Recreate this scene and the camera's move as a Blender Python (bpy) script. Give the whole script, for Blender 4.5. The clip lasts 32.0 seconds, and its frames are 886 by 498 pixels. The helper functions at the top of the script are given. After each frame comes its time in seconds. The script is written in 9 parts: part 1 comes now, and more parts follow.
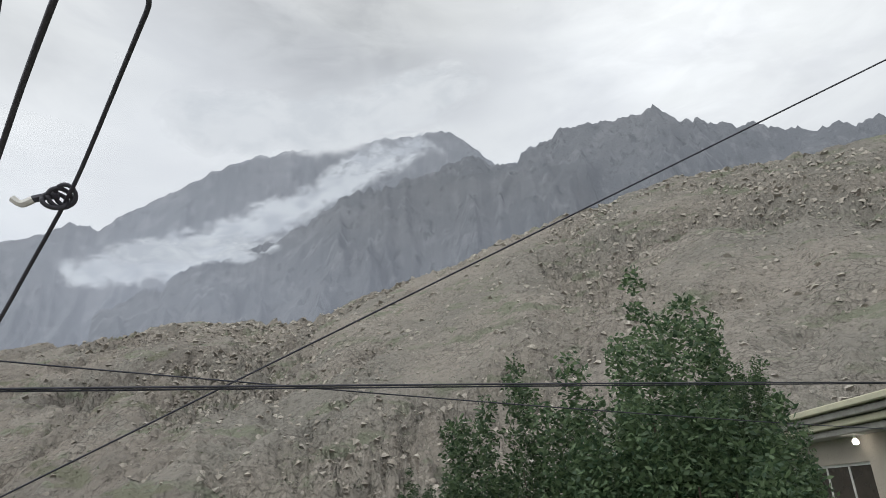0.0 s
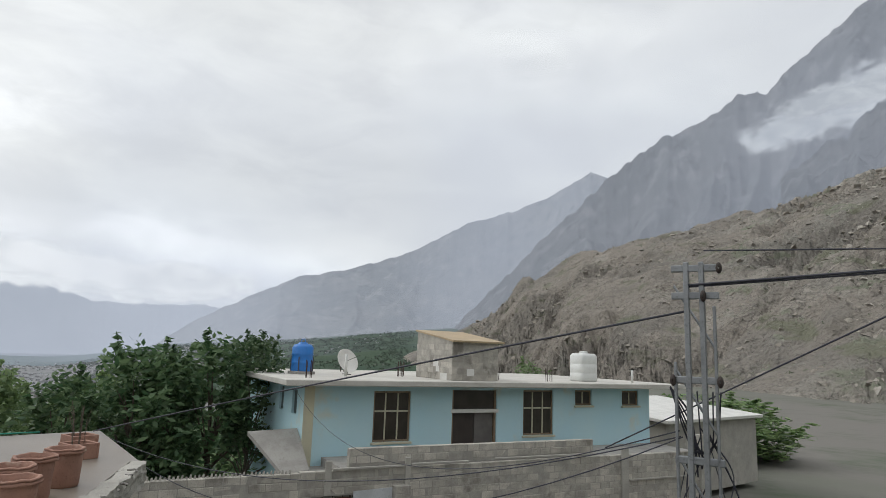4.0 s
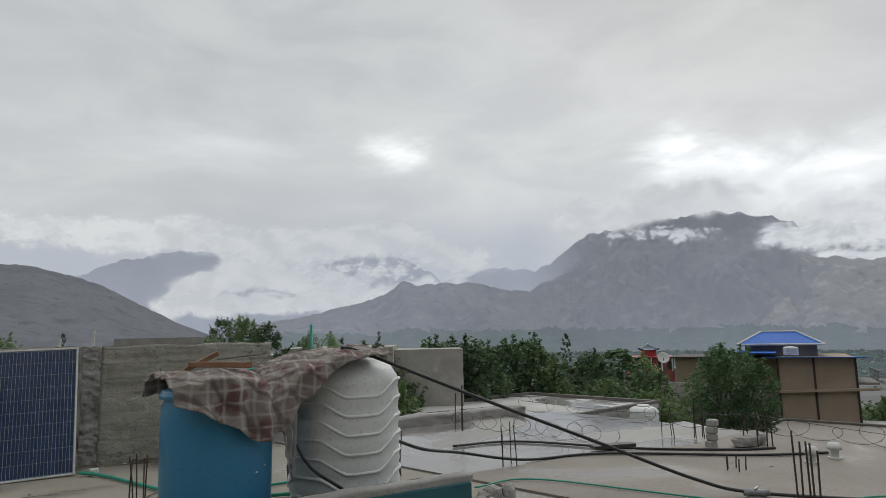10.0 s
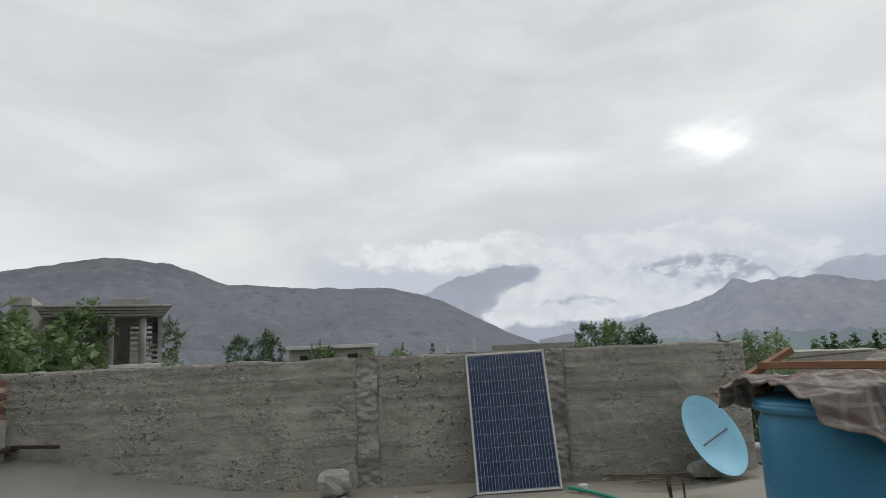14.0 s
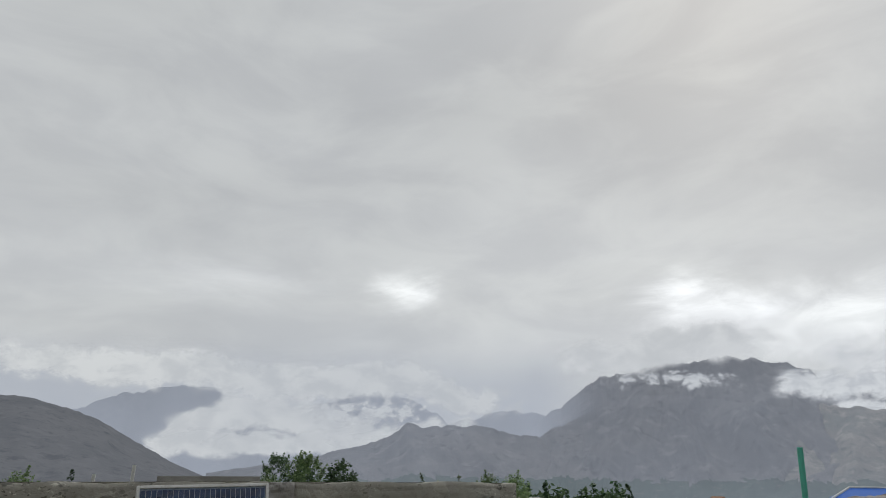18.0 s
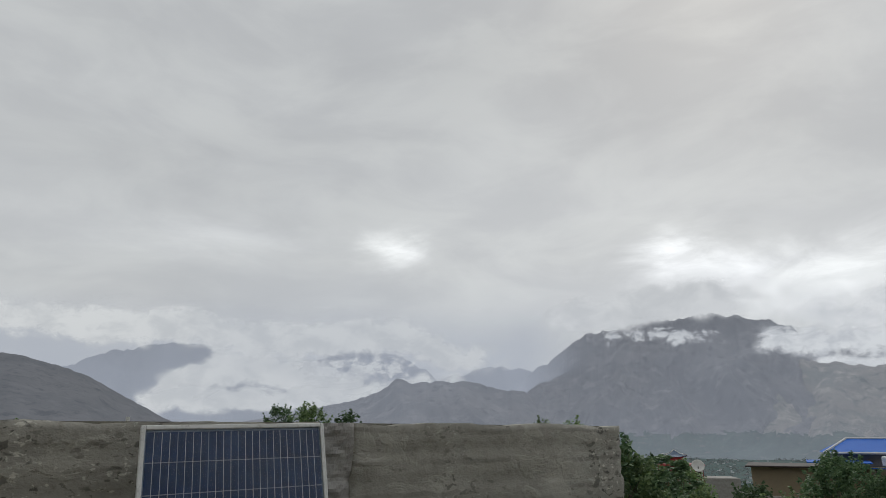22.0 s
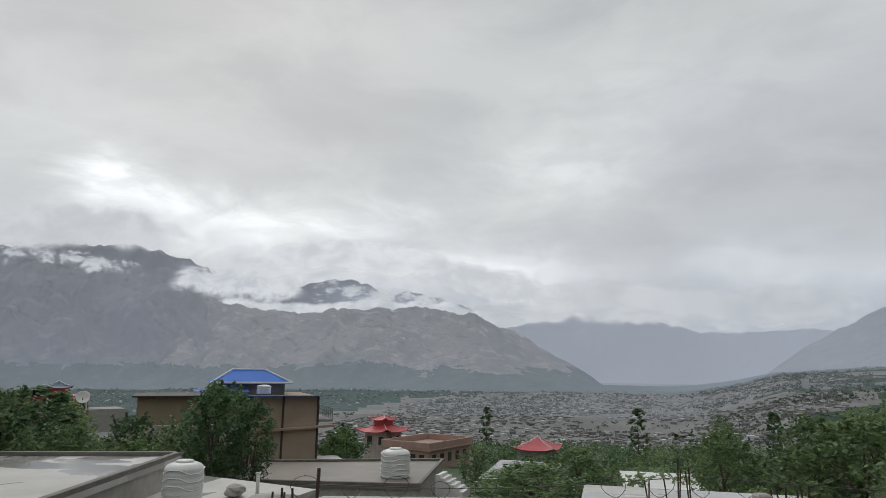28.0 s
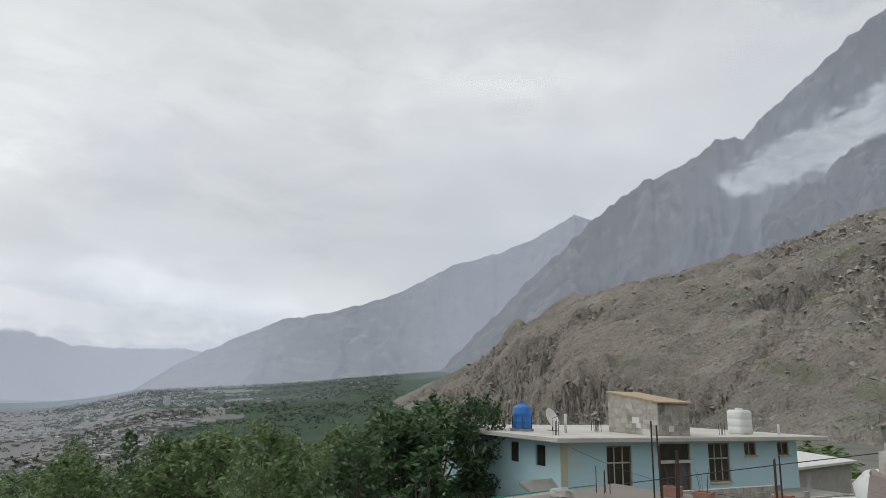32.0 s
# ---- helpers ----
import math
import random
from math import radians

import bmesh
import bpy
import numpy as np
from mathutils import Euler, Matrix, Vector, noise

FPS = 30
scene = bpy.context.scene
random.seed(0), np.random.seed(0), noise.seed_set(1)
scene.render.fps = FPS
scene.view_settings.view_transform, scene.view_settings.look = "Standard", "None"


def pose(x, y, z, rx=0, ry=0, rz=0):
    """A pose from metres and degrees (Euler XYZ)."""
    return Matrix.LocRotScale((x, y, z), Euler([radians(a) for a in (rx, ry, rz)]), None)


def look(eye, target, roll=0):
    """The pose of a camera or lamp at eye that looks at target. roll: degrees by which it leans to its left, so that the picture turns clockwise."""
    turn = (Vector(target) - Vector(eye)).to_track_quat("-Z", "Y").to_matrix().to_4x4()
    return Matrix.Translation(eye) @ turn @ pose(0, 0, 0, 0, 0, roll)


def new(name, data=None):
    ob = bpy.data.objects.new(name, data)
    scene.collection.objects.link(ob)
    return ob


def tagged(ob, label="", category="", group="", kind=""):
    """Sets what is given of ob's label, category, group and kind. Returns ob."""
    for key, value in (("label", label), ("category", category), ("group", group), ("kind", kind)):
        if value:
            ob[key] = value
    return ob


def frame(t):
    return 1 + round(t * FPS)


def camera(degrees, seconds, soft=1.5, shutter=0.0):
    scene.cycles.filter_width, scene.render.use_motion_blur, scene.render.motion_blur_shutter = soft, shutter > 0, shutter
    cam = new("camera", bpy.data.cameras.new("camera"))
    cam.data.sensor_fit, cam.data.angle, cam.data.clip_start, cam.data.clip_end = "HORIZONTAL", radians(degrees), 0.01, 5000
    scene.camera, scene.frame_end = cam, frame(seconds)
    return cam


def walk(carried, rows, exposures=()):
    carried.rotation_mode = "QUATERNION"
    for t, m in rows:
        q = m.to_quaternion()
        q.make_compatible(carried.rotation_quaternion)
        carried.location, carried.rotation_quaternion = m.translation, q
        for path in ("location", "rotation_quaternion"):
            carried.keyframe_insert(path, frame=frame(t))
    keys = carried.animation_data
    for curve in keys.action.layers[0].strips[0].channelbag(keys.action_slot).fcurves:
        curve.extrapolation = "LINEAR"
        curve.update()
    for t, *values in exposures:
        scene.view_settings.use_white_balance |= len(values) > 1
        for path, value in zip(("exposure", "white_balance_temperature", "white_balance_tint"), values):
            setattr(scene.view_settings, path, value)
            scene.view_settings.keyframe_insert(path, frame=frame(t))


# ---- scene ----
cam = camera(70.26, 32.0, 0.85)


def eye(x, y, z, heading, tilt, lean):
    """Camera pose: heading clockwise from +y, tilt upwards, lean to the left, in degrees."""
    return pose(x, y, z, 90 + tilt, 0, -heading) @ pose(0, 0, 0, 0, 0, lean)


# seconds, x, y, z, heading, tilt, lean
PATH = [
    (0.0, 0.041, -3.200, 1.115, 190.30, 22.05, -2.21),
    (0.5, 0.097, -3.180, 1.168, 186.26, 20.45, -1.80),
    (1.0, 0.117, -3.195, 1.169, 181.23, 20.02, 1.12),
    (1.5, 0.131, -3.211, 1.167, 174.42, 20.00, -0.77),
    (2.0, 0.192, -3.278, 1.190, 163.14, 19.34, -2.05),
    (2.5, 0.266, -3.219, 1.167, 148.04, 18.84, -1.10),
    (4.5, 0.685, -3.055, 1.330, 123.61, 6.92, -0.39),
    (5.0, 0.711, -3.006, 1.350, 110.91, 7.41, -3.00),
    (5.5, 0.871, -2.977, 1.420, 105.85, 3.10, -3.98),
    (6.0, 0.983, -2.964, 1.508, 101.47, 5.83, -4.89),
    (6.5, 1.020, -2.950, 1.602, 89.03, 1.93, -3.17),
    (7.0, 1.076, -2.891, 1.629, 84.67, 4.23, -2.83),
    (7.5, 1.368, -2.576, 1.646, 74.57, 7.90, -0.37),
    (8.0, 1.334, -2.391, 1.635, 66.84, 5.68, -2.11),
    (8.5, 1.448, -2.116, 1.648, 55.41, 8.34, -0.69),
    (9.0, 1.322, -1.923, 1.639, 45.29, 7.30, -1.60),
    (9.5, 1.250, -1.613, 1.629, 43.86, 5.92, -1.39),
    (10.0, 1.091, -1.394, 1.695, 30.11, 7.62, -1.21),
    (10.5, 1.006, -1.177, 1.687, 18.49, 8.02, -0.93),
    (11.0, 0.789, -0.921, 1.663, 17.00, 6.73, -1.68),
    (11.5, 0.648, -0.648, 1.672, 8.05, 8.30, -2.56),
    (12.0, 0.490, -0.381, 1.668, -1.65, 4.56, -0.23),
    (12.5, 0.251, -0.180, 1.678, -1.72, 7.07, -2.68),
    (13.0, 0.000, -0.000, 1.650, -6.02, 5.82, -0.77),
    (13.5, -0.143, 0.238, 1.642, -8.59, 5.04, -2.77),
    (14.0, -0.335, 0.562, 1.661, 1.78, 9.10, -2.59),
    (14.5, -0.396, 0.934, 1.677, 10.42, 13.90, 1.63),
    (15.0, -0.407, 1.225, 1.683, 14.51, 20.51, 0.18),
    (15.5, -0.416, 1.632, 1.677, 20.63, 19.54, -1.12),
    (17.5, -0.490, 2.571, 1.629, 31.60, 19.00, 0.57),
    (18.0, -0.361, 3.040, 1.632, 29.46, 20.20, 0.20),
    (18.5, -0.301, 3.233, 1.614, 30.57, 18.07, 1.87),
    (19.0, -0.367, 3.313, 1.634, 39.23, 16.51, 0.17),
    (19.5, -0.327, 3.657, 1.631, 37.98, 15.01, 0.89),
    (20.0, -0.314, 3.799, 1.625, 33.39, 14.36, -1.23),
    (20.5, -0.345, 4.136, 1.602, 31.15, 15.11, -1.39),
    (21.0, -0.410, 4.373, 1.579, 31.34, 17.82, -0.01),
    (21.5, -0.340, 4.655, 1.552, 28.03, 19.23, -0.47),
    (22.0, -0.245, 4.860, 1.543, 30.55, 16.41, -0.05),
    (22.5, -0.112, 5.117, 1.566, 38.18, 18.98, -1.66),
    (23.0, 0.081, 5.276, 1.545, 48.22, 17.07, -0.97),
    (23.5, 0.241, 5.330, 1.548, 54.74, 16.97, 3.06),
    (24.0, 0.407, 5.588, 1.525, 64.62, 15.67, 2.23),
    (24.5, 0.663, 5.955, 1.500, 70.28, 12.49, 2.73),
    (25.0, 0.878, 6.074, 1.482, 71.80, 12.92, 2.54),
    (25.5, 1.109, 6.198, 1.513, 76.42, 10.67, 3.51),
    (26.0, 1.343, 6.406, 1.471, 81.79, 7.14, 1.55),
    (26.5, 1.595, 6.473, 1.469, 81.97, 7.65, 0.95),
    (28.5, 2.669, 6.621, 1.495, 80.00, 11.22, 0.77),
    (29.0, 2.565, 6.669, 1.545, 80.15, 8.92, 1.97),
    (29.5, 2.500, 6.688, 1.596, 87.18, 12.46, -0.60),
    (30.0, 2.623, 6.666, 1.596, 98.40, 11.21, 0.08),
    (30.5, 2.833, 6.669, 1.612, 108.33, 13.94, 0.37),
    (31.0, 3.017, 6.555, 1.638, 120.21, 12.88, 2.72),
    (31.5, 3.174, 6.603, 1.645, 128.63, 12.83, 1.36),
    (32.0, 3.217, 6.578, 1.668, 132.52, 13.33, 1.63),
]
EXPOSURES = [(t, e, 6400, 7.0) for t, e in ((0.0, 0.58), (1.0, 0.9), (2.0, 0.83), (3.5, 0.57), (5.0, 0.25), (7.0, 0.08), (9.0, 0.0), (11.0, 0.15), (13.0, 0.37), (15.0, 0.1), (17.5, -0.05), (20.0, -0.1), (22.0, -0.08), (23.0, -0.15), (25.0, -0.14), (26.0, -0.04), (29.0, 0.0), (30.0, -0.02), (31.0, 0.2), (32.0, 0.3))]
walk(cam, [(row[0], eye(*row[1:])) for row in PATH], exposures=EXPOSURES)

# ---- light ----
SUN_AZ, SUN_EL = 58.0, 40.0
SKY_BREAKS = [(26.2, 16.5, 2.4, 1.2, 0.36), (10, 16.5, 6, 1.6, 0.1), (50.8, 15.4, 2.2, 1.6, 0.42), (54.5, 12.9, 4.5, 1.5, 0.42), (63, 10.8, 4.5, 1.9, 0.46),
              (70, 13.0, 6.0, 1.6, 0.28), (81, 8.4, 6.0, 2.0, 0.34), (89, 8.6, 6.0, 1.9, 0.34), (106, 8.6, 5.5, 1.6, 0.28), (115, 6.4, 7.0, 1.8, 0.28),
              (92, 17.5, 7.0, 2.4, 0.14), (98, 23, 10, 6, 0.07), (217, 36, 13, 7, 0.16), (138, 28, 18, 9, 0.1), (179, 40, 13, 5.5, -0.15),
              (150, 34, 6, 2.5, -0.1), (113, 15, 16, 3, -0.05), (62, 14, 30, 5, 0.07)]


def build_world():
    world = bpy.data.worlds.new("overcast_sky")
    scene.world = world
    world.use_nodes = True
    nt = world.node_tree
    nt.nodes.clear()
    N, L = nt.nodes.new, nt.links.new

    def math_node(op, a, b=None, clamp=False):
        n = N("ShaderNodeMath")
        n.operation, n.use_clamp = op, clamp
        for i, v in enumerate((a, b)):
            if v is None:
                continue
            if isinstance(v, (int, float)):
                n.inputs[i].default_value = v
            else:
                L(v, n.inputs[i])
        return n.outputs[0]

    def vec_node(op, a, b=None):
        n = N("ShaderNodeVectorMath")
        n.operation = op
        for i, v in enumerate((a, b)):
            if v is None:
                continue
            if isinstance(v, tuple):
                n.inputs[i].default_value = v
            else:
                L(v, n.inputs[i])
        return n

    def smooth(v, lo, hi):
        n = N("ShaderNodeMapRange")
        n.interpolation_type = "SMOOTHSTEP"
        L(v, n.inputs[0])
        n.inputs[1].default_value, n.inputs[2].default_value = lo, hi
        return n.outputs[0]

    sky = N("ShaderNodeTexSky")
    sky.sky_type = "NISHITA"
    sky.sun_disc = False
    sky.sun_elevation, sky.sun_rotation = radians(SUN_EL), radians(SUN_AZ)
    sky.air_density, sky.dust_density = 1.0, 2.0

    way = N("ShaderNodeTexCoord").outputs["Generated"]
    sep = N("ShaderNodeSeparateXYZ")
    L(way, sep.inputs[0])
    up = math_node("MAXIMUM", sep.outputs[2], 0.0)
    # layered cloud: noise over the dome, drawn out level
    layer = vec_node("MULTIPLY", way, (1.0, 1.0, 2.6)).outputs[0]

    def cloud(scale, detail, rough, offset, warp=0.0, colour=False):
        n = N("ShaderNodeTexNoise")
        n.inputs["Scale"].default_value, n.inputs["Detail"].default_value = scale, detail
        n.inputs["Roughness"].default_value, n.inputs["Distortion"].default_value = rough, warp
        L(vec_node("ADD", layer, offset).outputs[0], n.inputs["Vector"])
        return n.outputs["Color" if colour else "Fac"]

    broad = smooth(cloud(1.3, 3.0, 0.5, (3.1, 1.7, 0.0), 0.2), 0.34, 0.68)
    fine = smooth(cloud(4.2, 6.0, 0.55, (8.3, 2.2, 0.0), 0.5), 0.34, 0.68)
    torn = smooth(cloud(9.0, 6.0, 0.58, (1.3, 5.9, 0.0), 0.8), 0.34, 0.66)
    low = math_node("POWER", math_node("SUBTRACT", 1.0, up, True), 4.0)
    # bearing and elevation in degrees, ruffled so that no break has a clean outline
    ruffle = N("ShaderNodeSeparateXYZ")
    L(cloud(6.0, 6.0, 0.6, (4.4, 0.7, 2.0), 0.6, True), ruffle.inputs[0])
    az = math_node("MULTIPLY", math_node("ARCTAN2", sep.outputs[0], sep.outputs[1]), 180 / math.pi)
    az = math_node("ADD", az, math_node("MULTIPLY", math_node("LESS_THAN", az, -60.0), 360.0))
    el = math_node("MULTIPLY", math_node("ARCSINE", sep.outputs[2]), 180 / math.pi)
    az = math_node("ADD", az, math_node("MULTIPLY", math_node("SUBTRACT", ruffle.outputs[0], 0.5), 11.0))
    el = math_node("ADD", el, math_node("MULTIPLY", math_node("SUBTRACT", ruffle.outputs[1], 0.5), 5.0))

    value = math_node("ADD", 0.475, math_node("MULTIPLY", broad, 0.07))
    value = math_node("ADD", value, math_node("MULTIPLY", fine, 0.085))
    value = math_node("ADD", value, math_node("MULTIPLY", low, 0.17))
    # thin places and thick ones in the deck: bearing, elevation, half width, half height, gain
    for a, e, w, h, gain in SKY_BREAKS:
        du = math_node("DIVIDE", math_node("SUBTRACT", az, a), w)
        dv = math_node("DIVIDE", math_node("SUBTRACT", el, e), h)
        r2 = math_node("ADD", math_node("MULTIPLY", du, du), math_node("MULTIPLY", dv, dv))
        spot = math_node("EXPONENT", math_node("MULTIPLY", r2, -0.8))
        spot = math_node("MULTIPLY", spot, math_node("ADD", 0.75 * gain, math_node("MULTIPLY", torn, 0.5 * gain)))
        value = math_node("ADD", value, spot)
    # an overcast sky is brightest overhead
    value = math_node("ADD", value, math_node("MULTIPLY", smooth(up, 0.7, 0.98), 0.5))
    ramp = N("ShaderNodeMixRGB")
    ramp.inputs[1].default_value = (1.0, 1.0, 1.02, 1)
    ramp.inputs[2].default_value = (1.0, 1.0, 1.0, 1)
    L(fine, ramp.inputs[0])
    tint = N("ShaderNodeMixRGB")
    tint.blend_type = "MULTIPLY"
    tint.inputs[0].default_value = 1.0
    L(ramp.outputs[0], tint.inputs[1])
    L(value, tint.inputs[2])

    deck, clear = N("ShaderNodeBackground"), N("ShaderNodeBackground")
    L(tint.outputs[0], deck.inputs[0])
    deck.inputs[1].default_value = 1.0
    L(sky.outputs[0], clear.inputs[0])
    clear.inputs[1].default_value = 0.08
    mix, out = N("ShaderNodeMixShader"), N("ShaderNodeOutputWorld")
    mix.inputs[0].default_value = 0.93
    L(clear.outputs[0], mix.inputs[1])
    L(deck.outputs[0], mix.inputs[2])
    L(mix.outputs[0], out.inputs[0])


build_world()
sun = new("sun", bpy.data.lights.new("sun", "SUN"))
sun.data.energy, sun.data.angle, sun.data.color = 0.6, radians(25), (1.0, 0.97, 0.92)
sun_dir = Vector((math.sin(radians(SUN_AZ)) * math.cos(radians(SUN_EL)), math.cos(radians(SUN_AZ)) * math.cos(radians(SUN_EL)), math.sin(radians(SUN_EL))))
sun.matrix_world = look(sun_dir * 50, (0, 0, 0))

# ---- materials ----
def surface(name, base, other=None, rough=0.85, scale=3.0, fine=40.0, bump=0.25, metal=0.0, stain=None, stain_at=0.62, stain_scale=0.8,
            vary=0.0, glow=None, coat=0.0, dist=0.02, stretch=None, spec=0.5):
    """A procedural surface: two tones mixed by coarse and fine noise, stains of a third tone, fine relief."""
    m = bpy.data.materials.new(name)
    m.use_nodes = True
    nt = m.node_tree
    N, L = nt.nodes.new, nt.links.new
    p = nt.nodes["Principled BSDF"]
    other = other or tuple(c * 0.75 for c in base)
    geo = N("ShaderNodeNewGeometry").outputs["Position"]
    if stretch:
        mp = N("ShaderNodeMapping")
        mp.inputs["Scale"].default_value = stretch
        L(geo, mp.inputs[0])
        geo = mp.outputs[0]

    def noise_at(s, detail, rough_=0.6):
        n = N("ShaderNodeTexNoise")
        n.inputs["Scale"].default_value, n.inputs["Detail"].default_value, n.inputs["Roughness"].default_value = s, detail, rough_
        L(geo, n.inputs["Vector"])
        return n.outputs["Fac"]

    def steps(v, lo, hi):
        n = N("ShaderNodeMapRange")
        n.interpolation_type = "SMOOTHSTEP"
        L(v, n.inputs[0])
        n.inputs[1].default_value, n.inputs[2].default_value = lo, hi
        return n.outputs[0]

    def mixc(f, a, b):
        n = N("ShaderNodeMixRGB")
        for i, v in ((0, f), (1, a), (2, b)):
            if isinstance(v, (tuple, list)):
                n.inputs[i].default_value = (*v, 1)
            elif isinstance(v, float):
                n.inputs[i].default_value = v
            else:
                L(v, n.inputs[i])
        return n.outputs[0]

    coarse, grain = noise_at(scale, 6.0), noise_at(fine, 3.0, 0.7)
    col = mixc(steps(coarse, 0.32, 0.68), base, other)
    dark = tuple(c * 0.72 for c in other)
    col = mixc(steps(grain, 0.5, 0.8), col, dark)
    if stain:
        col = mixc(steps(noise_at(stain_scale, 5.0), stain_at, stain_at + 0.12), col, stain)
    if vary:
        hsv = N("ShaderNodeHueSaturation")
        info = N("ShaderNodeObjectInfo")
        r = N("ShaderNodeMapRange")
        L(info.outputs["Random"], r.inputs[0])
        r.inputs[3].default_value, r.inputs[4].default_value = 1 - vary, 1 + vary
        L(r.outputs[0], hsv.inputs["Value"])
        L(col, hsv.inputs["Color"])
        col = hsv.outputs[0]
    L(col, p.inputs["Base Color"])
    p.inputs["Roughness"].default_value, p.inputs["Metallic"].default_value = rough, metal
    p.inputs["Coat Weight"].default_value = coat
    p.inputs["Specular IOR Level"].default_value = spec
    if bump:
        b = N("ShaderNodeBump")
        b.inputs["Strength"].default_value, b.inputs["Distance"].default_value = bump, dist
        add = N("ShaderNodeMath")
        add.operation = "ADD"
        L(coarse, add.inputs[0])
        L(grain, add.inputs[1])
        L(add.outputs[0], b.inputs["Height"])
        L(b.outputs[0], p.inputs["Normal"])
    if glow:
        L(col, p.inputs["Emission Color"]) if glow[0] is None else None
        if glow[0] is not None:
            p.inputs["Emission Color"].default_value = (*glow[0], 1)
        p.inputs["Emission Strength"].default_value = glow[1]
    return m


def wet_floor(name, dry, wet, level=0.5, scale=0.35, drawn=None):
    """Cement with shallow rain water: smooth and mirror-like where it stands, matt where it has dried."""
    m = surface(name, dry, tuple(c * 0.8 for c in dry), 0.8, 0.6, 25.0, 0.2)
    nt = m.node_tree
    N, L = nt.nodes.new, nt.links.new
    p = nt.nodes["Principled BSDF"]
    n, r, mx = N("ShaderNodeTexNoise"), N("ShaderNodeMapRange"), N("ShaderNodeMixRGB")
    n.inputs["Scale"].default_value, n.inputs["Detail"].default_value, n.inputs["Distortion"].default_value = scale, 5.0, 0.6
    spot = N("ShaderNodeNewGeometry").outputs["Position"]
    if drawn:
        mp = N("ShaderNodeMapping")
        mp.inputs["Scale"].default_value = drawn
        L(spot, mp.inputs[0])
        spot = mp.outputs[0]
    L(spot, n.inputs["Vector"])
    r.interpolation_type = "SMOOTHSTEP"
    L(n.outputs["Fac"], r.inputs[0])
    r.inputs[1].default_value, r.inputs[2].default_value = level - 0.08, level + 0.08
    old = p.inputs["Base Color"].links[0].from_socket
    L(r.outputs[0], mx.inputs[0])
    L(old, mx.inputs[1])
    mx.inputs[2].default_value = (*wet, 1)
    L(mx.outputs[0], p.inputs["Base Color"])
    q = N("ShaderNodeMapRange")
    L(r.outputs[0], q.inputs[0])
    q.inputs[3].default_value, q.inputs[4].default_value = 0.75, 0.07
    L(q.outputs[0], p.inputs["Roughness"])
    bump = p.inputs["Normal"].links[0].from_node
    s = N("ShaderNodeMapRange")
    L(r.outputs[0], s.inputs[0])
    s.inputs[3].default_value, s.inputs[4].default_value = 0.22, 0.0
    L(s.outputs[0], bump.inputs["Strength"])
    return m


def leaves(name, a, b):
    """Foliage: two greens by leaf, slightly glossy, light passing through."""
    m = bpy.data.materials.new(name)
    m.use_nodes = True
    nt = m.node_tree
    N, L = nt.nodes.new, nt.links.new
    p = nt.nodes["Principled BSDF"]
    geo, mx = N("ShaderNodeNewGeometry"), N("ShaderNodeMixRGB")
    L(geo.outputs["Random Per Island"], mx.inputs[0])
    mx.inputs[1].default_value, mx.inputs[2].default_value = (*a, 1), (*b, 1)
    hsv, info, r = N("ShaderNodeHueSaturation"), N("ShaderNodeObjectInfo"), N("ShaderNodeMapRange")
    L(info.outputs["Random"], r.inputs[0])
    r.inputs[3].default_value, r.inputs[4].default_value = 0.75, 1.25
    L(r.outputs[0], hsv.inputs["Value"])
    L(mx.outputs[0], hsv.inputs["Color"])
    L(hsv.outputs[0], p.inputs["Base Color"])
    p.inputs["Roughness"].default_value = 0.55
    tr, add = N("ShaderNodeBsdfTranslucent"), N("ShaderNodeMixShader")
    L(hsv.outputs[0], tr.inputs[0])
    add.inputs[0].default_value = 0.38
    L(p.outputs[0], add.inputs[1])
    L(tr.outputs[0], add.inputs[2])
    L(add.outputs[0], nt.nodes["Material Output"].inputs[0])
    return m


CEMENT = surface("cement_render", (0.44, 0.42, 0.38), (0.34, 0.325, 0.295), 0.92, 1.3, 35, 0.5, stain=(0.54, 0.52, 0.48), stain_at=0.6, stain_scale=0.9, dist=0.03)
CONCRETE = surface("raw_concrete", (0.4, 0.385, 0.36), (0.3, 0.285, 0.265), 0.9, 2.0, 30, 0.35)
ROOF_FLOOR = wet_floor("damp_cement_floor", (0.31, 0.285, 0.235), (0.165, 0.15, 0.12), 0.55, 0.9, (0.45, 1.5, 1.0))
ROOF_SLAB = surface("smooth_cement_slab", (0.225, 0.19, 0.158), (0.175, 0.15, 0.125), 0.42, 0.45, 140, 0.06, stain=(0.275, 0.245, 0.21), stain_at=0.62, stain_scale=0.7)
WET_CONCRETE = surface("rain_dark_concrete", (0.2, 0.185, 0.165), (0.14, 0.13, 0.115), 0.7, 1.6, 30, 0.5, dist=0.03)
DAMP_SLAB = wet_floor("damp_brown_slab", (0.27, 0.235, 0.2), (0.185, 0.16, 0.135), 0.6, 0.35)
# the sky's reflection on wet roofs put into a pale base colour
PALE_WET = wet_floor("sky_sheen_rain_roof", (0.56, 0.545, 0.515), (0.36, 0.35, 0.33), 0.5, 0.25)
RAIN_SLAB = wet_floor("flooded_cement_slab", (0.36, 0.345, 0.32), (0.21, 0.2, 0.185), 0.44, 0.3)
GRAVEL = surface("loose_gravel", (0.26, 0.245, 0.23), (0.17, 0.16, 0.15), 0.95, 6.0, 70, 0.9, dist=0.04)
SAND = surface("grey_sand", (0.27, 0.26, 0.24), (0.23, 0.22, 0.2), 0.95, 1.5, 90, 0.3)
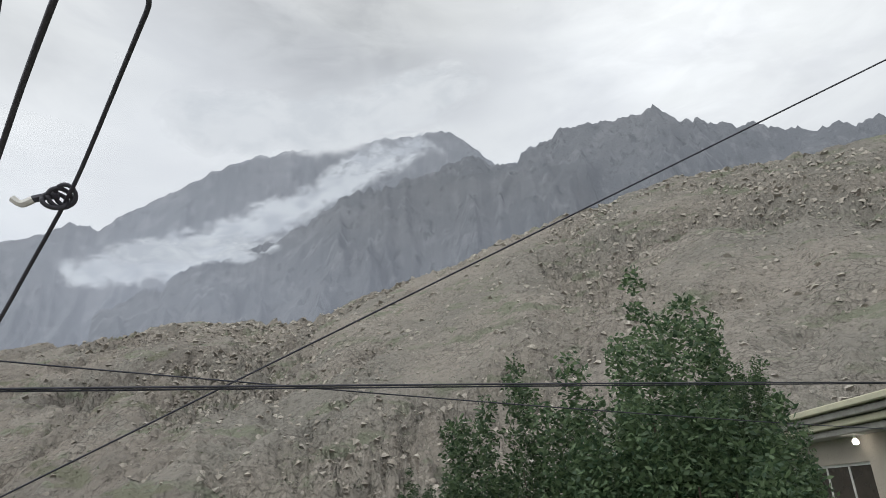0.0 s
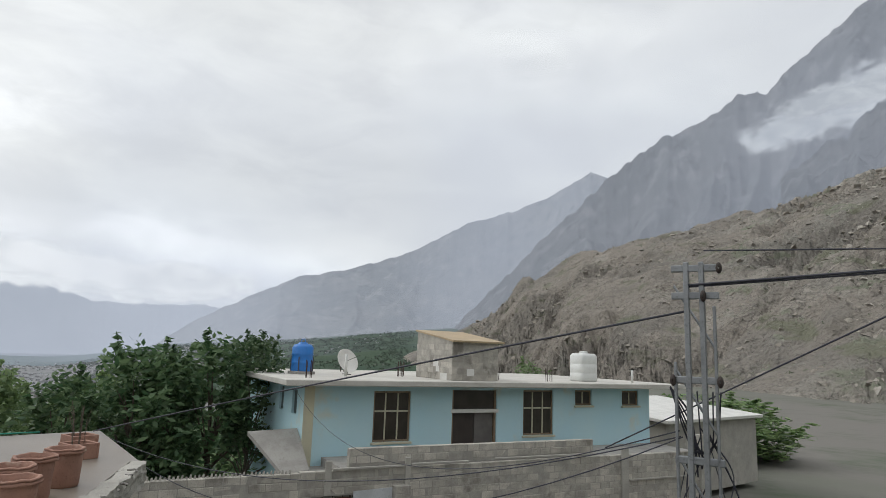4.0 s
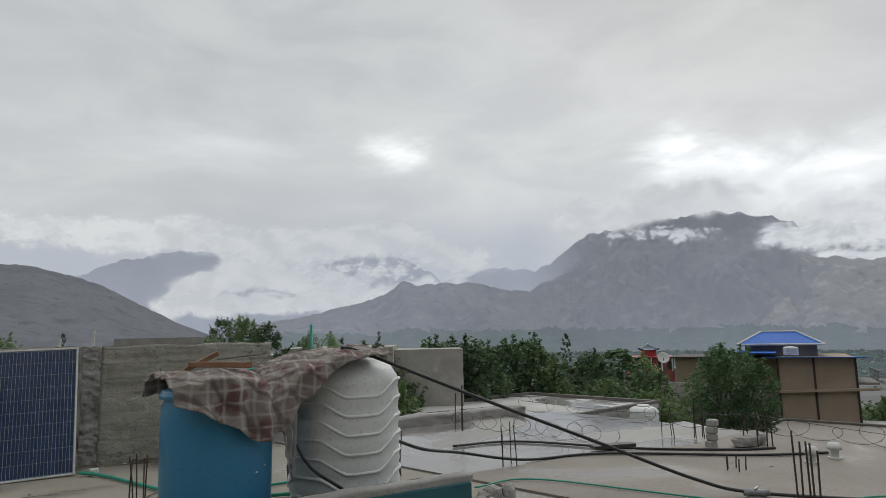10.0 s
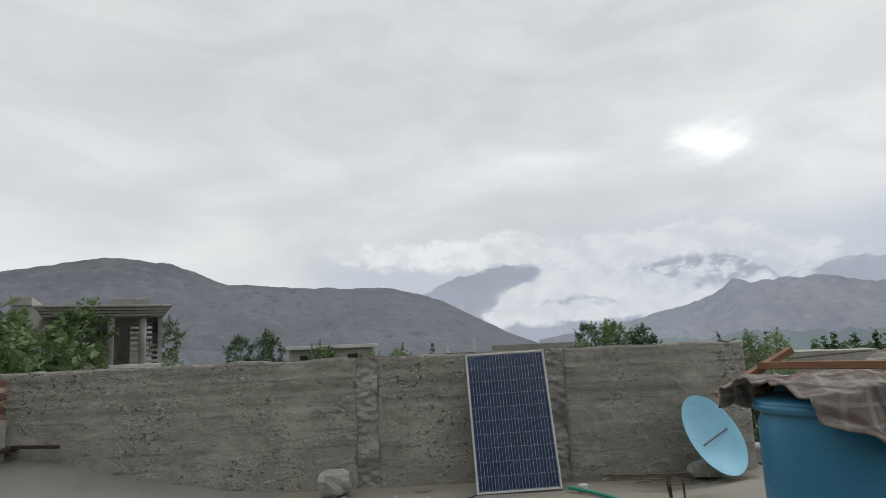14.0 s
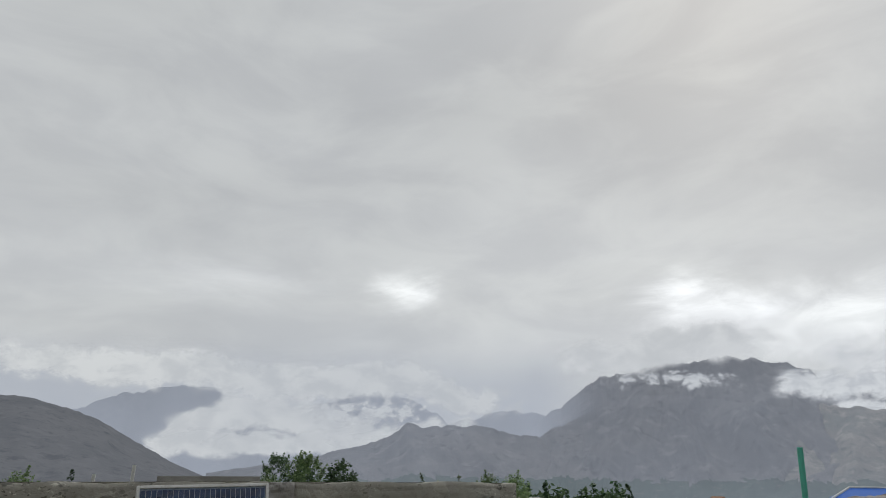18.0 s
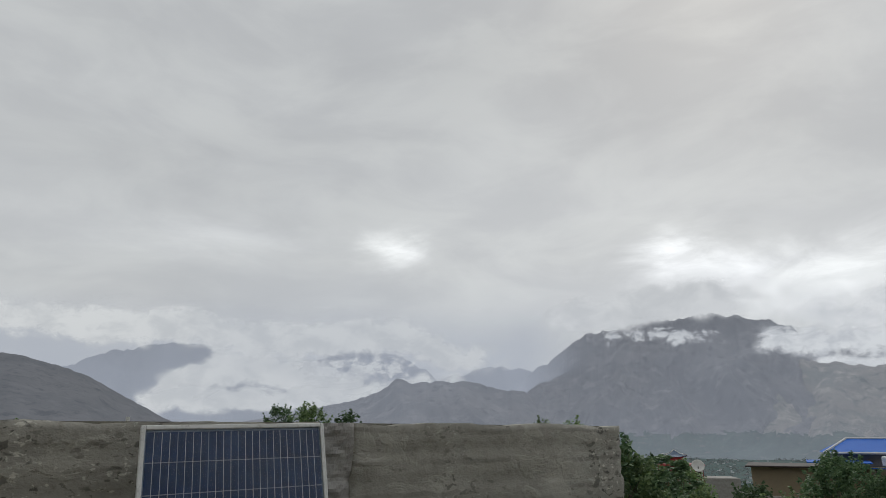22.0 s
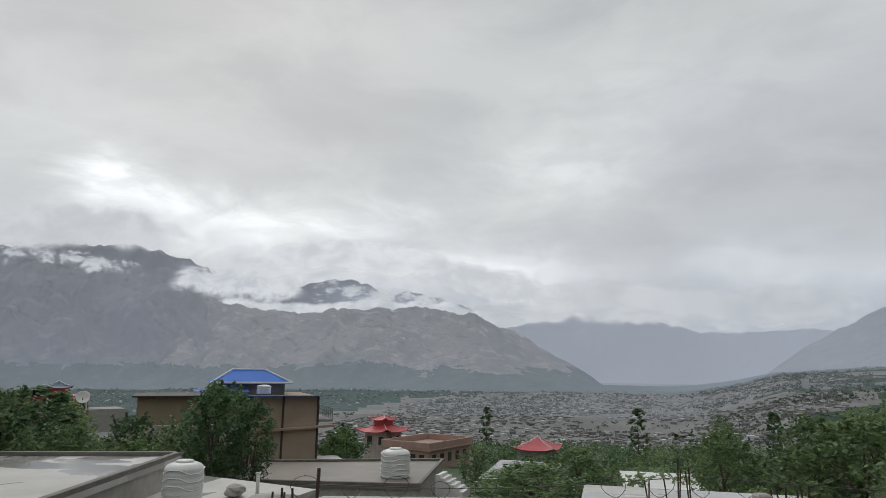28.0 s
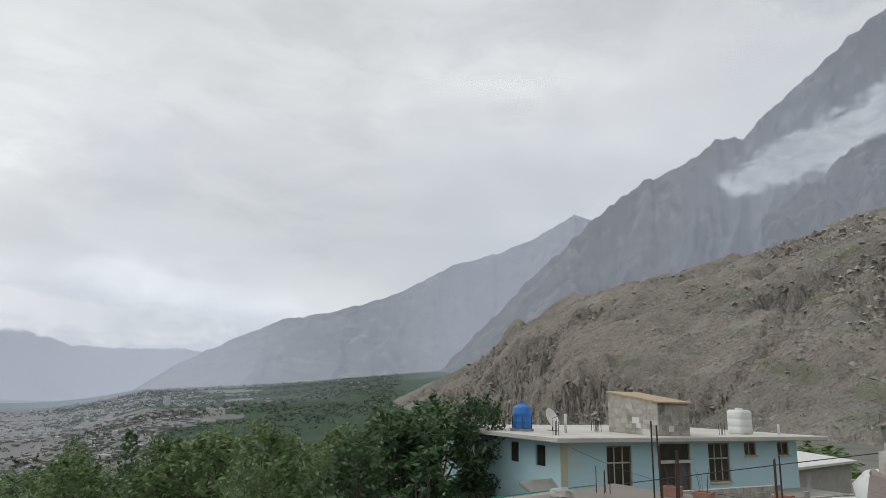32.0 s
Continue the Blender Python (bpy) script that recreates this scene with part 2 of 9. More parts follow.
BLOCK = surface("concrete_block", (0.53, 0.5, 0.445), (0.37, 0.347, 0.31), 0.93, 2.6, 32, 0.9, vary=0.16, stain=(0.24, 0.222, 0.195), stain_at=0.56, stain_scale=0.9, dist=0.03)
MORTAR = surface("grey_mortar", (0.42, 0.4, 0.36), (0.3, 0.285, 0.26), 0.95, 4.0, 60, 0.5)
BLUE_WALL = surface("pale_blue_wash", (0.49, 0.71, 0.79), (0.53, 0.73, 0.78), 0.9, 0.8, 40, 0.2, stain=(0.6, 0.64, 0.58), stain_at=0.58, stain_scale=0.5)
CREAM_WALL = surface("cream_wash", (0.6, 0.57, 0.42), (0.52, 0.5, 0.38), 0.9, 0.9, 40, 0.2)
WHITE_PAINT = surface("white_paint", (0.72, 0.71, 0.68), (0.62, 0.61, 0.58), 0.6, 1.5, 40, 0.1)
BROWN_WALL = surface("brown_render", (0.42, 0.33, 0.255), (0.36, 0.28, 0.215), 0.9, 0.5, 20, 0.25)
DARK_TRIM = surface("dark_brown_trim", (0.06, 0.045, 0.04), None, 0.7, 3, 30, 0.1)
BLUE_METAL = surface("blue_roof_sheet", (0.02, 0.12, 0.5), (0.025, 0.14, 0.55), 0.6, 0.7, 20, 0.05, spec=0.15)
RED_ROOF = surface("red_roof_sheet", (0.5, 0.07, 0.08), (0.42, 0.06, 0.07), 0.5, 0.6, 20, 0.1)
PINK_BRICK = surface("pink_brown_brick", (0.42, 0.29, 0.24), (0.35, 0.24, 0.2), 0.9, 0.6, 8, 0.3)
RUST_SHEET = surface("rusty_sheet", (0.16, 0.06, 0.045), (0.11, 0.05, 0.04), 0.75, 3, 30, 0.3, stain=(0.26, 0.2, 0.17), stain_at=0.62)
WOOD = surface("brown_window_wood", (0.26, 0.19, 0.125), (0.2, 0.14, 0.09), 0.6, 4, 60, 0.2)
TIMBER = surface("orange_timber", (0.3, 0.15, 0.075), (0.22, 0.105, 0.055), 0.7, 5, 60, 0.3, stretch=(1, 1, 6))
DARK_GLASS = surface("dim_window_glass", (0.035, 0.03, 0.025), (0.05, 0.042, 0.035), 0.12, 2, 10, 0.02)
TANK_WHITE = surface("white_polyethylene", (0.72, 0.73, 0.71), (0.64, 0.65, 0.63), 0.42, 1.2, 30, 0.06, stain=(0.52, 0.51, 0.48), stain_at=0.66, stain_scale=1.5)
TANK_BLUE = surface("blue_polyethylene", (0.03, 0.19, 0.35), (0.035, 0.21, 0.37), 0.35, 0.9, 25, 0.05, coat=0.15)
DISH_BLUE = surface("light_blue_paint", (0.24, 0.55, 0.72), (0.22, 0.5, 0.66), 0.4, 3, 30, 0.05)
BRIGHT_BLUE = surface("bright_blue_plastic", (0.03, 0.2, 0.6), (0.025, 0.17, 0.52), 0.4, 3, 30, 0.05)
TERRACOTTA = surface("terracotta", (0.36, 0.2, 0.145), (0.29, 0.16, 0.12), 0.85, 5, 50, 0.3, stain=(0.42, 0.3, 0.24), stain_at=0.6, stain_scale=4)
STEEL = surface("weathered_steel", (0.12, 0.115, 0.11), (0.09, 0.085, 0.08), 0.6, 6, 50, 0.2, metal=0.5)
REBAR = surface("rusty_rebar", (0.05, 0.035, 0.03), (0.07, 0.04, 0.03), 0.8, 8, 60, 0.3)
GALV = surface("galvanised_steel", (0.32, 0.33, 0.34), (0.25, 0.26, 0.27), 0.5, 5, 40, 0.1, metal=0.6)
RUBBER = surface("black_hose_rubber", (0.022, 0.022, 0.024), (0.03, 0.03, 0.032), 0.55, 8, 60, 0.1)
CABLE = surface("black_cable", (0.036, 0.037, 0.05), (0.05, 0.05, 0.066), 0.6, 8, 60, 0.1)
PIPE_GREEN = surface("green_pipe_plastic", (0.03, 0.3, 0.21), (0.025, 0.26, 0.18), 0.45, 5, 40, 0.05)
PVC = surface("white_pvc", (0.68, 0.68, 0.66), (0.58, 0.58, 0.55), 0.45, 5, 40, 0.05)
STONE = surface("pale_rock", (0.46, 0.45, 0.43), (0.36, 0.35, 0.33), 0.9, 6, 50, 0.6)
BARK = surface("grey_bark", (0.15, 0.12, 0.095), (0.1, 0.08, 0.065), 0.95, 6, 50, 0.6)
LEAF_MID = leaves("leaf_mid_green", (0.1, 0.17, 0.07), (0.23, 0.31, 0.13))
LEAF_DARK = leaves("leaf_dark_green", (0.05, 0.105, 0.048), (0.14, 0.21, 0.095))
LEAF_PALE = leaves("leaf_pale_green", (0.15, 0.23, 0.1), (0.25, 0.33, 0.16))
LEAF_GREY = leaves("leaf_grey_green", (0.1, 0.13, 0.08), (0.16, 0.19, 0.115))


def wall_render(name, base, dark, pale, along):
    """Hand-thrown cement render: level trowel drags, darker where low, pits as dark colour alone, knobs, damp tones and
    pale lime patches; along: scale along the courses.
    """
    m = surface(name, base, tuple(0.5 * (p_ + q_) for p_, q_ in zip(base, dark)), 0.95, 2.4, 16.0, 0.45, dist=0.025, stretch=(1.0, 1.0, 1.3))
    nt = m.node_tree
    N, L = nt.nodes.new, nt.links.new
    p = nt.nodes["Principled BSDF"]
    geo = N("ShaderNodeNewGeometry").outputs["Position"]

    def noise_at(s, d, st=None, warp=0.0):
        n = N("ShaderNodeTexNoise")
        n.inputs["Scale"].default_value, n.inputs["Detail"].default_value, n.inputs["Distortion"].default_value = s, d, warp
        src = geo
        if st:
            mp = N("ShaderNodeMapping")
            mp.inputs["Scale"].default_value = st
            L(geo, mp.inputs[0])
            src = mp.outputs[0]
        L(src, n.inputs["Vector"])
        return n.outputs["Fac"]

    def rng(v, lo, hi, top=1.0):
        n = N("ShaderNodeMapRange")
        n.interpolation_type = "SMOOTHSTEP"
        L(v, n.inputs[0])
        n.inputs[1].default_value, n.inputs[2].default_value, n.inputs[4].default_value = lo, hi, top
        return n.outputs[0]

    def mixc(f, a, c):
        n = N("ShaderNodeMixRGB")
        L(f, n.inputs[0])
        L(a, n.inputs[1])
        n.inputs[2].default_value = (*c, 1)
        return n.outputs[0]

    drag = noise_at(2.0, 6.0, (along[0], along[1], along[2] * 1.6), 0.3)
    pits = noise_at(13.0, 5.0, (0.8, 0.8, 1.6), 0.25)
    broad = noise_at(0.7, 5.0)
    col = p.inputs["Base Color"].links[0].from_socket
    col = mixc(rng(broad, 0.58, 0.7, 0.75), col, pale)
    col = mixc(rng(drag, 0.5, 0.72, 0.22), col, tuple(c * 0.62 for c in dark))
    crust = noise_at(3.2, 7.0, (1.0, 1.0, 1.7), 0.6)
    col = mixc(rng(pits, 0.62, 0.7, 0.55), col, tuple(c * 0.4 for c in dark))
    col = mixc(rng(crust, 0.52, 0.58, 0.5), col, tuple(min(1.0, c * 1.15) for c in base))
    rough_patch = rng(noise_at(1.3, 4.0), 0.4, 0.6)
    for sc_, lo_, tone_ in ((19.0, 0.6, tuple(c * 0.32 for c in dark)), (24.0, 0.61, tuple(min(1.0, c * 1.35) for c in pale)), (9.0, 0.63, tuple(c * 0.45 for c in dark))):
        spot = N("ShaderNodeMath")
        spot.operation = "MULTIPLY"
        L(rng(noise_at(sc_, 4.0, (1.0, 1.0, 1.5), 0.4), lo_, lo_ + 0.05, 0.85), spot.inputs[0])
        L(rough_patch, spot.inputs[1])
        col = mixc(spot.outputs[0], col, tone_)
    joint = N("ShaderNodeTexWave")
    joint.bands_direction = "Z"
    joint.inputs["Scale"].default_value, joint.inputs["Distortion"].default_value, joint.inputs["Detail"].default_value, joint.inputs["Detail Scale"].default_value = 1.5, 1.6, 4.0, 2.5
    L(geo, joint.inputs["Vector"])
    gap = N("ShaderNodeMath")
    gap.operation = "MULTIPLY"
    L(rng(joint.outputs["Fac"], 0.9, 0.99, 0.4), gap.inputs[0])
    L(rng(noise_at(1.6, 4.0), 0.45, 0.6), gap.inputs[1])
    col = mixc(gap.outputs[0], col, tuple(c * 0.5 for c in dark))
    L(col, p.inputs["Base Color"])
    b2, add, sc = N("ShaderNodeBump"), N("ShaderNodeMath"), N("ShaderNodeMath")
    sc.operation = add.operation = "MULTIPLY_ADD"
    L(drag, sc.inputs[0])
    sc.inputs[1].default_value, sc.inputs[2].default_value = -0.9, 0.0
    L(rng(crust, 0.54, 0.6), add.inputs[0])
    add.inputs[1].default_value = 0.8
    L(sc.outputs[0], add.inputs[2])
    L(add.outputs[0], b2.inputs["Height"])
    b2.inputs["Strength"].default_value, b2.inputs["Distance"].default_value = 0.4, 0.02
    L(p.inputs["Normal"].links[0].from_socket, b2.inputs["Normal"])
    L(b2.outputs[0], p.inputs["Normal"])
    return m


WALL_RENDER = wall_render("rough_wall_render", (0.36, 0.345, 0.298), (0.275, 0.263, 0.229), (0.455, 0.437, 0.383), (1.1, 1.1, 2.6))

# ---- building helpers ----
class Build:
    """Collects vertices and faces of one mesh."""

    def __init__(self):
        self.v, self.f = [], []

    def add(self, verts, faces, m=None):
        k = len(self.v)
        self.v += [tuple(m @ Vector(p)) for p in verts] if m else [tuple(p) for p in verts]
        self.f += [tuple(i + k for i in f) for f in faces]
        return self

    def box(self, x0, x1, y0, y1, z0, z1, bevel=0.0, m=None):
        if not bevel:
            v = [(x, y, z) for z in (z0, z1) for y in (y0, y1) for x in (x0, x1)]
            return self.add(v, [(0, 2, 3, 1), (4, 5, 7, 6), (0, 1, 5, 4), (2, 6, 7, 3), (0, 4, 6, 2), (1, 3, 7, 5)], m)
        b = bevel
        v, idx = [], {}
        for sz, z in ((0, z0), (1, z1)):
            for sy, y in ((0, y0), (1, y1)):
                for sx, x in ((0, x0), (1, x1)):
                    ix, iy, iz = (b if not sx else -b), (b if not sy else -b), (b if not sz else -b)
                    for ax, p in (("x", (x, y + iy, z + iz)), ("y", (x + ix, y, z + iz)), ("z", (x + ix, y + iy, z))):
                        idx[sx, sy, sz, ax] = len(v)
                        v.append(p)
        f = []
        g = lambda sx, sy, sz, ax: idx[sx, sy, sz, ax]
        for s in (0, 1):
            qx = [g(s, 0, 0, "x"), g(s, 1, 0, "x"), g(s, 1, 1, "x"), g(s, 0, 1, "x")]
            qy = [g(0, s, 0, "y"), g(0, s, 1, "y"), g(1, s, 1, "y"), g(1, s, 0, "y")]
            qz = [g(0, 0, s, "z"), g(1, 0, s, "z"), g(1, 1, s, "z"), g(0, 1, s, "z")]
            for q in (qx, qy, qz):
                f.append(tuple(q if s else q[::-1]))
            for r in (0, 1):
                for q in ([g(0, s, r, "y"), g(1, s, r, "y"), g(1, s, r, "z"), g(0, s, r, "z")],
                          [g(s, 0, r, "x"), g(s, 1, r, "x"), g(s, 1, r, "z"), g(s, 0, r, "z")],
                          [g(s, r, 0, "x"), g(s, r, 1, "x"), g(s, r, 1, "y"), g(s, r, 0, "y")]):
                    f.append(tuple(q))
                for w in (0, 1):
                    f.append((g(s, r, w, "x"), g(s, r, w, "y"), g(s, r, w, "z")))
        return self.add(v, f, m)

    def rod(self, p0, p1, r0, r1=None, seg=8, caps=True):
        return self.tube([p0, p1], [r0, r0 if r1 is None else r1], seg, caps)

    def tube(self, pts, r, seg=8, caps=True):
        pts = [Vector(p) for p in pts]
        rs = r if isinstance(r, (list, tuple)) else [r] * len(pts)
        k = len(self.v)
        side = None
        for i, p in enumerate(pts):
            d = (pts[min(i + 1, len(pts) - 1)] - pts[max(i - 1, 0)]).normalized()
            if side is None:
                side = d.orthogonal().normalized()
            side = (side - d * side.dot(d)).normalized()
            up = d.cross(side)
            for j in range(seg):
                a = 2 * math.pi * j / seg
                self.v.append(tuple(p + (side * math.cos(a) + up * math.sin(a)) * rs[i]))
        for i in range(len(pts) - 1):
            for j in range(seg):
                a, b = k + i * seg + j, k + i * seg + (j + 1) % seg
                self.f.append((a, b, b + seg, a + seg))
        if caps:
            self.f.append(tuple(k + j for j in reversed(range(seg))))
            e = k + (len(pts) - 1) * seg
            self.f.append(tuple(e + j for j in range(seg)))
        return self

    def lathe(self, profile, seg=32, m=None, wobble=None):
        """profile: (radius, z) from the bottom up, turned about z."""
        v, f = [], []
        for r, z in profile:
            for j in range(seg):
                a = 2 * math.pi * j / seg
                rr, zz = (r, z) if wobble is None else wobble(r, z, a)
                v.append((rr * math.cos(a), rr * math.sin(a), zz))
        for i in range(len(profile) - 1):
            for j in range(seg):
                a, b = i * seg + j, i * seg + (j + 1) % seg
                f.append((a, b, b + seg, a + seg))
        return self.add(v, f, m)

    def prism(self, poly, z0, z1):
        """A flat slab over a convex outline that runs anticlockwise."""
        n = len(poly)
        v = [(x, y, z0) for x, y in poly] + [(x, y, z1) for x, y in poly]
        f = [tuple(reversed(range(n))), tuple(range(n, 2 * n))] + [(i, (i + 1) % n, (i + 1) % n + n, i + n) for i in range(n)]
        return self.add(v, f)

    def mesh(self, name, mat, smooth=False):
        me = bpy.data.meshes.new(name)
        me.from_pydata(self.v, [], self.f)
        me.materials.append(mat)
        me.validate()
        bm = bmesh.new()
        bm.from_mesh(me)
        if len(bm.faces) < 60000:
            bmesh.ops.recalc_face_normals(bm, faces=bm.faces)
        bm.to_mesh(me)
        bm.free()
        if smooth:
            me.polygons.foreach_set("use_smooth", [True] * len(me.polygons))
        return me


def part(name, build, mat, parent=None, label="", smooth=False, m=None):
    """Links a Build (or a ready mesh) as one object under parent."""
    me = build.mesh(name, mat, smooth) if isinstance(build, Build) else build
    ob = new(name, me)
    if parent:
        ob.parent = parent
    if m is not None:
        ob.matrix_basis = m
    if label:
        tagged(ob, label)
    return ob


def thing(name, x, y, z, label, category, group="", kind="", turn=0.0):
    e = new(name)
    e.empty_display_size = 0.2
    e.matrix_basis = pose(x, y, z, 0, 0, turn)
    return tagged(e, label, category, group, kind)


def lerp_table(table, a):
    if a <= table[0][0]:
        return table[0][1]
    for (a0, v0), (a1, v1) in zip(table, table[1:]):
        if a <= a1:
            return v0 + (v1 - v0) * (a - a0) / (a1 - a0)
    return table[-1][1]


def bearing(az, r, z=0.0):
    return (r * math.sin(radians(az)), r * math.cos(radians(az)), z)


# ---- land ----
SLOPE = [(-60, 0.0), (-20, 0.4), (10, 1.2), (25, 2.6), (40, 4.4), (52, 5.6), (70, 6.2), (95, 6.2), (108, 5.6), (120, 4.6), (130, 3.2), (140, 1.0), (150, 0.0)]
FAN = [(100, -1.1), (107, -0.15), (119, 0.8), (129.6, 2.0), (140, 3.0), (160, 4.0)]


def ground_z(az, r):
    """Height of the land: terraces by the houses, a long slope down to the valley floor, a green fan rising to the rocky hill."""
    az = (az + 180) % 360 - 180
    a = az if az > -100 else az + 360
    near = -4.6 - 0.6 * min(1, max(0, (r - 10) / 15))
    s = lerp_table(SLOPE, a) if a < 170 else 0.0
    z = near - math.tan(radians(s)) * max(0.0, r - 25)
    floor = -80.0
    if 100 < a < 200:
        far = math.tan(radians(lerp_table(FAN, a))) * 2600
        z = z if r < 450 else (lambda zz, k: zz + (far - zz) * min(1.3, k))(near - math.tan(radians(s)) * 425, (r - 450) / 2150)
        k = min(1.0, (a - 100) / 8)
        return max(z, floor) * k + (1 - k) * max(near - math.tan(radians(s)) * max(0.0, r - 25), floor)
    return max(z, floor)


def land_material(name, tones, scale, bump_d, fine=0.2, band=None, bump=0.8, rock=0.0, streak=0.0):
    """Weathered mountain ground: three tones by slope-wise noise, broken rock, coarse relief."""
    m = bpy.data.materials.new(name)
    m.use_nodes = True
    nt = m.node_tree
    N, L = nt.nodes.new, nt.links.new
    p = nt.nodes["Principled BSDF"]
    geo = N("ShaderNodeNewGeometry")

    def nz(s, d, r=0.6, stretch=None):
        n = N("ShaderNodeTexNoise")
        n.inputs["Scale"].default_value, n.inputs["Detail"].default_value, n.inputs["Roughness"].default_value = s, d, r
        src = geo.outputs["Position"]
        if stretch:
            mp = N("ShaderNodeMapping")
            mp.inputs["Scale"].default_value = stretch
            L(src, mp.inputs[0])
            src = mp.outputs[0]
        L(src, n.inputs["Vector"])
        return n.outputs["Fac"]

    def rng(v, lo, hi):
        n = N("ShaderNodeMapRange")
        n.interpolation_type = "SMOOTHSTEP"
        L(v, n.inputs[0])
        n.inputs[1].default_value, n.inputs[2].default_value = lo, hi
        return n.outputs[0]

    def mixc(f, a, b):
        n = N("ShaderNodeMixRGB")
        L(f, n.inputs[0])
        for i, v in ((1, a), (2, b)):
            if isinstance(v, tuple):
                n.inputs[i].default_value = (*v, 1)
            else:
                L(v, n.inputs[i])
        return n.outputs[0]

    big, small = nz(scale, 8.0, 0.62), nz(scale * fine * 60, 5.0, 0.7)
    col = mixc(rng(big, 0.38, 0.62), tones[0], tones[1])
    col = mixc(rng(small, 0.5, 0.75), col, tones[2])
    if band:
        col = mixc(rng(nz(scale * 2.3, 4.0, 0.6, (1, 1, 3)), band[1], band[1] + 0.1), col, band[0])
    if streak:
        # pale scree chutes down the slope, and gully shade painted in as dark streaks
        chute = nz(scale * 5, 7.0, 0.65, (1, 1, 0.3))
        col = mixc(rng(chute, 0.5, 0.66), col, tuple(c * (1 + streak) for c in tones[1]))
        col = mixc(rng(nz(scale * 7, 6.0, 0.65, (1.2, 0.9, 0.35)), 0.53, 0.68), col, tuple(c * (1 - 0.6 * streak) for c in tones[2]))
    L(col, p.inputs["Base Color"])
    p.inputs["Roughness"].default_value = 0.95
    p.inputs["Specular IOR Level"].default_value = 0.1
    b = N("ShaderNodeBump")
    b.inputs["Strength"].default_value, b.inputs["Distance"].default_value = bump, bump_d
    add = N("ShaderNodeMath")
    add.operation = "MULTIPLY_ADD"
    L(big, add.inputs[0])
    add.inputs[1].default_value = 2.0
    L(small, add.inputs[2])
    L(add.outputs[0], b.inputs["Height"])
    L(b.outputs[0], p.inputs["Normal"])
    if rock:
        # blocky outcrops: cracks between tilted stones, in two sizes
        wv = N("ShaderNodeVectorMath")
        wv.operation = "MULTIPLY_ADD"
        wn = N("ShaderNodeTexNoise")
        wn.inputs["Scale"].default_value, wn.inputs["Detail"].default_value = rock * 0.6, 4.0
        L(geo.outputs["Position"], wn.inputs["Vector"])
        L(wn.outputs["Color"], wv.inputs[0])
        wv.inputs[1].default_value = (0.9 / rock,) * 3
        L(geo.outputs["Position"], wv.inputs[2])
        height = None
        for sc, dark in ((rock, 0.55), (rock * 2.7, 0.4)):
            v1, v2 = N("ShaderNodeTexVoronoi"), N("ShaderNodeTexVoronoi")
            v2.feature = "DISTANCE_TO_EDGE"
            for v in (v1, v2):
                v.inputs["Scale"].default_value = sc
                L(wv.outputs[0], v.inputs["Vector"])
            crack = N("ShaderNodeMapRange")
            L(v2.outputs["Distance"], crack.inputs[0])
            crack.inputs[1].default_value, crack.inputs[2].default_value, crack.inputs[3].default_value, crack.inputs[4].default_value = 0.0, 0.12, 1.0, 0.0
            patch = rng(nz(sc * 0.08, 6.0), 0.5, 0.66)
            fac = N("ShaderNodeMath")
            fac.operation = "MULTIPLY"
            L(crack.outputs[0], fac.inputs[0])
            L(patch, fac.inputs[1])
            half = N("ShaderNodeMath")
            half.operation = "MULTIPLY"
            L(fac.outputs[0], half.inputs[0])
            half.inputs[1].default_value = dark
            col = mixc(half.outputs[0], col, tuple(c * 0.5 for c in tones[2]))
            tone = N("ShaderNodeMath")
            tone.operation = "MULTIPLY"
            L(rng(v1.outputs["Color"], 0.6, 0.95), tone.inputs[0])
            L(patch, tone.inputs[1])
            soft_ = N("ShaderNodeMath")
            soft_.operation = "MULTIPLY"
            L(tone.outputs[0], soft_.inputs[0])
            soft_.inputs[1].default_value = 0.55
            col = mixc(soft_.outputs[0], col, tuple(min(1.0, c * 1.35) for c in tones[0]))
            b3 = N("ShaderNodeBump")
            b3.inputs["Strength"].default_value, b3.inputs["Distance"].default_value = 0.45, 0.7 / sc
            L(v1.outputs["Distance"], b3.inputs["Height"])
            L(p.inputs["Normal"].links[0].from_socket, b3.inputs["Normal"])
            L(b3.outputs[0], p.inputs["Normal"])
        L(col, p.inputs["Base Color"])
    return m


def polar_sheet(name, az0, az1, naz, radii, height, mat, spread=None):
    """A sheet of land over a fan of bearings; height(az, r, row) gives its z."""
    b = Build()
    n = naz + 1
    for i, r in enumerate(radii):
        for j in range(n):
            az = (az0 + (az1 - az0) * j / naz) if not spread else spread(j / naz)
            rr = r(az) if callable(r) else r
            b.v.append(bearing(az, rr, height(az, rr, i)))
    for i in range(len(radii) - 1):
        for j in range(naz):
            a = i * n + j
            b.f.append((a, a + n, a + n + 1, a + 1))
    me = bpy.data.meshes.new(name)
    me.from_pydata(b.v, [], b.f)
    me.materials.append(mat)
    me.polygons.foreach_set("use_smooth", [True] * len(me.polygons))
    return new(name, me)


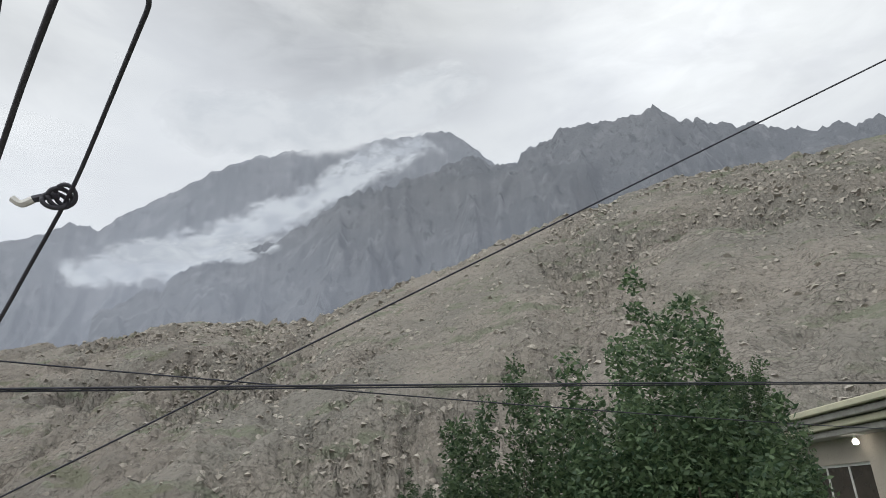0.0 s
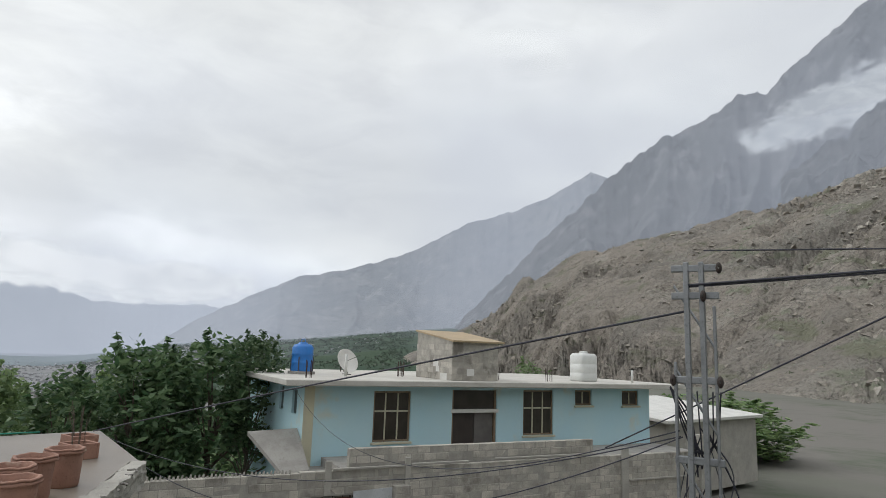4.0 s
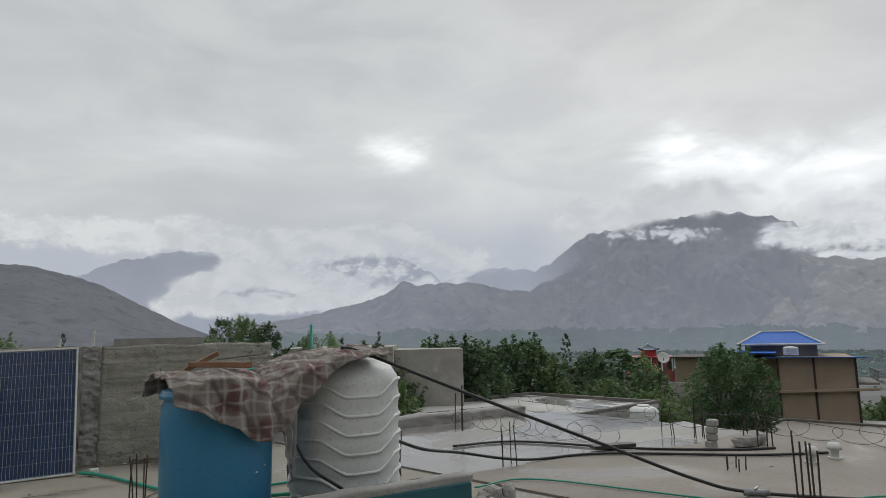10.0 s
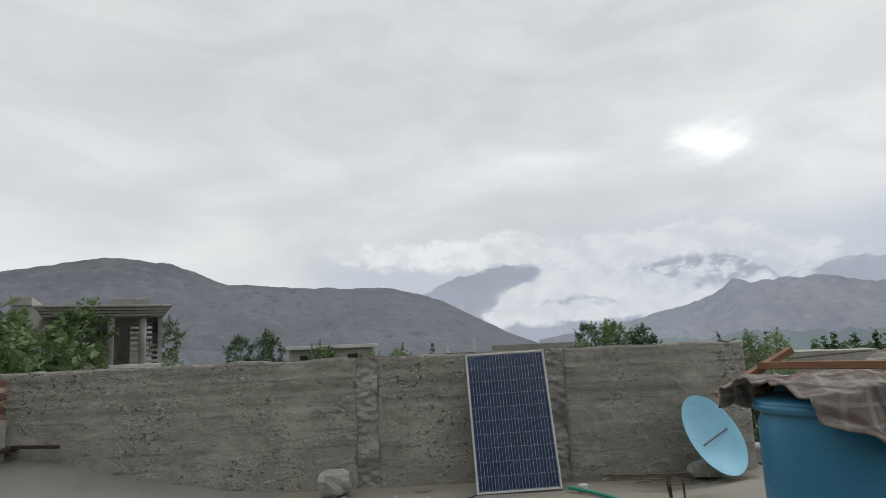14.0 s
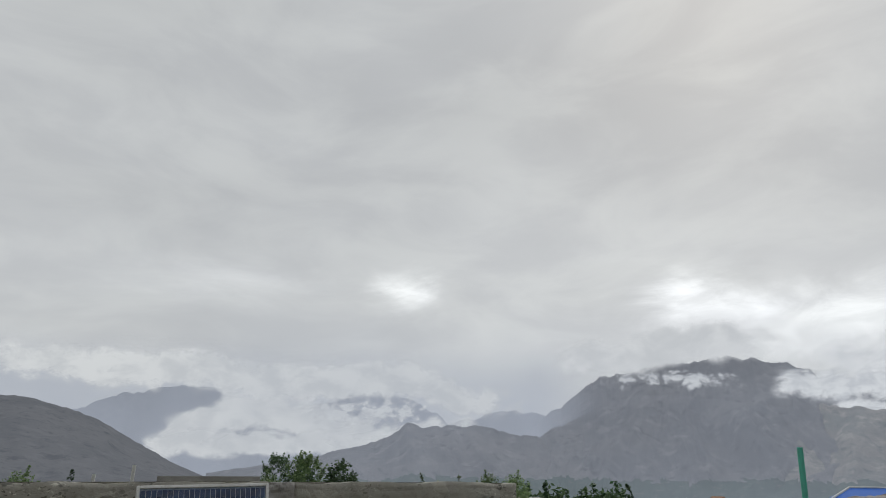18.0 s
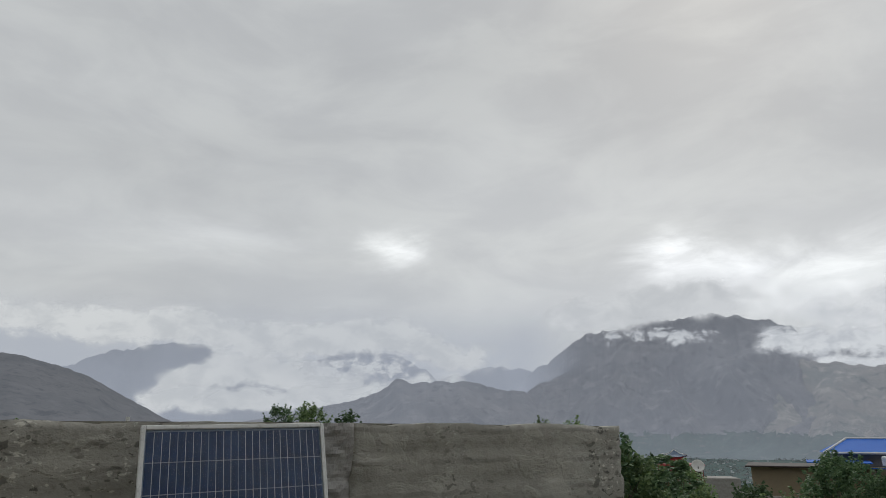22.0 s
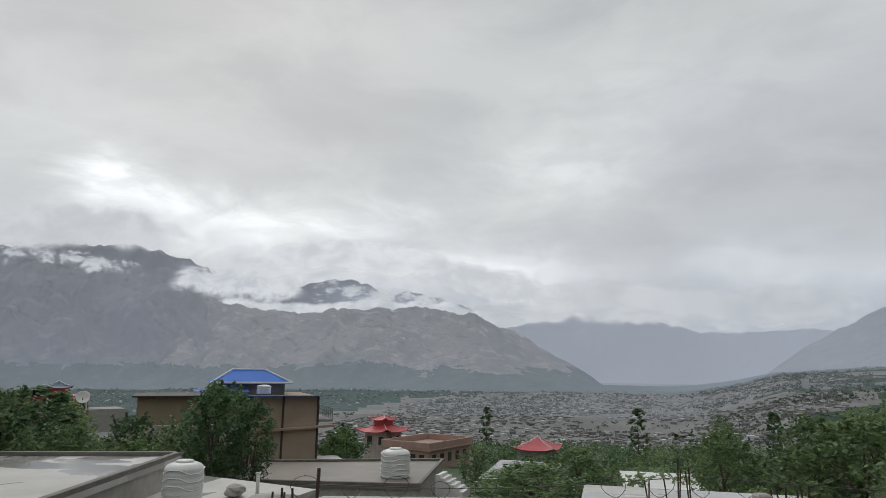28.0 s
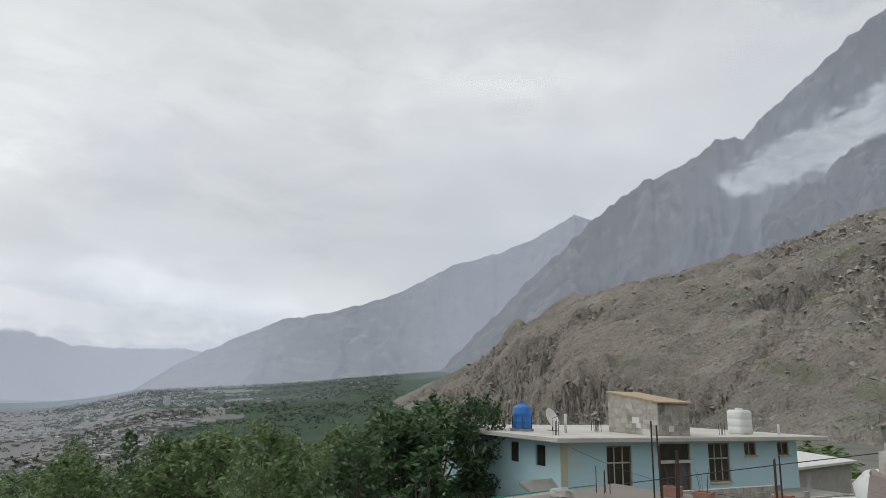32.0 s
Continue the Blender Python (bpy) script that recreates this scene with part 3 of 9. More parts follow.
def mountain(name, label, sky, ridge, base, z_base, mat, rough, naz=220, rows=60, bow=1.15, scale=None, seed=0.0, wood=0.0, jags=1.0):
    """A range: its skyline as (bearing, elevation) pairs at the ridge's distance, falling to the foot, with gullies."""
    az0, az1 = sky[0][0], sky[-1][0]
    scale = scale or 6.0 / ridge
    fr = [i / (rows - 8) for i in range(rows - 7)] + [1 + 0.04 * i for i in range(1, 8)]
    radii = [base + (ridge - base) * k for k in fr]

    def height(az, r, i):
        k = fr[i]
        e = lerp_table(sky, az)
        x, y, _ = bearing(az, r)
        jag = jags * noise.fractal((az * 0.9, seed, 0.5), 0.7, 2.2, 6) * rough * 0.05 * ridge * 0.12
        top = 1.5 + math.tan(radians(e)) * ridge + jag * min(1, e / 3)
        bend = noise.fractal((x * scale * 0.5, y * scale * 0.5, seed + 4), 0.8, 2.1, 3)
        gully = noise.ridged_multi_fractal((az * 0.16 + 0.7 * bend, r / ridge * 2.6, seed), 0.9, 2.1, 7, 0.9, 2.0) - 1.0
        foot = min(z_base, math.tan(radians(e)) * base - 3.0)
        if k <= 1:
            z = foot + (top - foot) * k ** bow
            return z + gully * rough * (top - foot) * 0.2 * math.sin(math.pi * min(1, k * 1.02)) ** 0.7
        return top - (k - 1) * (ridge - base) * 0.5
    ob = polar_sheet(name, az0, az1, naz, radii, height, mat)
    if wood:
        # orchards climb the foot of the slope
        ob.data.materials.append(WOOD_MAT)
        for i, poly in enumerate(ob.data.polygons):
            c = poly.center
            if c.z < wood + 34 * noise.fractal((c.x * 0.004, c.y * 0.004, seed), 0.7, 2.1, 4) + 16 * noise.noise((c.x * 0.03, c.y * 0.03, seed)):
                poly.material_index = 1
    return tagged(ob, label, "mountain", kind="structure")


GROUND_MAT = land_material("valley_ground", ((0.14, 0.15, 0.12), (0.19, 0.18, 0.165), (0.1, 0.12, 0.085)), 0.006, 1.0, band=((0.06, 0.1, 0.05), 0.52), bump=0.4)
RIVER_MAT = land_material("stony_plain", ((0.23, 0.225, 0.22), (0.18, 0.18, 0.175), (0.13, 0.135, 0.125)), 0.01, 1.0, band=((0.1, 0.13, 0.1), 0.6), bump=0.3)
WOOD_MAT = land_material("wooded_plain", ((0.035, 0.075, 0.058), (0.06, 0.1, 0.08), (0.028, 0.055, 0.046)), 0.012, 2.0, fine=0.5, band=((0.12, 0.125, 0.11), 0.58))
FAN_MAT = land_material("green_fan", ((0.05, 0.08, 0.055), (0.07, 0.1, 0.065), (0.035, 0.06, 0.042)), 0.012, 2.0, fine=0.3, band=((0.13, 0.135, 0.11), 0.63))
HILL_MAT = land_material("rocky_scree", ((0.31, 0.278, 0.242), (0.242, 0.224, 0.2), (0.14, 0.13, 0.118)), 0.016, 3.5, band=((0.2, 0.2, 0.15), 0.56), fine=0.5, bump=0.7, rock=0.28)
PALE_HILL_MAT = land_material("pale_rocky_scree", ((0.36, 0.328, 0.288), (0.285, 0.27, 0.24), (0.16, 0.15, 0.136)), 0.016, 3.5, band=((0.25, 0.26, 0.2), 0.53), fine=0.5, bump=0.8, rock=0.3)
SMOOTH_RANGE = land_material("smooth_dark_slope", ((0.105, 0.11, 0.12), (0.135, 0.137, 0.145), (0.085, 0.09, 0.1)), 0.003, 10.0, streak=0.1, bump=0.4)
SNOW_RANGE = land_material("snow_streaked_rock", ((0.13, 0.135, 0.15), (0.17, 0.17, 0.185), (0.1, 0.105, 0.12)), 0.004, 24.0, band=((0.75, 0.77, 0.8), 0.56), fine=0.5, bump=0.5)
# paler and bluer with distance: aerial haze put into the rock tones
NEAR_RANGE = land_material("near_range_hazed_rock", ((0.14, 0.148, 0.158), (0.175, 0.18, 0.187), (0.105, 0.113, 0.118)), 0.004, 24.0, streak=0.2, fine=0.5, bump=0.7)
MID_RANGE = land_material("mid_range_hazed_rock", ((0.165, 0.175, 0.185), (0.2, 0.205, 0.215), (0.135, 0.14, 0.15)), 0.003, 22.0, streak=0.18, fine=0.5, bump=0.6)
PALE_RANGE = land_material("pale_range_hazed_rock", ((0.2, 0.215, 0.23), (0.24, 0.25, 0.26), (0.17, 0.185, 0.2)), 0.003, 18.0, bump=0.5, streak=0.15)
FAR_RANGE = land_material("far_range_hazed_rock", ((0.26, 0.28, 0.3), (0.28, 0.3, 0.32), (0.25, 0.27, 0.29)), 0.002, 10.0, bump=0.3)
DARK_RANGE = land_material("dark_range_rock", ((0.15, 0.155, 0.17), (0.19, 0.19, 0.2), (0.12, 0.125, 0.14)), 0.003, 24.0, streak=0.2, fine=0.6, bump=0.45)
PALE_SCREE = land_material("pale_scree_slope", ((0.25, 0.24, 0.23), (0.34, 0.325, 0.305), (0.2, 0.2, 0.195)), 0.004, 18.0, band=((0.5, 0.47, 0.44), 0.6), fine=0.6, bump=0.4)
TAN_RANGE = land_material("tan_range_rock", ((0.185, 0.195, 0.18), (0.27, 0.255, 0.235), (0.15, 0.165, 0.16)), 0.003, 22.0, band=((0.48, 0.44, 0.4), 0.63), streak=0.3, fine=0.6, bump=0.5)

# the ground: one sheet out to the mountains
radii = [0.0] + [6 * 1.075 ** i for i in range(94)]
radii = [r for r in radii if r < 4800] + [4850]


def ground_height(az, r, i):
    x, y, _ = bearing(az, r)
    z = ground_z(az, r)
    amp = min(1.0, max(0.0, (r - 40) / 200))
    return z + amp * 2.2 * noise.fractal((x * 0.012, y * 0.012, 3.0), 0.8, 2.0, 4) - (0.0 if r < 4700 else 12)


ground = tagged(polar_sheet("ground", -180, 180, 480, radii, ground_height, GROUND_MAT), "grey green hillside falling away to a broad valley floor", "ground", kind="structure")
ground.data.materials.append(RIVER_MAT)
ground.data.materials.append(WOOD_MAT)
ground.data.materials.append(FAN_MAT)
for poly in ground.data.polygons:
    c = poly.center
    r, az = math.hypot(c.x, c.y), math.degrees(math.atan2(c.x, c.y))
    wob = noise.noise((c.x * 0.003, c.y * 0.003, 1.0)) * 160
    az += 9 * noise.noise((c.x * 0.004, c.y * 0.004, 5.0)) + 5 * noise.noise((c.x * 0.02, c.y * 0.02, 8.0))
    if 45 < az < 112 and 520 + wob < r < max(1100, min(2450, 1250 + (az - 75) * 120)) + wob * 0.8:
        poly.material_index = 1
    elif -20 < az < 112 and r >= 520 + wob:
        poly.material_index = 2
    elif 98 < az < 150 and r > 500 + wob:
        poly.material_index = 1 if (az < 112 and r < 2000 and wob > -120) else 3

# the rocky hill that stands over the houses
HILL_SKY = [(127.5, -0.6), (128.7, 0.1), (130.6, 1.2), (135, 3.3), (138.7, 7.1), (143.7, 9.4), (153.5, 11.4), (162, 13.8), (166, 15), (178, 16), (183, 18.4),
            (189.5, 20.3), (196.8, 23.3), (205.3, 24.9), (212.8, 26.1), (218, 25.9), (225, 25.3), (232, 24.3), (260, 22), (295, 12), (318, 2)]
HILL_RIDGE = [(127, 950), (136, 800), (146, 640), (160, 520), (180, 420), (200, 390), (260, 380), (318, 420)]
HILL_FOOT = [(127, 880), (132, 520), (140, 260), (150, 170), (165, 115), (180, 95), (230, 90), (318, 180)]
HROWS = 230
hill_k = [i / (HROWS - 12) for i in range(HROWS - 11)] + [1 + 0.02 * i for i in range(1, 12)]


def hill_radius(k):
    return lambda az: lerp_table(HILL_FOOT, az) + (lerp_table(HILL_RIDGE, az) - lerp_table(HILL_FOOT, az)) * k


def hill_bare(x, y):
    return min(1.0, max(0.0, 0.45 + 2.4 * noise.fractal((x * 0.011, y * 0.011, 12.0), 0.8, 2.1, 4)))


def hill_height(az, r, i):
    k = hill_k[i]
    x, y, _ = bearing(az, r)
    foot = ground_z(az, lerp_table(HILL_FOOT, az)) - 1.0
    ridge = lerp_table(HILL_RIDGE, az)
    top = 1.5 + math.tan(radians(lerp_table(HILL_SKY, az))) * ridge
    amp = min(1.0, max(0.05, (az - 127) / 10)) * min(1.0, k * 6) * ridge / 420
    wx, wy = x + 9 * noise.noise((x * 0.03, y * 0.03, 1.0)), y + 9 * noise.noise((x * 0.03, y * 0.03, 2.0))
    crag = noise.ridged_multi_fractal((wx * 0.014, wy * 0.014, 4.0), 0.9, 2.2, 6, 0.9, 2.0) - 1.1
    chute = noise.ridged_multi_fractal((az * 0.13 + 0.014 * (wx - x), k * 1.1, 6.0), 0.9, 2.1, 5, 0.9, 2.0) - 1.0
    # bare rock stands out of smooth scree in patches: broken blocks and level ledges
    bare = hill_bare(x, y)
    block = noise.fractal((wx * 0.09, wy * 0.09, 9.0), 0.75, 2.3, 4, noise_basis="VORONOI_F2F1") - 0.35
    base = foot + (top - foot) * min(k, 1.0) ** 1.12
    ledge = ((base + 5 * noise.fractal((x * 0.03, y * 0.03, 7.0), 0.8, 2.1, 4) + 0.06 * x) / 6.5) % 1.0
    detail = crag * 5.5 + chute * 2.4 + 0.9 * noise.fractal((x * 0.16, y * 0.16, 9.0), 0.7, 2.1, 4) + bare * (block * 6.5 + (ledge - 0.5) * 4.4)
    if k <= 1:
        soft = 1.0 - 0.6 * max(0.0, (k - 0.75) / 0.25)
        return base + amp * soft * detail
    return top - (k - 1) * 120 + amp * 0.4 * detail


hill = polar_sheet("rocky_hill", 127.5, 318, 1000, [hill_radius(k) for k in hill_k], hill_height, HILL_MAT,
                   spread=lambda u: 127.5 + 110 * u / 0.92 if u < 0.92 else 237.5 + 80.5 * (u - 0.92) / 0.08)
hill.data.materials.append(PALE_HILL_MAT)
for poly in hill.data.polygons:
    c = poly.center
    az = math.degrees(math.atan2(c.x, c.y)) % 360
    az += 30 * noise.fractal((c.x * 0.03, c.y * 0.03, 6.0), 0.6, 2.1, 5)
    poly.material_index = 1 if az > 164 else 0
tagged(hill, "barren brown rocky hillside with scree and low crags", "hill", kind="structure")

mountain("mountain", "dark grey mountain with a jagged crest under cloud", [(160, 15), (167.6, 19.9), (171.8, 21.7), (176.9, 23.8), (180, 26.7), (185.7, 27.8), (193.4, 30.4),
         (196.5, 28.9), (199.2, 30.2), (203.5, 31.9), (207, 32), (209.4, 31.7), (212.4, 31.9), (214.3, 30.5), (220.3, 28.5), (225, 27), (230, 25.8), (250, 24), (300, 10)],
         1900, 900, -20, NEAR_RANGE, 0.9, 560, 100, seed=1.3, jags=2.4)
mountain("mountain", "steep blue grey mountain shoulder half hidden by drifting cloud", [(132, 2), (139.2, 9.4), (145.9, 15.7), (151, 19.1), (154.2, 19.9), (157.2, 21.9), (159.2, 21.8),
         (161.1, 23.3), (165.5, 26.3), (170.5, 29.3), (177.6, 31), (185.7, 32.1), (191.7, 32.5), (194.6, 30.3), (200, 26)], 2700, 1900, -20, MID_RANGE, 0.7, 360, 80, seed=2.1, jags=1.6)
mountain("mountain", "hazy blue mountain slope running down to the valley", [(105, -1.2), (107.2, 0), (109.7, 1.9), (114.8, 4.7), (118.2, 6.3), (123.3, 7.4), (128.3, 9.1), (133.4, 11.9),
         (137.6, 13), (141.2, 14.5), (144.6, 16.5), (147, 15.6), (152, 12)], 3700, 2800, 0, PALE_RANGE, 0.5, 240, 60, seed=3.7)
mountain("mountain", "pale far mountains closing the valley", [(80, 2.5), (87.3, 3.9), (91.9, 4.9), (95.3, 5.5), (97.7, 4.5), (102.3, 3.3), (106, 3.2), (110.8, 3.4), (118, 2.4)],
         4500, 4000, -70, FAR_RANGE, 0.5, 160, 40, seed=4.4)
mountain("mountain", "long tan grey ridge with pale scree above the valley", [(46, -1.6), (50, 0.6), (54, 2.6), (57.5, 4.6), (59.9, 5.6), (61.3, 5.3), (67.3, 4.7), (73.4, 5.15), (78.5, 5.5), (83.2, 4.9), (85.6, 3.5), (86.3, 3.25), (87.2, 2.3),
         (88.2, 1.75), (89.4, 1.6), (91, 0.9), (92.9, -0.2), (94.5, -1.4)], 3500, 2500, -80, TAN_RANGE, 0.8, 320, 90, seed=5.2, wood=2.0)
mountain("mountain", "pale scree slope behind the end of the tan ridge", [(78, 2.4), (82, 3.8), (84.5, 3.9), (86.5, 3.4), (88.6, 2.3), (90.6, 0.9), (92.5, -0.6), (94.6, -1.5)],
         3680, 3000, -80, PALE_SCREE, 0.7, 160, 50, seed=12.4)
mountain("mountain", "cloud wrapped mountain with snow patches behind the ridge", [(60, 6), (65.9, 6.6), (70.3, 7.9), (73.3, 7.5), (74.9, 6.4), (77.7, 7.0), (82.7, 5.4), (86, 3.0), (89, 0.4), (91, -1.4)],
         4000, 3500, -60, SNOW_RANGE, 0.8, 180, 40, seed=6.6)
mountain("mountain", "broad dark mountain with its summit in the clouds", [(30, 0.5), (36.9, 4.1), (38.8, 5.4), (43.3, 8.4), (48.9, 9.4), (55.1, 9.6), (59.5, 8.3), (61, 6.4), (66, 4)],
         3900, 2600, -80, DARK_RANGE, 0.8, 320, 90, seed=7.9, wood=6.0)
mountain("mountain", "low dark hill with a small knob on its crest", [(10, 0.5), (18, 1.8), (21.7, 2.7), (24.8, 3.6), (26.4, 4.7), (28, 4.4), (32.8, 4.5), (37.8, 3.4), (40.8, 0.6), (44, -1)],
         3300, 2500, -80, DARK_RANGE, 0.6, 220, 60, seed=8.5, wood=8.0)
mountain("mountain", "dark smooth ridge descending towards the valley", [(-62, 3), (-52, 5), (-41.3, 5.8), (-37.2, 6.7), (-32.2, 7.5), (-26.6, 8.6), (-21.9, 8.1), (-17.4, 6.4), (-15.4, 6.3),
         (-9.3, 5.9), (-2.9, 5.7), (0.9, 4.7), (4.9, 2.6), (7.3, 1.3), (10, 0.2), (13, -0.8)], 2300, 1300, -30, SMOOTH_RANGE, 0.35, 300, 60, seed=9.1)
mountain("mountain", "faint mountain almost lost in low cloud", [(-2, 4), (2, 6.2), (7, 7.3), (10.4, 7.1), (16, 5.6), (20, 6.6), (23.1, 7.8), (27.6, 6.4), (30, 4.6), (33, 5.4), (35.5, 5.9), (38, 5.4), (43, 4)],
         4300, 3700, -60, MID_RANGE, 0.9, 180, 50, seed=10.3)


# ---- cloud lying on the mountains ----
def cloud_material(name, tone, shade, scale, cover, ragged, seed):
    """Vapour that glows in place of scattered daylight: billow shading put into two tones; cover sets how closed it is,
    ragged how torn its edges are.
    """
    m = bpy.data.materials.new(name)
    m.use_nodes = True
    nt = m.node_tree
    nt.nodes.clear()
    N, L = nt.nodes.new, nt.links.new

    def mth(op, a, b, clamp=False):
        n = N("ShaderNodeMath")
        n.operation, n.use_clamp = op, clamp
        for i, v in enumerate((a, b)):
            if isinstance(v, (int, float)):
                n.inputs[i].default_value = v
            else:
                L(v, n.inputs[i])
        return n.outputs[0]

    def ramp(v, lo, hi):
        n = N("ShaderNodeMapRange")
        n.interpolation_type = "SMOOTHSTEP"
        L(v, n.inputs[0])
        n.inputs[1].default_value, n.inputs[2].default_value = lo, hi
        return n.outputs[0]

    def billow(k, detail, off):
        mp, n = N("ShaderNodeMapping"), N("ShaderNodeTexNoise")
        mp.inputs["Scale"].default_value, mp.inputs["Location"].default_value = (scale * k, scale * k, scale * k * 1.35), (seed + off, seed * 2.3, seed * 0.7)
        L(N("ShaderNodeNewGeometry").outputs["Position"], mp.inputs[0])
        L(mp.outputs[0], n.inputs["Vector"])
        n.inputs["Scale"].default_value, n.inputs["Detail"].default_value, n.inputs["Roughness"].default_value, n.inputs["Distortion"].default_value = 1.0, detail, 0.6, 0.3
        return n.outputs["Fac"]

    sep = N("ShaderNodeSeparateXYZ")
    L(N("ShaderNodeUVMap").outputs[0], sep.inputs[0])
    u, v = sep.outputs[0], sep.outputs[1]
    body = mth("MULTIPLY", mth("MULTIPLY", ramp(u, 0.0, 0.3), ramp(u, 1.0, 0.7)), mth("MULTIPLY", ramp(v, 0.0, 0.5), ramp(v, 1.0, 0.5)))
    thick = mth("ADD", mth("ADD", body, cover - 0.5), mth("MULTIPLY", mth("SUBTRACT", billow(1.0, 9.0, 0.0), 0.5), ragged))
    alpha = mth("MULTIPLY", ramp(thick, 0.25, 0.8), ramp(body, 0.0, 0.4), True)
    em, tr, mix, out, tones = N("ShaderNodeEmission"), N("ShaderNodeBsdfTransparent"), N("ShaderNodeMixShader"), N("ShaderNodeOutputMaterial"), N("ShaderNodeMixRGB")
    tones.inputs[1].default_value, tones.inputs[2].default_value = (*shade, 1), (*tone, 1)
    L(ramp(billow(0.8, 6.0, 3.0), 0.36, 0.62), tones.inputs[0])
    L(tones.outputs[0], em.inputs[0])
    L(alpha, mix.inputs[0])
    L(tr.outputs[0], mix.inputs[1])
    L(em.outputs[0], mix.inputs[2])
    L(mix.outputs[0], out.inputs[0])
    return m


def cloud_bank(label, line, thick, r, mat, n=60):
    """A glowing sheet of cloud or haze along (bearing, elevation) pairs, thick degrees high with its faint fringe, at
    distance r.
    """
    thick *= 1.25
    b = Build()
    rows = 12
    uvs = []
    az0, az1 = line[0][0], line[-1][0]
    for i in range(rows + 1):
        for j in range(n + 1):
            az = az0 + (az1 - az0) * j / n
            e = lerp_table(line, az) + thick * (i / rows - 0.5) + 0.3 * noise.noise((az * 0.5, thick, r * 0.01))
            rr = r + 60 * noise.noise((az * 0.3, i * 0.4, r)) + (i / rows) * 40
            b.v.append(bearing(az, rr, 1.5 + math.tan(radians(e)) * rr))
            uvs.append((j / n, i / rows))
    for i in range(rows):
        for j in range(n):
            a = i * (n + 1) + j
            b.f.append((a, a + 1, a + n + 2, a + n + 1))
    me = bpy.data.meshes.new("cloud_haze_sheet")
    me.from_pydata(b.v, [], b.f)
    me.materials.append(mat)
    lay = me.uv_layers.new(name="UVMap")
    for k, lp in enumerate(me.loops):
        lay.data[k].uv = uvs[lp.vertex_index]
    ob = new("cloud_haze_sheet", me)
    ob.visible_shadow = False
    return tagged(ob, label, "cloud", kind="structure")


BRIGHT = cloud_material("bright_vapour", (0.84, 0.84, 0.85), (0.66, 0.67, 0.69), 0.0055, 0.62, 1.7, 1.7)
VAPOUR = cloud_material("white_vapour", (0.72, 0.72, 0.73), (0.6, 0.605, 0.62), 0.0045, 0.6, 1.5, 5.2)
ROLLS = cloud_material("rolling_vapour", (0.8, 0.805, 0.82), (0.56, 0.57, 0.6), 0.009, 0.6, 2.2, 8.2)
DENSE = cloud_material("dense_vapour", (0.68, 0.685, 0.695), (0.57, 0.58, 0.6), 0.007, 0.66, 2.0, 3.3)
STREAM = cloud_material("streaming_vapour", (0.4, 0.415, 0.435), (0.29, 0.305, 0.33), 0.01, 0.46, 2.0, 6.3)
MIST = cloud_material("grey_mist", (0.5, 0.505, 0.515), (0.43, 0.44, 0.455), 0.005, 0.66, 1.6, 4.1)
WISP = cloud_material("torn_vapour", (0.64, 0.65, 0.67), (0.5, 0.51, 0.54), 0.014, 0.16, 2.6, 2.9)
# the steep mountains over the rocky hill
cloud_bank("white cloud streaming across the mountain face", [(155, 18.0), (160, 18.6), (167, 21.4), (173, 24.0), (178, 26.6), (182, 29.4), (188, 31.2), (195, 31.8)], 5.0, 2150, STREAM)
cloud_bank("thin cloud spread at the foot of the stream", [(154, 17.4), (159, 18.4), (166, 19.6), (175, 21.5)], 3.4, 2120, STREAM)
cloud_bank("grey cloud covering the summit", [(158, 31.5), (168, 32.2), (176, 33.0), (183, 34.2), (190, 36.0), (200, 38)], 7, 2350, MIST)
cloud_bank("white cloud resting on the mountain shoulder", [(156, 19.8), (159, 20.1), (163, 20.6), (167, 20.9), (172, 21.8), (177, 22.6)], 3.2, 1850, STREAM)
# the broad summit and the saddle
cloud_bank("bright cloud piled behind the saddle's peaks", [(55, 9.5), (62, 8.6), (70, 8.6), (78, 7.8), (86, 7.0), (94, 6.4)], 5.0, 4200, BRIGHT)
cloud_bank("rolls of cloud lying in the saddle", [(54, 5.8), (58, 5.6), (61, 5.3), (66, 4.9), (69, 4.7), (72, 5.3), (74.5, 5.9), (76.5, 5.2), (79, 5.6), (82, 5.0), (86, 4.0), (90, 3.4)], 1.9, 3610, ROLLS)
cloud_bank("bright cloud above the saddle's peaks", [(57, 9.0), (63, 8.6), (69, 9.9), (74, 9.7), (79, 9.1), (84, 7.6), (90, 6.5), (96, 6.0)], 3.6, 3640, BRIGHT)
cloud_bank("bright cloud rolling off the broad summit's shoulder", [(55.5, 7.4), (59, 7.0), (62, 6.9), (65, 6.8), (69, 6.9)], 3.0, 3430, ROLLS)
cloud_bank("grey cloud over the broad summit", [(37, 9.2), (42, 9.8), (46, 10.3), (50, 10.9), (54, 11.0), (57, 10.4), (60, 9.8)], 4.2, 3400, VAPOUR)
cloud_bank("torn wisps below the broad summit", [(41, 7.6), (46, 8.4), (50, 8.2), (53, 7.6), (57, 7.0)], 2.4, 3380, WISP)
cloud_bank("torn wisps on the snowy peaks", [(66, 6.6), (71, 7.0), (76, 6.6), (80, 6.0), (85, 5.0)], 2.2, 3620, WISP)
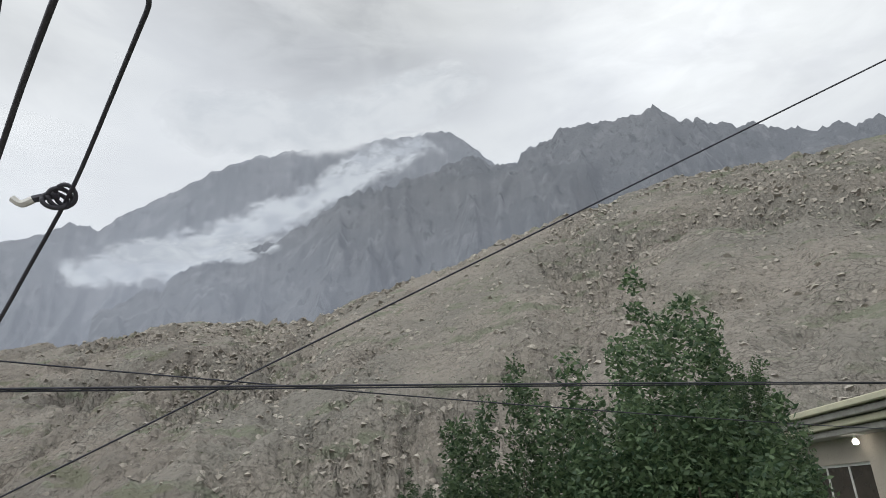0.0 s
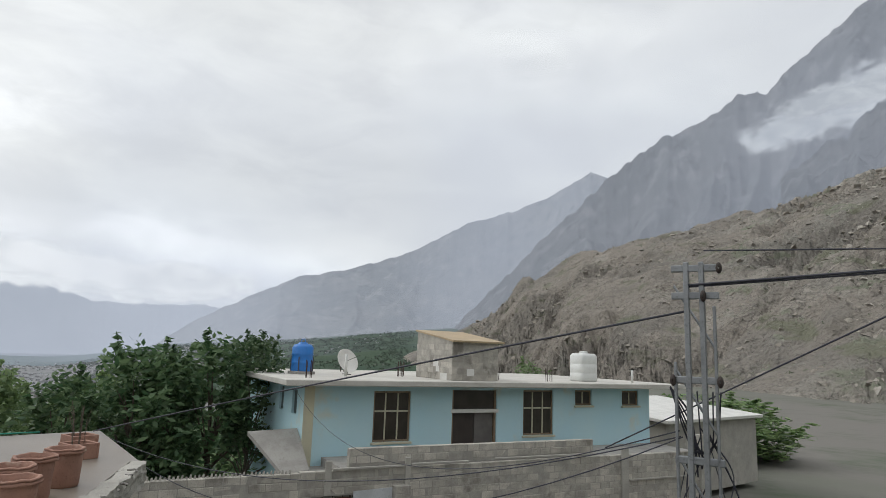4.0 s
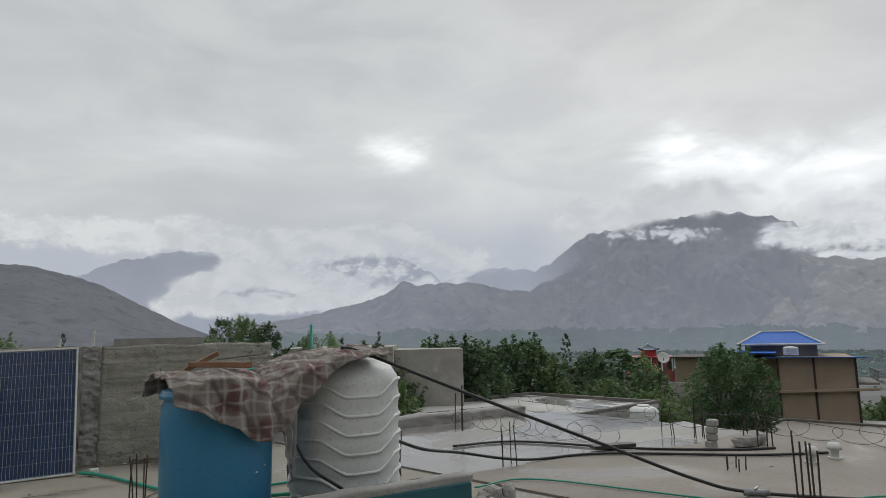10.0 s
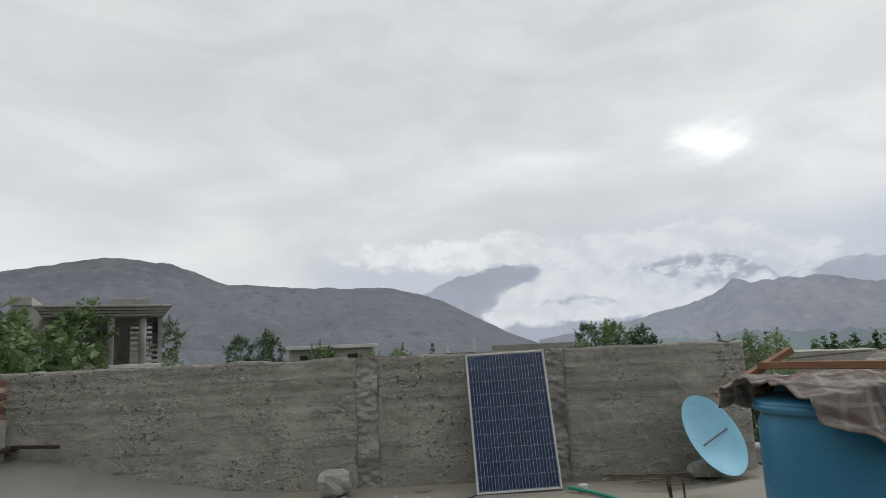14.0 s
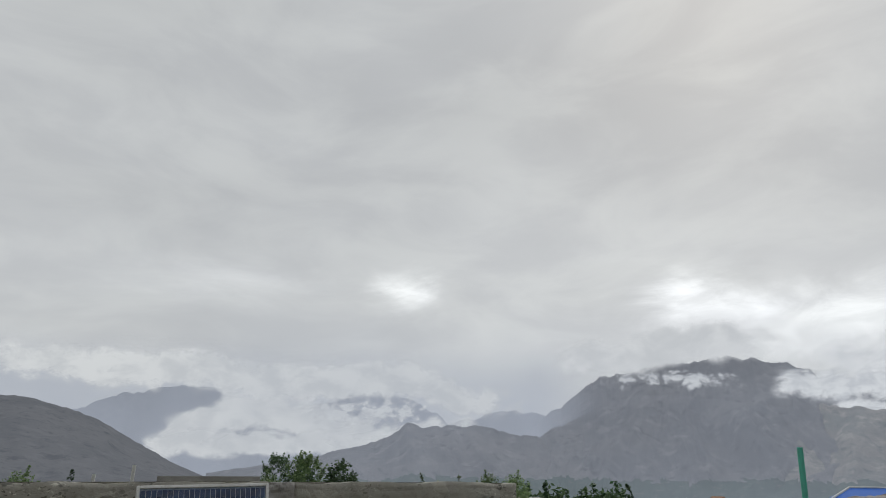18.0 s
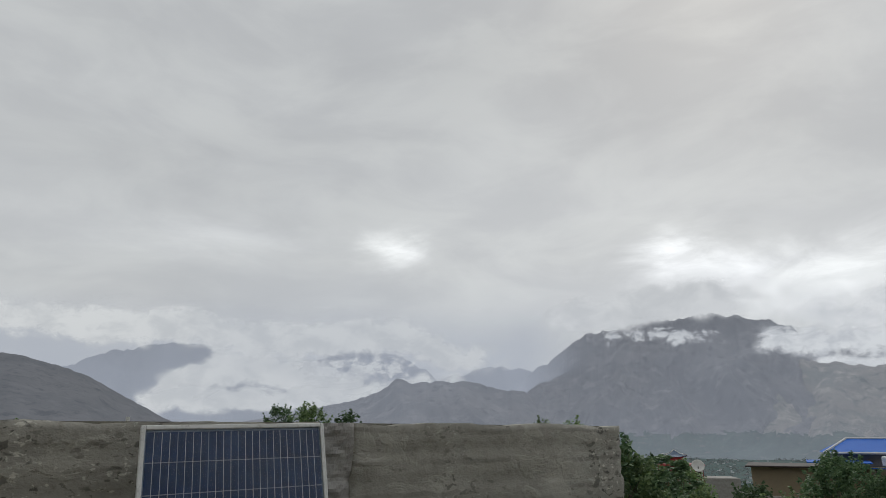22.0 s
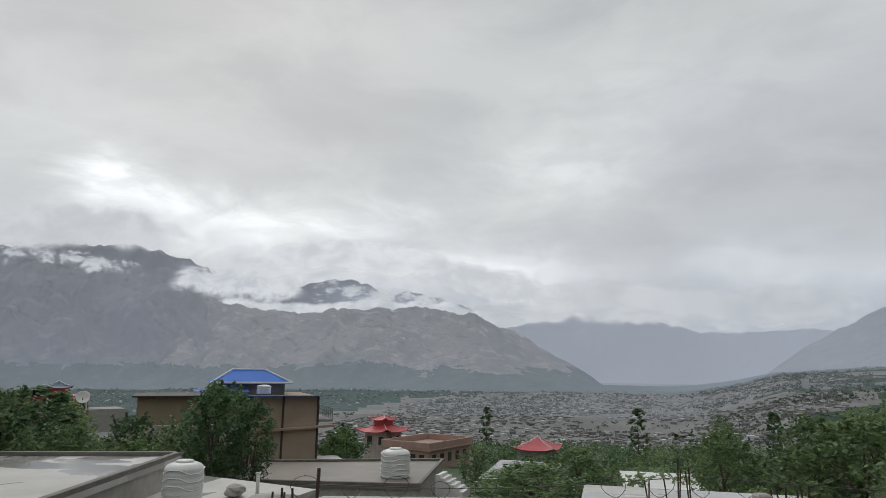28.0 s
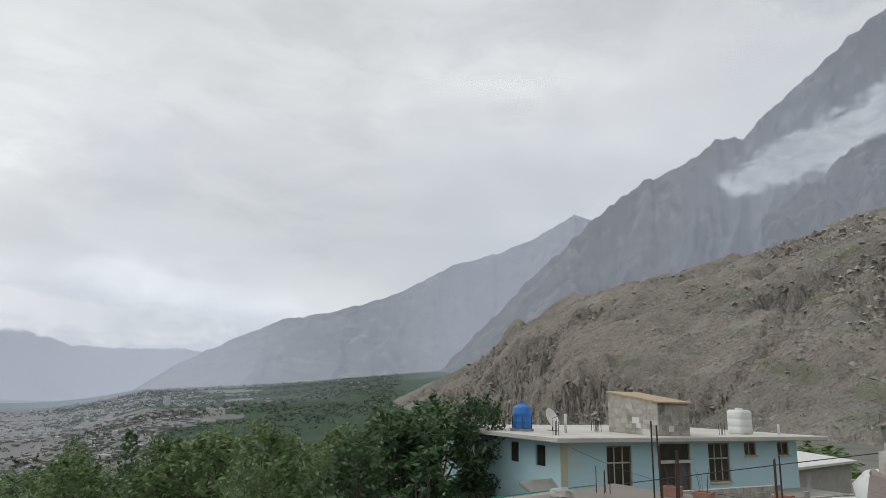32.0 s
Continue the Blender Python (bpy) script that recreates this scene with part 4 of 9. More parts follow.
# the lost mountain in the north
cloud_bank("white roll of cloud between the lost summits", [(3, 1.8), (6, 2.8), (9, 4.4), (12, 5.4), (15, 5.4), (18, 4.6), (22, 4.0), (27, 4.4)], 4.2, 3560, DENSE)
cloud_bank("low cloud along the foot of the lost mountain", [(1, 2.4), (6, 2.7), (10, 2.9), (16, 2.9), (23, 3.2), (29, 4.2), (36, 5.2)], 2.6, 3540, DENSE)
cloud_bank("torn cloud across the lost mountain", [(15, 5.4), (20, 5.6), (25, 5.7), (31, 5.8)], 4.0, 3550, WISP)
cloud_bank("grey cloud above the lost mountain", [(-14, 9.0), (-2, 8.4), (5, 8.6), (9, 8.8), (13, 7.9), (18, 7.9), (22, 8.4), (26, 8.6), (31, 7.0), (36, 6.4), (42, 6.6)], 4.0, 3500, DENSE)
# the far end of the valley
cloud_bank("mist over the far end of the valley", [(82, 6.6), (90, 6.4), (97, 6.4), (105, 5.4), (112, 5.4), (120, 7)], 3.6, 3760, VAPOUR)
cloud_bank("white cloud on the far valley mountains", [(78, 5.2), (86, 5.2), (92, 5.5), (97, 5.3), (103, 4.6), (110, 4.5), (118, 4.6)], 3.0, 3780, DENSE)


# ---- glowing sheets for the aerial haze between the ranges ----
def haze_veil(label, az0, az1, r, low, high, thick):
    """A glowing see-through sheet for aerial haze across the valley at distance r, from elevation low to high; thick:
    its opacity.
    """
    m = bpy.data.materials.new("glowing_valley_haze")
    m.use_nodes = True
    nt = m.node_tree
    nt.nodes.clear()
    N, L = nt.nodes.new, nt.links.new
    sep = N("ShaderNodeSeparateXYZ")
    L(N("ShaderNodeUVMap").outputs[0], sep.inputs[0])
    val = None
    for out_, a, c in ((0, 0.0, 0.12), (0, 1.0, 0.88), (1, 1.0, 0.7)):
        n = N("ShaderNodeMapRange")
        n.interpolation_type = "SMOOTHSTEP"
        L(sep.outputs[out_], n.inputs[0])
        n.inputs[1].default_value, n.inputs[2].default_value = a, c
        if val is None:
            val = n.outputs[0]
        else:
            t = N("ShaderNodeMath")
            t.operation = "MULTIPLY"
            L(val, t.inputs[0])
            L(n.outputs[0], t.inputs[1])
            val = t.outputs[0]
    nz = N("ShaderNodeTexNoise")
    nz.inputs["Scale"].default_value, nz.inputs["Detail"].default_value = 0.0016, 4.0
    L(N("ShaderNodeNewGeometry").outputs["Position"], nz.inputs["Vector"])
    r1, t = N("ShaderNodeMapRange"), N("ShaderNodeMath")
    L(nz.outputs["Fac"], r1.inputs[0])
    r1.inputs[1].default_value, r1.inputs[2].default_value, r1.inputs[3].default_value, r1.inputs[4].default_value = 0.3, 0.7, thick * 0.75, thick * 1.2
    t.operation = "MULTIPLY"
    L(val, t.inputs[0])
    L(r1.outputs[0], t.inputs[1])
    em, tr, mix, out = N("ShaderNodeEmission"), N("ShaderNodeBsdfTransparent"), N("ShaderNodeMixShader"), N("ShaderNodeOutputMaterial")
    # even bluish glow in place of light scattered by the air
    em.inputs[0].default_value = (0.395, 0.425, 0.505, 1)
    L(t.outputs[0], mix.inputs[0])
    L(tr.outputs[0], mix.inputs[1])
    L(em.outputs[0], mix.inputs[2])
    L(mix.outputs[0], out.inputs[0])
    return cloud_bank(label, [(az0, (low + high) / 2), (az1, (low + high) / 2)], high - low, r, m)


haze_veil("glowing blue haze sheet over the near valley", -80, 135, 1180, -6, 9, 0.12)
haze_veil("glowing blue haze sheet in front of the valley mountains", 0, 125, 2440, -3, 13.5, 0.27)
haze_veil("glowing blue haze sheet at the end of the valley", 66, 126, 3850, -2, 8, 0.43)
haze_veil("glowing blue haze sheet before the long slope", 96, 160, 2760, -3, 26, 0.25)
haze_veil("glowing blue haze sheet before the cloudy shoulder", 124, 215, 1880, -3, 44, 0.13)
haze_veil("glowing blue haze sheet before the jagged mountain", 146, 300, 870, -2, 44, 0.15)
haze_veil("glowing sheet of dense pale mist before the lost mountain", -14, 44, 3620, -4, 10, 0.64)
haze_veil("glowing sheet of low mist behind the rocky hill", 126, 205, 860, -4, 25, 0.14)

# ---- the roof the camera stands on ----
def rough_face(b, p0, along, up, nx, nz, deep, amp=0.012, top_wave=0.02, seed=0.0, course=0.0):
    """A wall face of uneven render: a grid of nx by nz, with the wall's thickness behind it and an uneven top."""
    p0, along, up, deep = Vector(p0), Vector(along), Vector(up), Vector(deep)
    out = -deep.normalized()
    L, H = along.length, up.length
    k = len(b.v)
    for i in range(nz + 1):
        for j in range(nx + 1):
            s, h = L * j / nx, H * i / nz
            d = amp * (noise.fractal((s * 2.5 + seed, h * 3.5, seed), 0.7, 2.1, 4) + 0.6 * noise.noise((s * 9, h * 14, seed + 3)))
            if course:
                d -= 0.8 * amp * (1 if (h / course) % 1 < 0.14 else 0)
            lift = top_wave * noise.fractal((s * 1.7, seed, 1.0), 0.8, 2.2, 4) * (i / nz)
            b.v.append(tuple(p0 + along * (j / nx) + up * (i / nz) + out * d + Vector((0, 0, lift))))
    for i in range(nz):
        for j in range(nx):
            a = k + i * (nx + 1) + j
            b.f.append((a, a + 1, a + nx + 2, a + nx + 1))
    t = k + nz * (nx + 1)
    q = len(b.v)
    for j in range(nx + 1):
        b.v.append(tuple(Vector(b.v[t + j]) + deep))
    for j in range(nx):
        b.f.append((t + j, t + j + 1, q + j + 1, q + j))
    z = len(b.v)
    for j in (0, nx):
        e = Vector(b.v[k + j]) + deep
        b.v.append((e.x, e.y, p0.z))
    b.f.append((q, q + nx, z + 1, z))
    for j, w in ((0, z), (nx, z + 1)):
        col = [k + i * (nx + 1) + j for i in range(nz + 1)]
        b.f.append(tuple(col + [q + j, w]))


body = thing("roof_slab", 0, 0, 0, "grey concrete roof deck of the house, edges unfinished", "roof", kind="structure")
part("deck", Build().prism([(-5.95, -5.2), (2.5, -5.2), (4.75, -4.45), (4.75, 9.4), (-5.95, 9.1)], -0.2, -0.012), CONCRETE, body)
part("deck", Build().prism([(4.752, -2.7), (11.12, -2.7), (11.15, 2.6), (10.0, 9.3), (9.1, 9.62), (4.752, 9.4)], -0.2, -0.012), CONCRETE, body)
part("deck", Build().prism([(5.62, -4.2), (6.6, -4.62), (8.1, -5.42), (11.1, -5.7), (11.12, -2.702), (5.62, -2.702)], -0.2, -0.012), CONCRETE, body)
part("house_wall", Build().prism([(-5.9, -5.0), (2.4, -5.0), (5.2, -4.1), (6.5, -4.45), (8.0, -5.2), (10.8, -5.5), (10.8, 2.6), (9.7, 9.0), (-5.9, 9.0)], -5.2, -0.204), CEMENT, body)
part("floor_screed", Build().prism([(-5.75, -5.15), (2.5, -5.15), (4.7, -4.42), (4.72, -2.75), (5.62, -2.75), (6.62, -0.25), (6.1, 1.5), (5.2, 4.6), (3.9, 9.0), (-5.85, 8.9)], -0.01, 0.0), ROOF_FLOOR, body, "damp grey cement screed with wet patches")
part("pale_slab", Build().prism([(5.64, -4.22), (6.6, -4.6), (8.1, -5.39), (11.05, -5.67), (10.62, -0.66), (6.68, -0.26), (5.66, -2.8)], -0.008, 0.02), ROOF_SLAB, body, "smooth pale brown cement slab")
part("damp_slab", Build().prism([(6.16, 1.5), (8.9, 1.32), (10.2, 0.3), (11.08, 2.6), (10.62, 5.3), (9.0, 5.0), (7.2, 5.35), (5.05, 5.3), (5.24, 4.65)], -0.008, 0.016), DAMP_SLAB, body, "damp brown cement slab")
part("flooded_slab", Build().prism([(5.05, 5.302), (7.2, 5.352), (9.0, 5.002), (10.62, 5.302), (9.95, 9.2), (9.1, 9.5), (3.95, 9.1)], -0.008, 0.014), RAIN_SLAB, body, "cement slab flooded with shallow rain water")
b = Build()
for i in range(41):
    for j in range(41):
        u_, v_ = i / 40, j / 40
        x = (6.2 + 2.75 * u_) * (1 - v_) + (6.68 + 3.9 * u_) * v_
        y = (1.5 - 0.2 * u_) * (1 - v_) + (-0.24 - 0.4 * u_) * v_
        edge = min(1, 6 * min(v_, 1 - v_))
        b.v.append((x, y, 0.004 + 0.06 * edge * (0.5 + noise.fractal((x * 3, y * 3, 0), 0.7, 2, 4)) ** 2 + 0.02 * max(0, noise.noise((x * 14, y * 14, 5)))))
for i in range(40):
    for j in range(40):
        a = i * 41 + j
        b.f.append((a, a + 41, a + 42, a + 1))
part("gravel_bed", b, GRAVEL, body, "strip of loose grey gravel and rubble", True)

# broken rim of the brown slab
rim = thing("slab_rim", 0, 0, 0, "crumbling broken edge of the brown cement slab", "kerb", kind="structure")
for (x0, y0), (x1, y1), nx in (((5.58, -2.72), (5.55, -4.22), 60), ((5.56, -4.24), (6.6, -4.66), 46), ((6.6, -4.66), (8.1, -5.46), 60)):
    b = Build()
    n_ = Vector((y0 - y1, x1 - x0, 0)).normalized() * 0.16
    rough_face(b, (x0, y0, -0.21), (x1 - x0, y1 - y0, 0), (0, 0, 0.245), nx, 10, n_, 0.035, 0.03, 60 + x0)
    part("rim_face", b, CEMENT, rim, "", False)
for k in range(34):
    u_ = random.uniform(0, 1)
    x, y = (5.55 + random.uniform(-0.12, 0.14), -2.75 - 1.5 * u_) if k % 2 else (5.6 + 2.5 * u_, -4.27 - 1.15 * u_ + random.uniform(-0.02, 0.1))
    w_ = 0.008 + 0.022 * random.random() ** 2
    ob = part("chip", Build().box(-w_ * 1.5, w_ * 1.5, -w_, w_, 0, w_ * 0.8, w_ * 0.3), WET_CONCRETE if k % 3 else CONCRETE, rim, m=pose(x, y, 0.024 if x > 5.6 else -0.2, random.uniform(-15, 15), random.uniform(-15, 15), random.uniform(0, 180)))

# parapet walls
w = thing("wall_north", 0, 0, 0, "rough cement-rendered parapet wall with exposed columns", "wall", kind="structure")
for i, (x0, x1) in enumerate(((-5.9, -1.27), (-1.0, 1.18), (1.41, 3.8))):
    b = Build()
    rough_face(b, (x0, 8.82, -0.05), (x1 - x0, 0, 0), (0, 0, 1.66), int((x1 - x0) * 22), 40, (0, 0.2, 0), 0.02, 0.03, i * 3.1, 0.21)
    part("render_panel", b, WALL_RENDER, w, "", True)
for i, (x0, x1) in enumerate(((-1.268, -1.002), (1.182, 1.408))):
    b = Build()
    rough_face(b, (x0, 8.83, -0.05), (x1 - x0, 0, 0), (0, 0, 1.66), 14, 80, (0, 0.2, 0), 0.05, 0.02, 20 + i * 5.0)
    part("rough_column", b, CONCRETE, w, "honeycombed bare concrete column", False)
w = thing("wall_west", 0, 0, 0, "tall cement-rendered side wall with pale patches", "wall", kind="structure")
b = Build()
rough_face(b, (-5.7, -5.2, -0.05), (0, 13.65, 0), (0, 0, 2.08), 190, 36, (-0.22, 0, 0), 0.016, 0.02, 7.7, 0.0)
part("render_panel", b, WALL_RENDER, w, "", True)
part("coping", Build().box(-5.94, -5.68, -5.2, 8.46, 2.05, 2.09, 0.012), CONCRETE, w)
# pale plaster splashes on the walls
for cy, cz, rx, rz in ((7.0, 1.02, 0.1, 0.26), (7.1, 0.82, 0.13, 0.12), (7.55, 1.35, 0.05, 0.07), (7.45, 1.22, 0.03, 0.05), (6.85, 0.72, 0.09, 0.1), (6.6, 0.5, 0.05, 0.06), (5.9, 0.9, 0.06, 0.04)):
    b, pts = Build(), []
    for k in range(40):
        a = 2 * math.pi * k / 40
        rr = 1 + 0.75 * noise.fractal((math.cos(a) * 2.6, math.sin(a) * 2.6, cy * 3), 0.6, 2.2, 4)
        pts.append((-5.672, cy + rx * rr * math.cos(a), cz + rz * rr * math.sin(a)))
    b.add([(-5.666, cy, cz)] + pts, [(0, 1 + k, 1 + (k + 1) % 40) for k in range(40)])
    part("plaster_patch", b, BLOCK, w, "dab of pale plaster")

# brick stub and bracket in the corner
st = thing("brick_stub", -5.62, 8.62, 0.5, "stub of red bricks in the corner between walls", "bricks")
for i in range(6):
    part("brick", Build().box(-0.04, 0.04, -0.06, 0.06, 0.0, 0.068, 0.006, pose(0.01 * (i % 2), 0, 0.55 + i * 0.082, 0, 0, 4 * (-1) ** i)), RUST_SHEET if i % 2 else TERRACOTTA, st)
part("plinth", Build().box(-0.06, 0.06, -0.08, 0.08, -0.52, 0.548, 0.01), CEMENT, st)
br = thing("angle_iron", -5.42, 8.4, 0.72, "rusty angle iron bracket fixed across the wall corner", "bracket")
part("arm", Build().box(-0.03, 0.0, -0.5, 0.0, -0.02, 0.02, 0.004, pose(-0.2, 0.0, -0.02, 6, 0, -24)), REBAR, br)
part("arm", Build().box(0.0, 0.55, -0.02, 0.02, -0.02, 0.02, 0.004, pose(-0.05, 0.28, 0.0, 0, 3, 6)), REBAR, br)
part("fixing_plate", Build().box(-0.3, -0.04, 0.0, 0.42, -0.05, 0.0, 0.004), REBAR, br)

# sand heap in the corner
b = Build()
n = 56
for i in range(n + 1):
    for j in range(n + 1):
        x, y = -5.72 + 4.6 * i / n, 8.86 - 6.2 * j / n
        e = 1 - (x + 5.72) / 3.4 - (8.86 - y) / 9.0 + 0.05 * noise.fractal((x * 1.5, y * 1.5, 3), 0.8, 2, 3)
        k = max(0.0, e) * max(0.0, 1 - (8.86 - y) / 6.2)
        z = 0.62 * k ** 1.25 + 0.03 * k * noise.fractal((x * 3, y * 3, 1), 0.8, 2, 4) + (0.003 if e > 0 else max(-0.06, 0.003 + 0.12 * e))
        b.v.append((x, y, z))
for i in range(n):
    for j in range(n):
        a = i * (n + 1) + j
        b.f.append((a, a + n + 1, a + n + 2, a + 1))
tagged(part("sand_heap", b, SAND, None, "", True), "smooth grey sand heaped against the wall corner", "sand heap", kind="stuff")


# ---- solar panel ----
def solar_panel():
    p = thing("solar_panel", 0.175, 8.14, 0.0, "blue polycrystalline solar panel leaning on the wall", "solar panel")
    p.matrix_basis = Matrix.Translation((0.165, 8.13, 0.0)) @ pose(0, 0, 0, -16.2 + 90, 0, 0) @ pose(0, 0, 0, 0, 0, 1.2)
    W, H, fr = 0.99, 1.65, 0.022
    for x0, x1, y0, y1 in ((0, fr, 0, H), (W - fr, W, 0, H), (fr, W - fr, 0, fr), (fr, W - fr, H - fr, H)):
        part("frame_rail", Build().box(x0, x1, y0, y1, -0.02, 0.02, 0.003), PVC, p, "pale aluminium frame")
    part("backing_sheet", Build().box(fr, W - fr, fr, H - fr, -0.012, 0.004), surface("panel_backing", (0.3, 0.36, 0.46), (0.27, 0.33, 0.43), 0.3, 3, 20, 0.02), p, "white backing sheet showing between cells")
    cell = surface("silicon_cell", (0.02, 0.045, 0.115), (0.026, 0.058, 0.145), 0.22, 12, 40, 0.02, vary=0.12)
    bus = surface("bus_bar", (0.66, 0.7, 0.76), (0.6, 0.64, 0.7), 0.4, 8, 30, 0.0)
    cw, ch = (W - 2 * fr - 0.01) / 6, (H - 2 * fr - 0.02) / 10
    c_me = Build().box(0.0022, cw - 0.0022, 0.0022, ch - 0.0022, 0.0045, 0.0065).mesh("cell", cell)
    s_me = Build().box(-0.0015, 0.0015, 0.0, H - 2 * fr - 0.03, 0.0068, 0.0075).mesh("bus_bar", bus)
    for i in range(6):
        for j in range(10):
            part("cell", c_me, None, p, m=pose(fr + 0.005 + i * cw, fr + 0.01 + j * ch, 0))
        for q in (0.25, 0.5, 0.75):
            part("bus_bar", s_me, None, p, m=pose(fr + 0.005 + (i + q) * cw, fr + 0.015, 0))
    part("glass", Build().box(fr, W - fr, fr, H - fr, 0.009, 0.011), glass_sheet(), p, "clear cover glass")


def glass_sheet():
    m = bpy.data.materials.new("cover_glass")
    m.use_nodes = True
    nt = m.node_tree
    p = nt.nodes["Principled BSDF"]
    tr, mx, fz = nt.nodes.new("ShaderNodeBsdfTransparent"), nt.nodes.new("ShaderNodeMixShader"), nt.nodes.new("ShaderNodeFresnel")
    gl = nt.nodes.new("ShaderNodeBsdfGlossy")
    gl.inputs["Roughness"].default_value = 0.06
    fz.inputs[0].default_value = 1.18
    nt.nodes.remove(p)
    nt.links.new(fz.outputs[0], mx.inputs[0])
    nt.links.new(tr.outputs[0], mx.inputs[1])
    nt.links.new(gl.outputs[0], mx.inputs[2])
    nt.links.new(mx.outputs[0], nt.nodes["Material Output"].inputs[0])
    return m


solar_panel()


# ---- loose stones, rods, pipes ----
def boulder(name, x, y, z, sx, sy, sz, mat, label, seed, cat="rock", turn=0):
    b = Build()
    rings, seg = 7, 12
    v = []
    for i in range(rings + 1):
        t = math.pi * i / rings
        for j in range(seg):
            a = 2 * math.pi * j / seg
            p = Vector((math.sin(t) * math.cos(a), math.sin(t) * math.sin(a), math.cos(t)))
            k = 1 + 0.28 * noise.noise(p * 1.4 + Vector((seed, seed, 0))) + 0.1 * noise.noise(p * 4 + Vector((seed, 0, 2)))
            p = Vector((max(-0.8, min(0.8, p.x)) * 1.15, max(-0.8, min(0.8, p.y)) * 1.15, p.z))
            v.append((p.x * k * sx, p.y * k * sy, max(-0.96, p.z * k) * sz + sz * 0.93))
    f = [(i * seg + j, i * seg + (j + 1) % seg, (i + 1) * seg + (j + 1) % seg, (i + 1) * seg + j) for i in range(rings) for j in range(seg)]
    b.add(v, f)
    ob = part(name, b, mat)
    ob.matrix_basis = pose(x, y, z, 0, 0, turn)
    return tagged(ob, label, cat)


boulder("rock", -1.5, 8.42, 0.0, 0.19, 0.14, 0.17, STONE, "pale angular rock lying at the wall's foot", 3.0)
boulder("rock", 10.24, -2.78, 0.02, 0.2, 0.17, 0.11, STONE, "grey weathered stone lying on the pale slab", 5.0)
boulder("concrete_lump", 9.62, 4.5, 0.016, 0.2, 0.14, 0.1, CONCRETE, "broken concrete lump resting on the wet slab", 7.0, "rubble")
boulder("concrete_lump", 9.37, 4.45, 0.016, 0.2, 0.15, 0.09, CONCRETE, "flat broken concrete lump on the slab edge", 8.3, "rubble")
boulder("rock", 2.95, 8.4, 0.0, 0.2, 0.15, 0.12, CONCRETE, "dark stone under the blue dish", 11.0)
for k in range(26):
    a, r = random.uniform(0, 1), random.uniform(0, 1)
    x, y = 6.6 + 2.6 * a, 1.3 - 1.5 * r
    s = 0.02 + 0.05 * random.random() ** 2
    ob = boulder("gravel_stone", x, y, 0.012, s * 1.3, s, s * 0.5, CONCRETE if k % 3 else STONE, "small grey stone in the gravel bed", k * 1.3, "stone", random.uniform(0, 180))
    tagged(ob, group="stones in the gravel bed")
for k in range(16):
    x, y = random.uniform(-2.5, 1.8), random.uniform(7.2, 8.6)
    s = random.uniform(0.012, 0.035)
    ob = boulder("pebble", x, y, 0.0, s * 1.3, s, s * 0.6, STONE, "pebble of rubble on the damp roof floor", k * 2.1, "stone")
    tagged(ob, group="pebbles below the parapet")


def rod_cluster(x, y, h, n, label, spread=0.09, lean=0.04, r=0.008, z=0.0, group="starter bars"):
    c = thing("rebar_cluster", x, y, z, label, "reinforcing bars", group)
    for k in range(n):
        a = 2 * math.pi * k / n + 0.4
        px, py = spread * math.cos(a) * random.uniform(0.6, 1.1), spread * math.sin(a) * random.uniform(0.6, 1.1)
        hh = h * random.uniform(0.82, 1.05)
        dx, dy = random.uniform(-lean, lean) * h, random.uniform(-lean, lean) * h
        b = Build().tube([(px, py, -0.05), (px + dx * 0.4, py + dy * 0.4, hh * 0.5), (px + dx, py + dy, hh)], r, 6)
        for q in range(int(hh / 0.05)):
            t = q / max(1, int(hh / 0.05))
            b.rod((px + dx * t, py + dy * t, hh * t), (px + dx * t, py + dy * t, hh * t + 0.006), r * 1.22, None, 6)
        part("bar", b, REBAR, c)
    return c


LBL = "rusty reinforcing bars standing up out of the roof slab"
rod_cluster(6.72, 0.1, 1.45, 5, "tall rusty reinforcing bars standing in a square at the gravel", 0.15, 0.03, 0.009)
rod_cluster(6.36, 1.78, 0.78, 5, LBL, 0.1, 0.03)
rod_cluster(5.95, 5.42, 0.52, 4, LBL, 0.12, 0.05, 0.007)
rod_cluster(4.52, 5.72, 0.6, 3, "leaning rusty bars beside the white tank", 0.08, 0.12, 0.007)
c = thing("rebar_cluster", 6.7, -3.0, 0.0, "four rusty reinforcing bars standing in a row on the brown slab", "reinforcing bars", "starter bars")
for k, (dy, hh) in enumerate(((0.16, 1.0), (0.06, 0.97), (-0.01, 0.93), (-0.14, 1.02))):
    part("bar", Build().tube([(0.05 * (k % 2), dy, -0.05), (0.05 * (k % 2) + 0.012, dy + 0.02, hh * 0.5), (0.05 * (k % 2), dy + 0.035, hh)], 0.0105, 6), REBAR, c)
rod_cluster(7.08, 8.5, 0.62, 4, LBL, 0.1, 0.04, 0.008)
rod_cluster(6.95, 8.2, 0.85, 1, "single tall rusty bar holding up the barbed wire", 0.02, 0.02, 0.012)
rod_cluster(9.45, 4.3, 0.42, 6, LBL, 0.2, 0.05, 0.009)
rod_cluster(9.46, 5.3, 0.6, 4, LBL, 0.12, 0.05, 0.008)
rod_cluster(9.15, 5.62, 0.5, 3, LBL, 0.12, 0.1, 0.007)
rod_cluster(10.46, 2.9, 0.34, 5, LBL, 0.14, 0.04, 0.008)
rod_cluster(10.5, -1.05, 0.22, 4, "short bar ends at the far edge of the slab", 0.14, 0.05, 0.008)
rod_cluster(10.6, 0.05, 0.55, 4, LBL, 0.14, 0.06, 0.008)
rod_cluster(7.95, 3.62, 0.2, 5, "short bar stubs in the wet slab", 0.14, 0.05, 0.008)
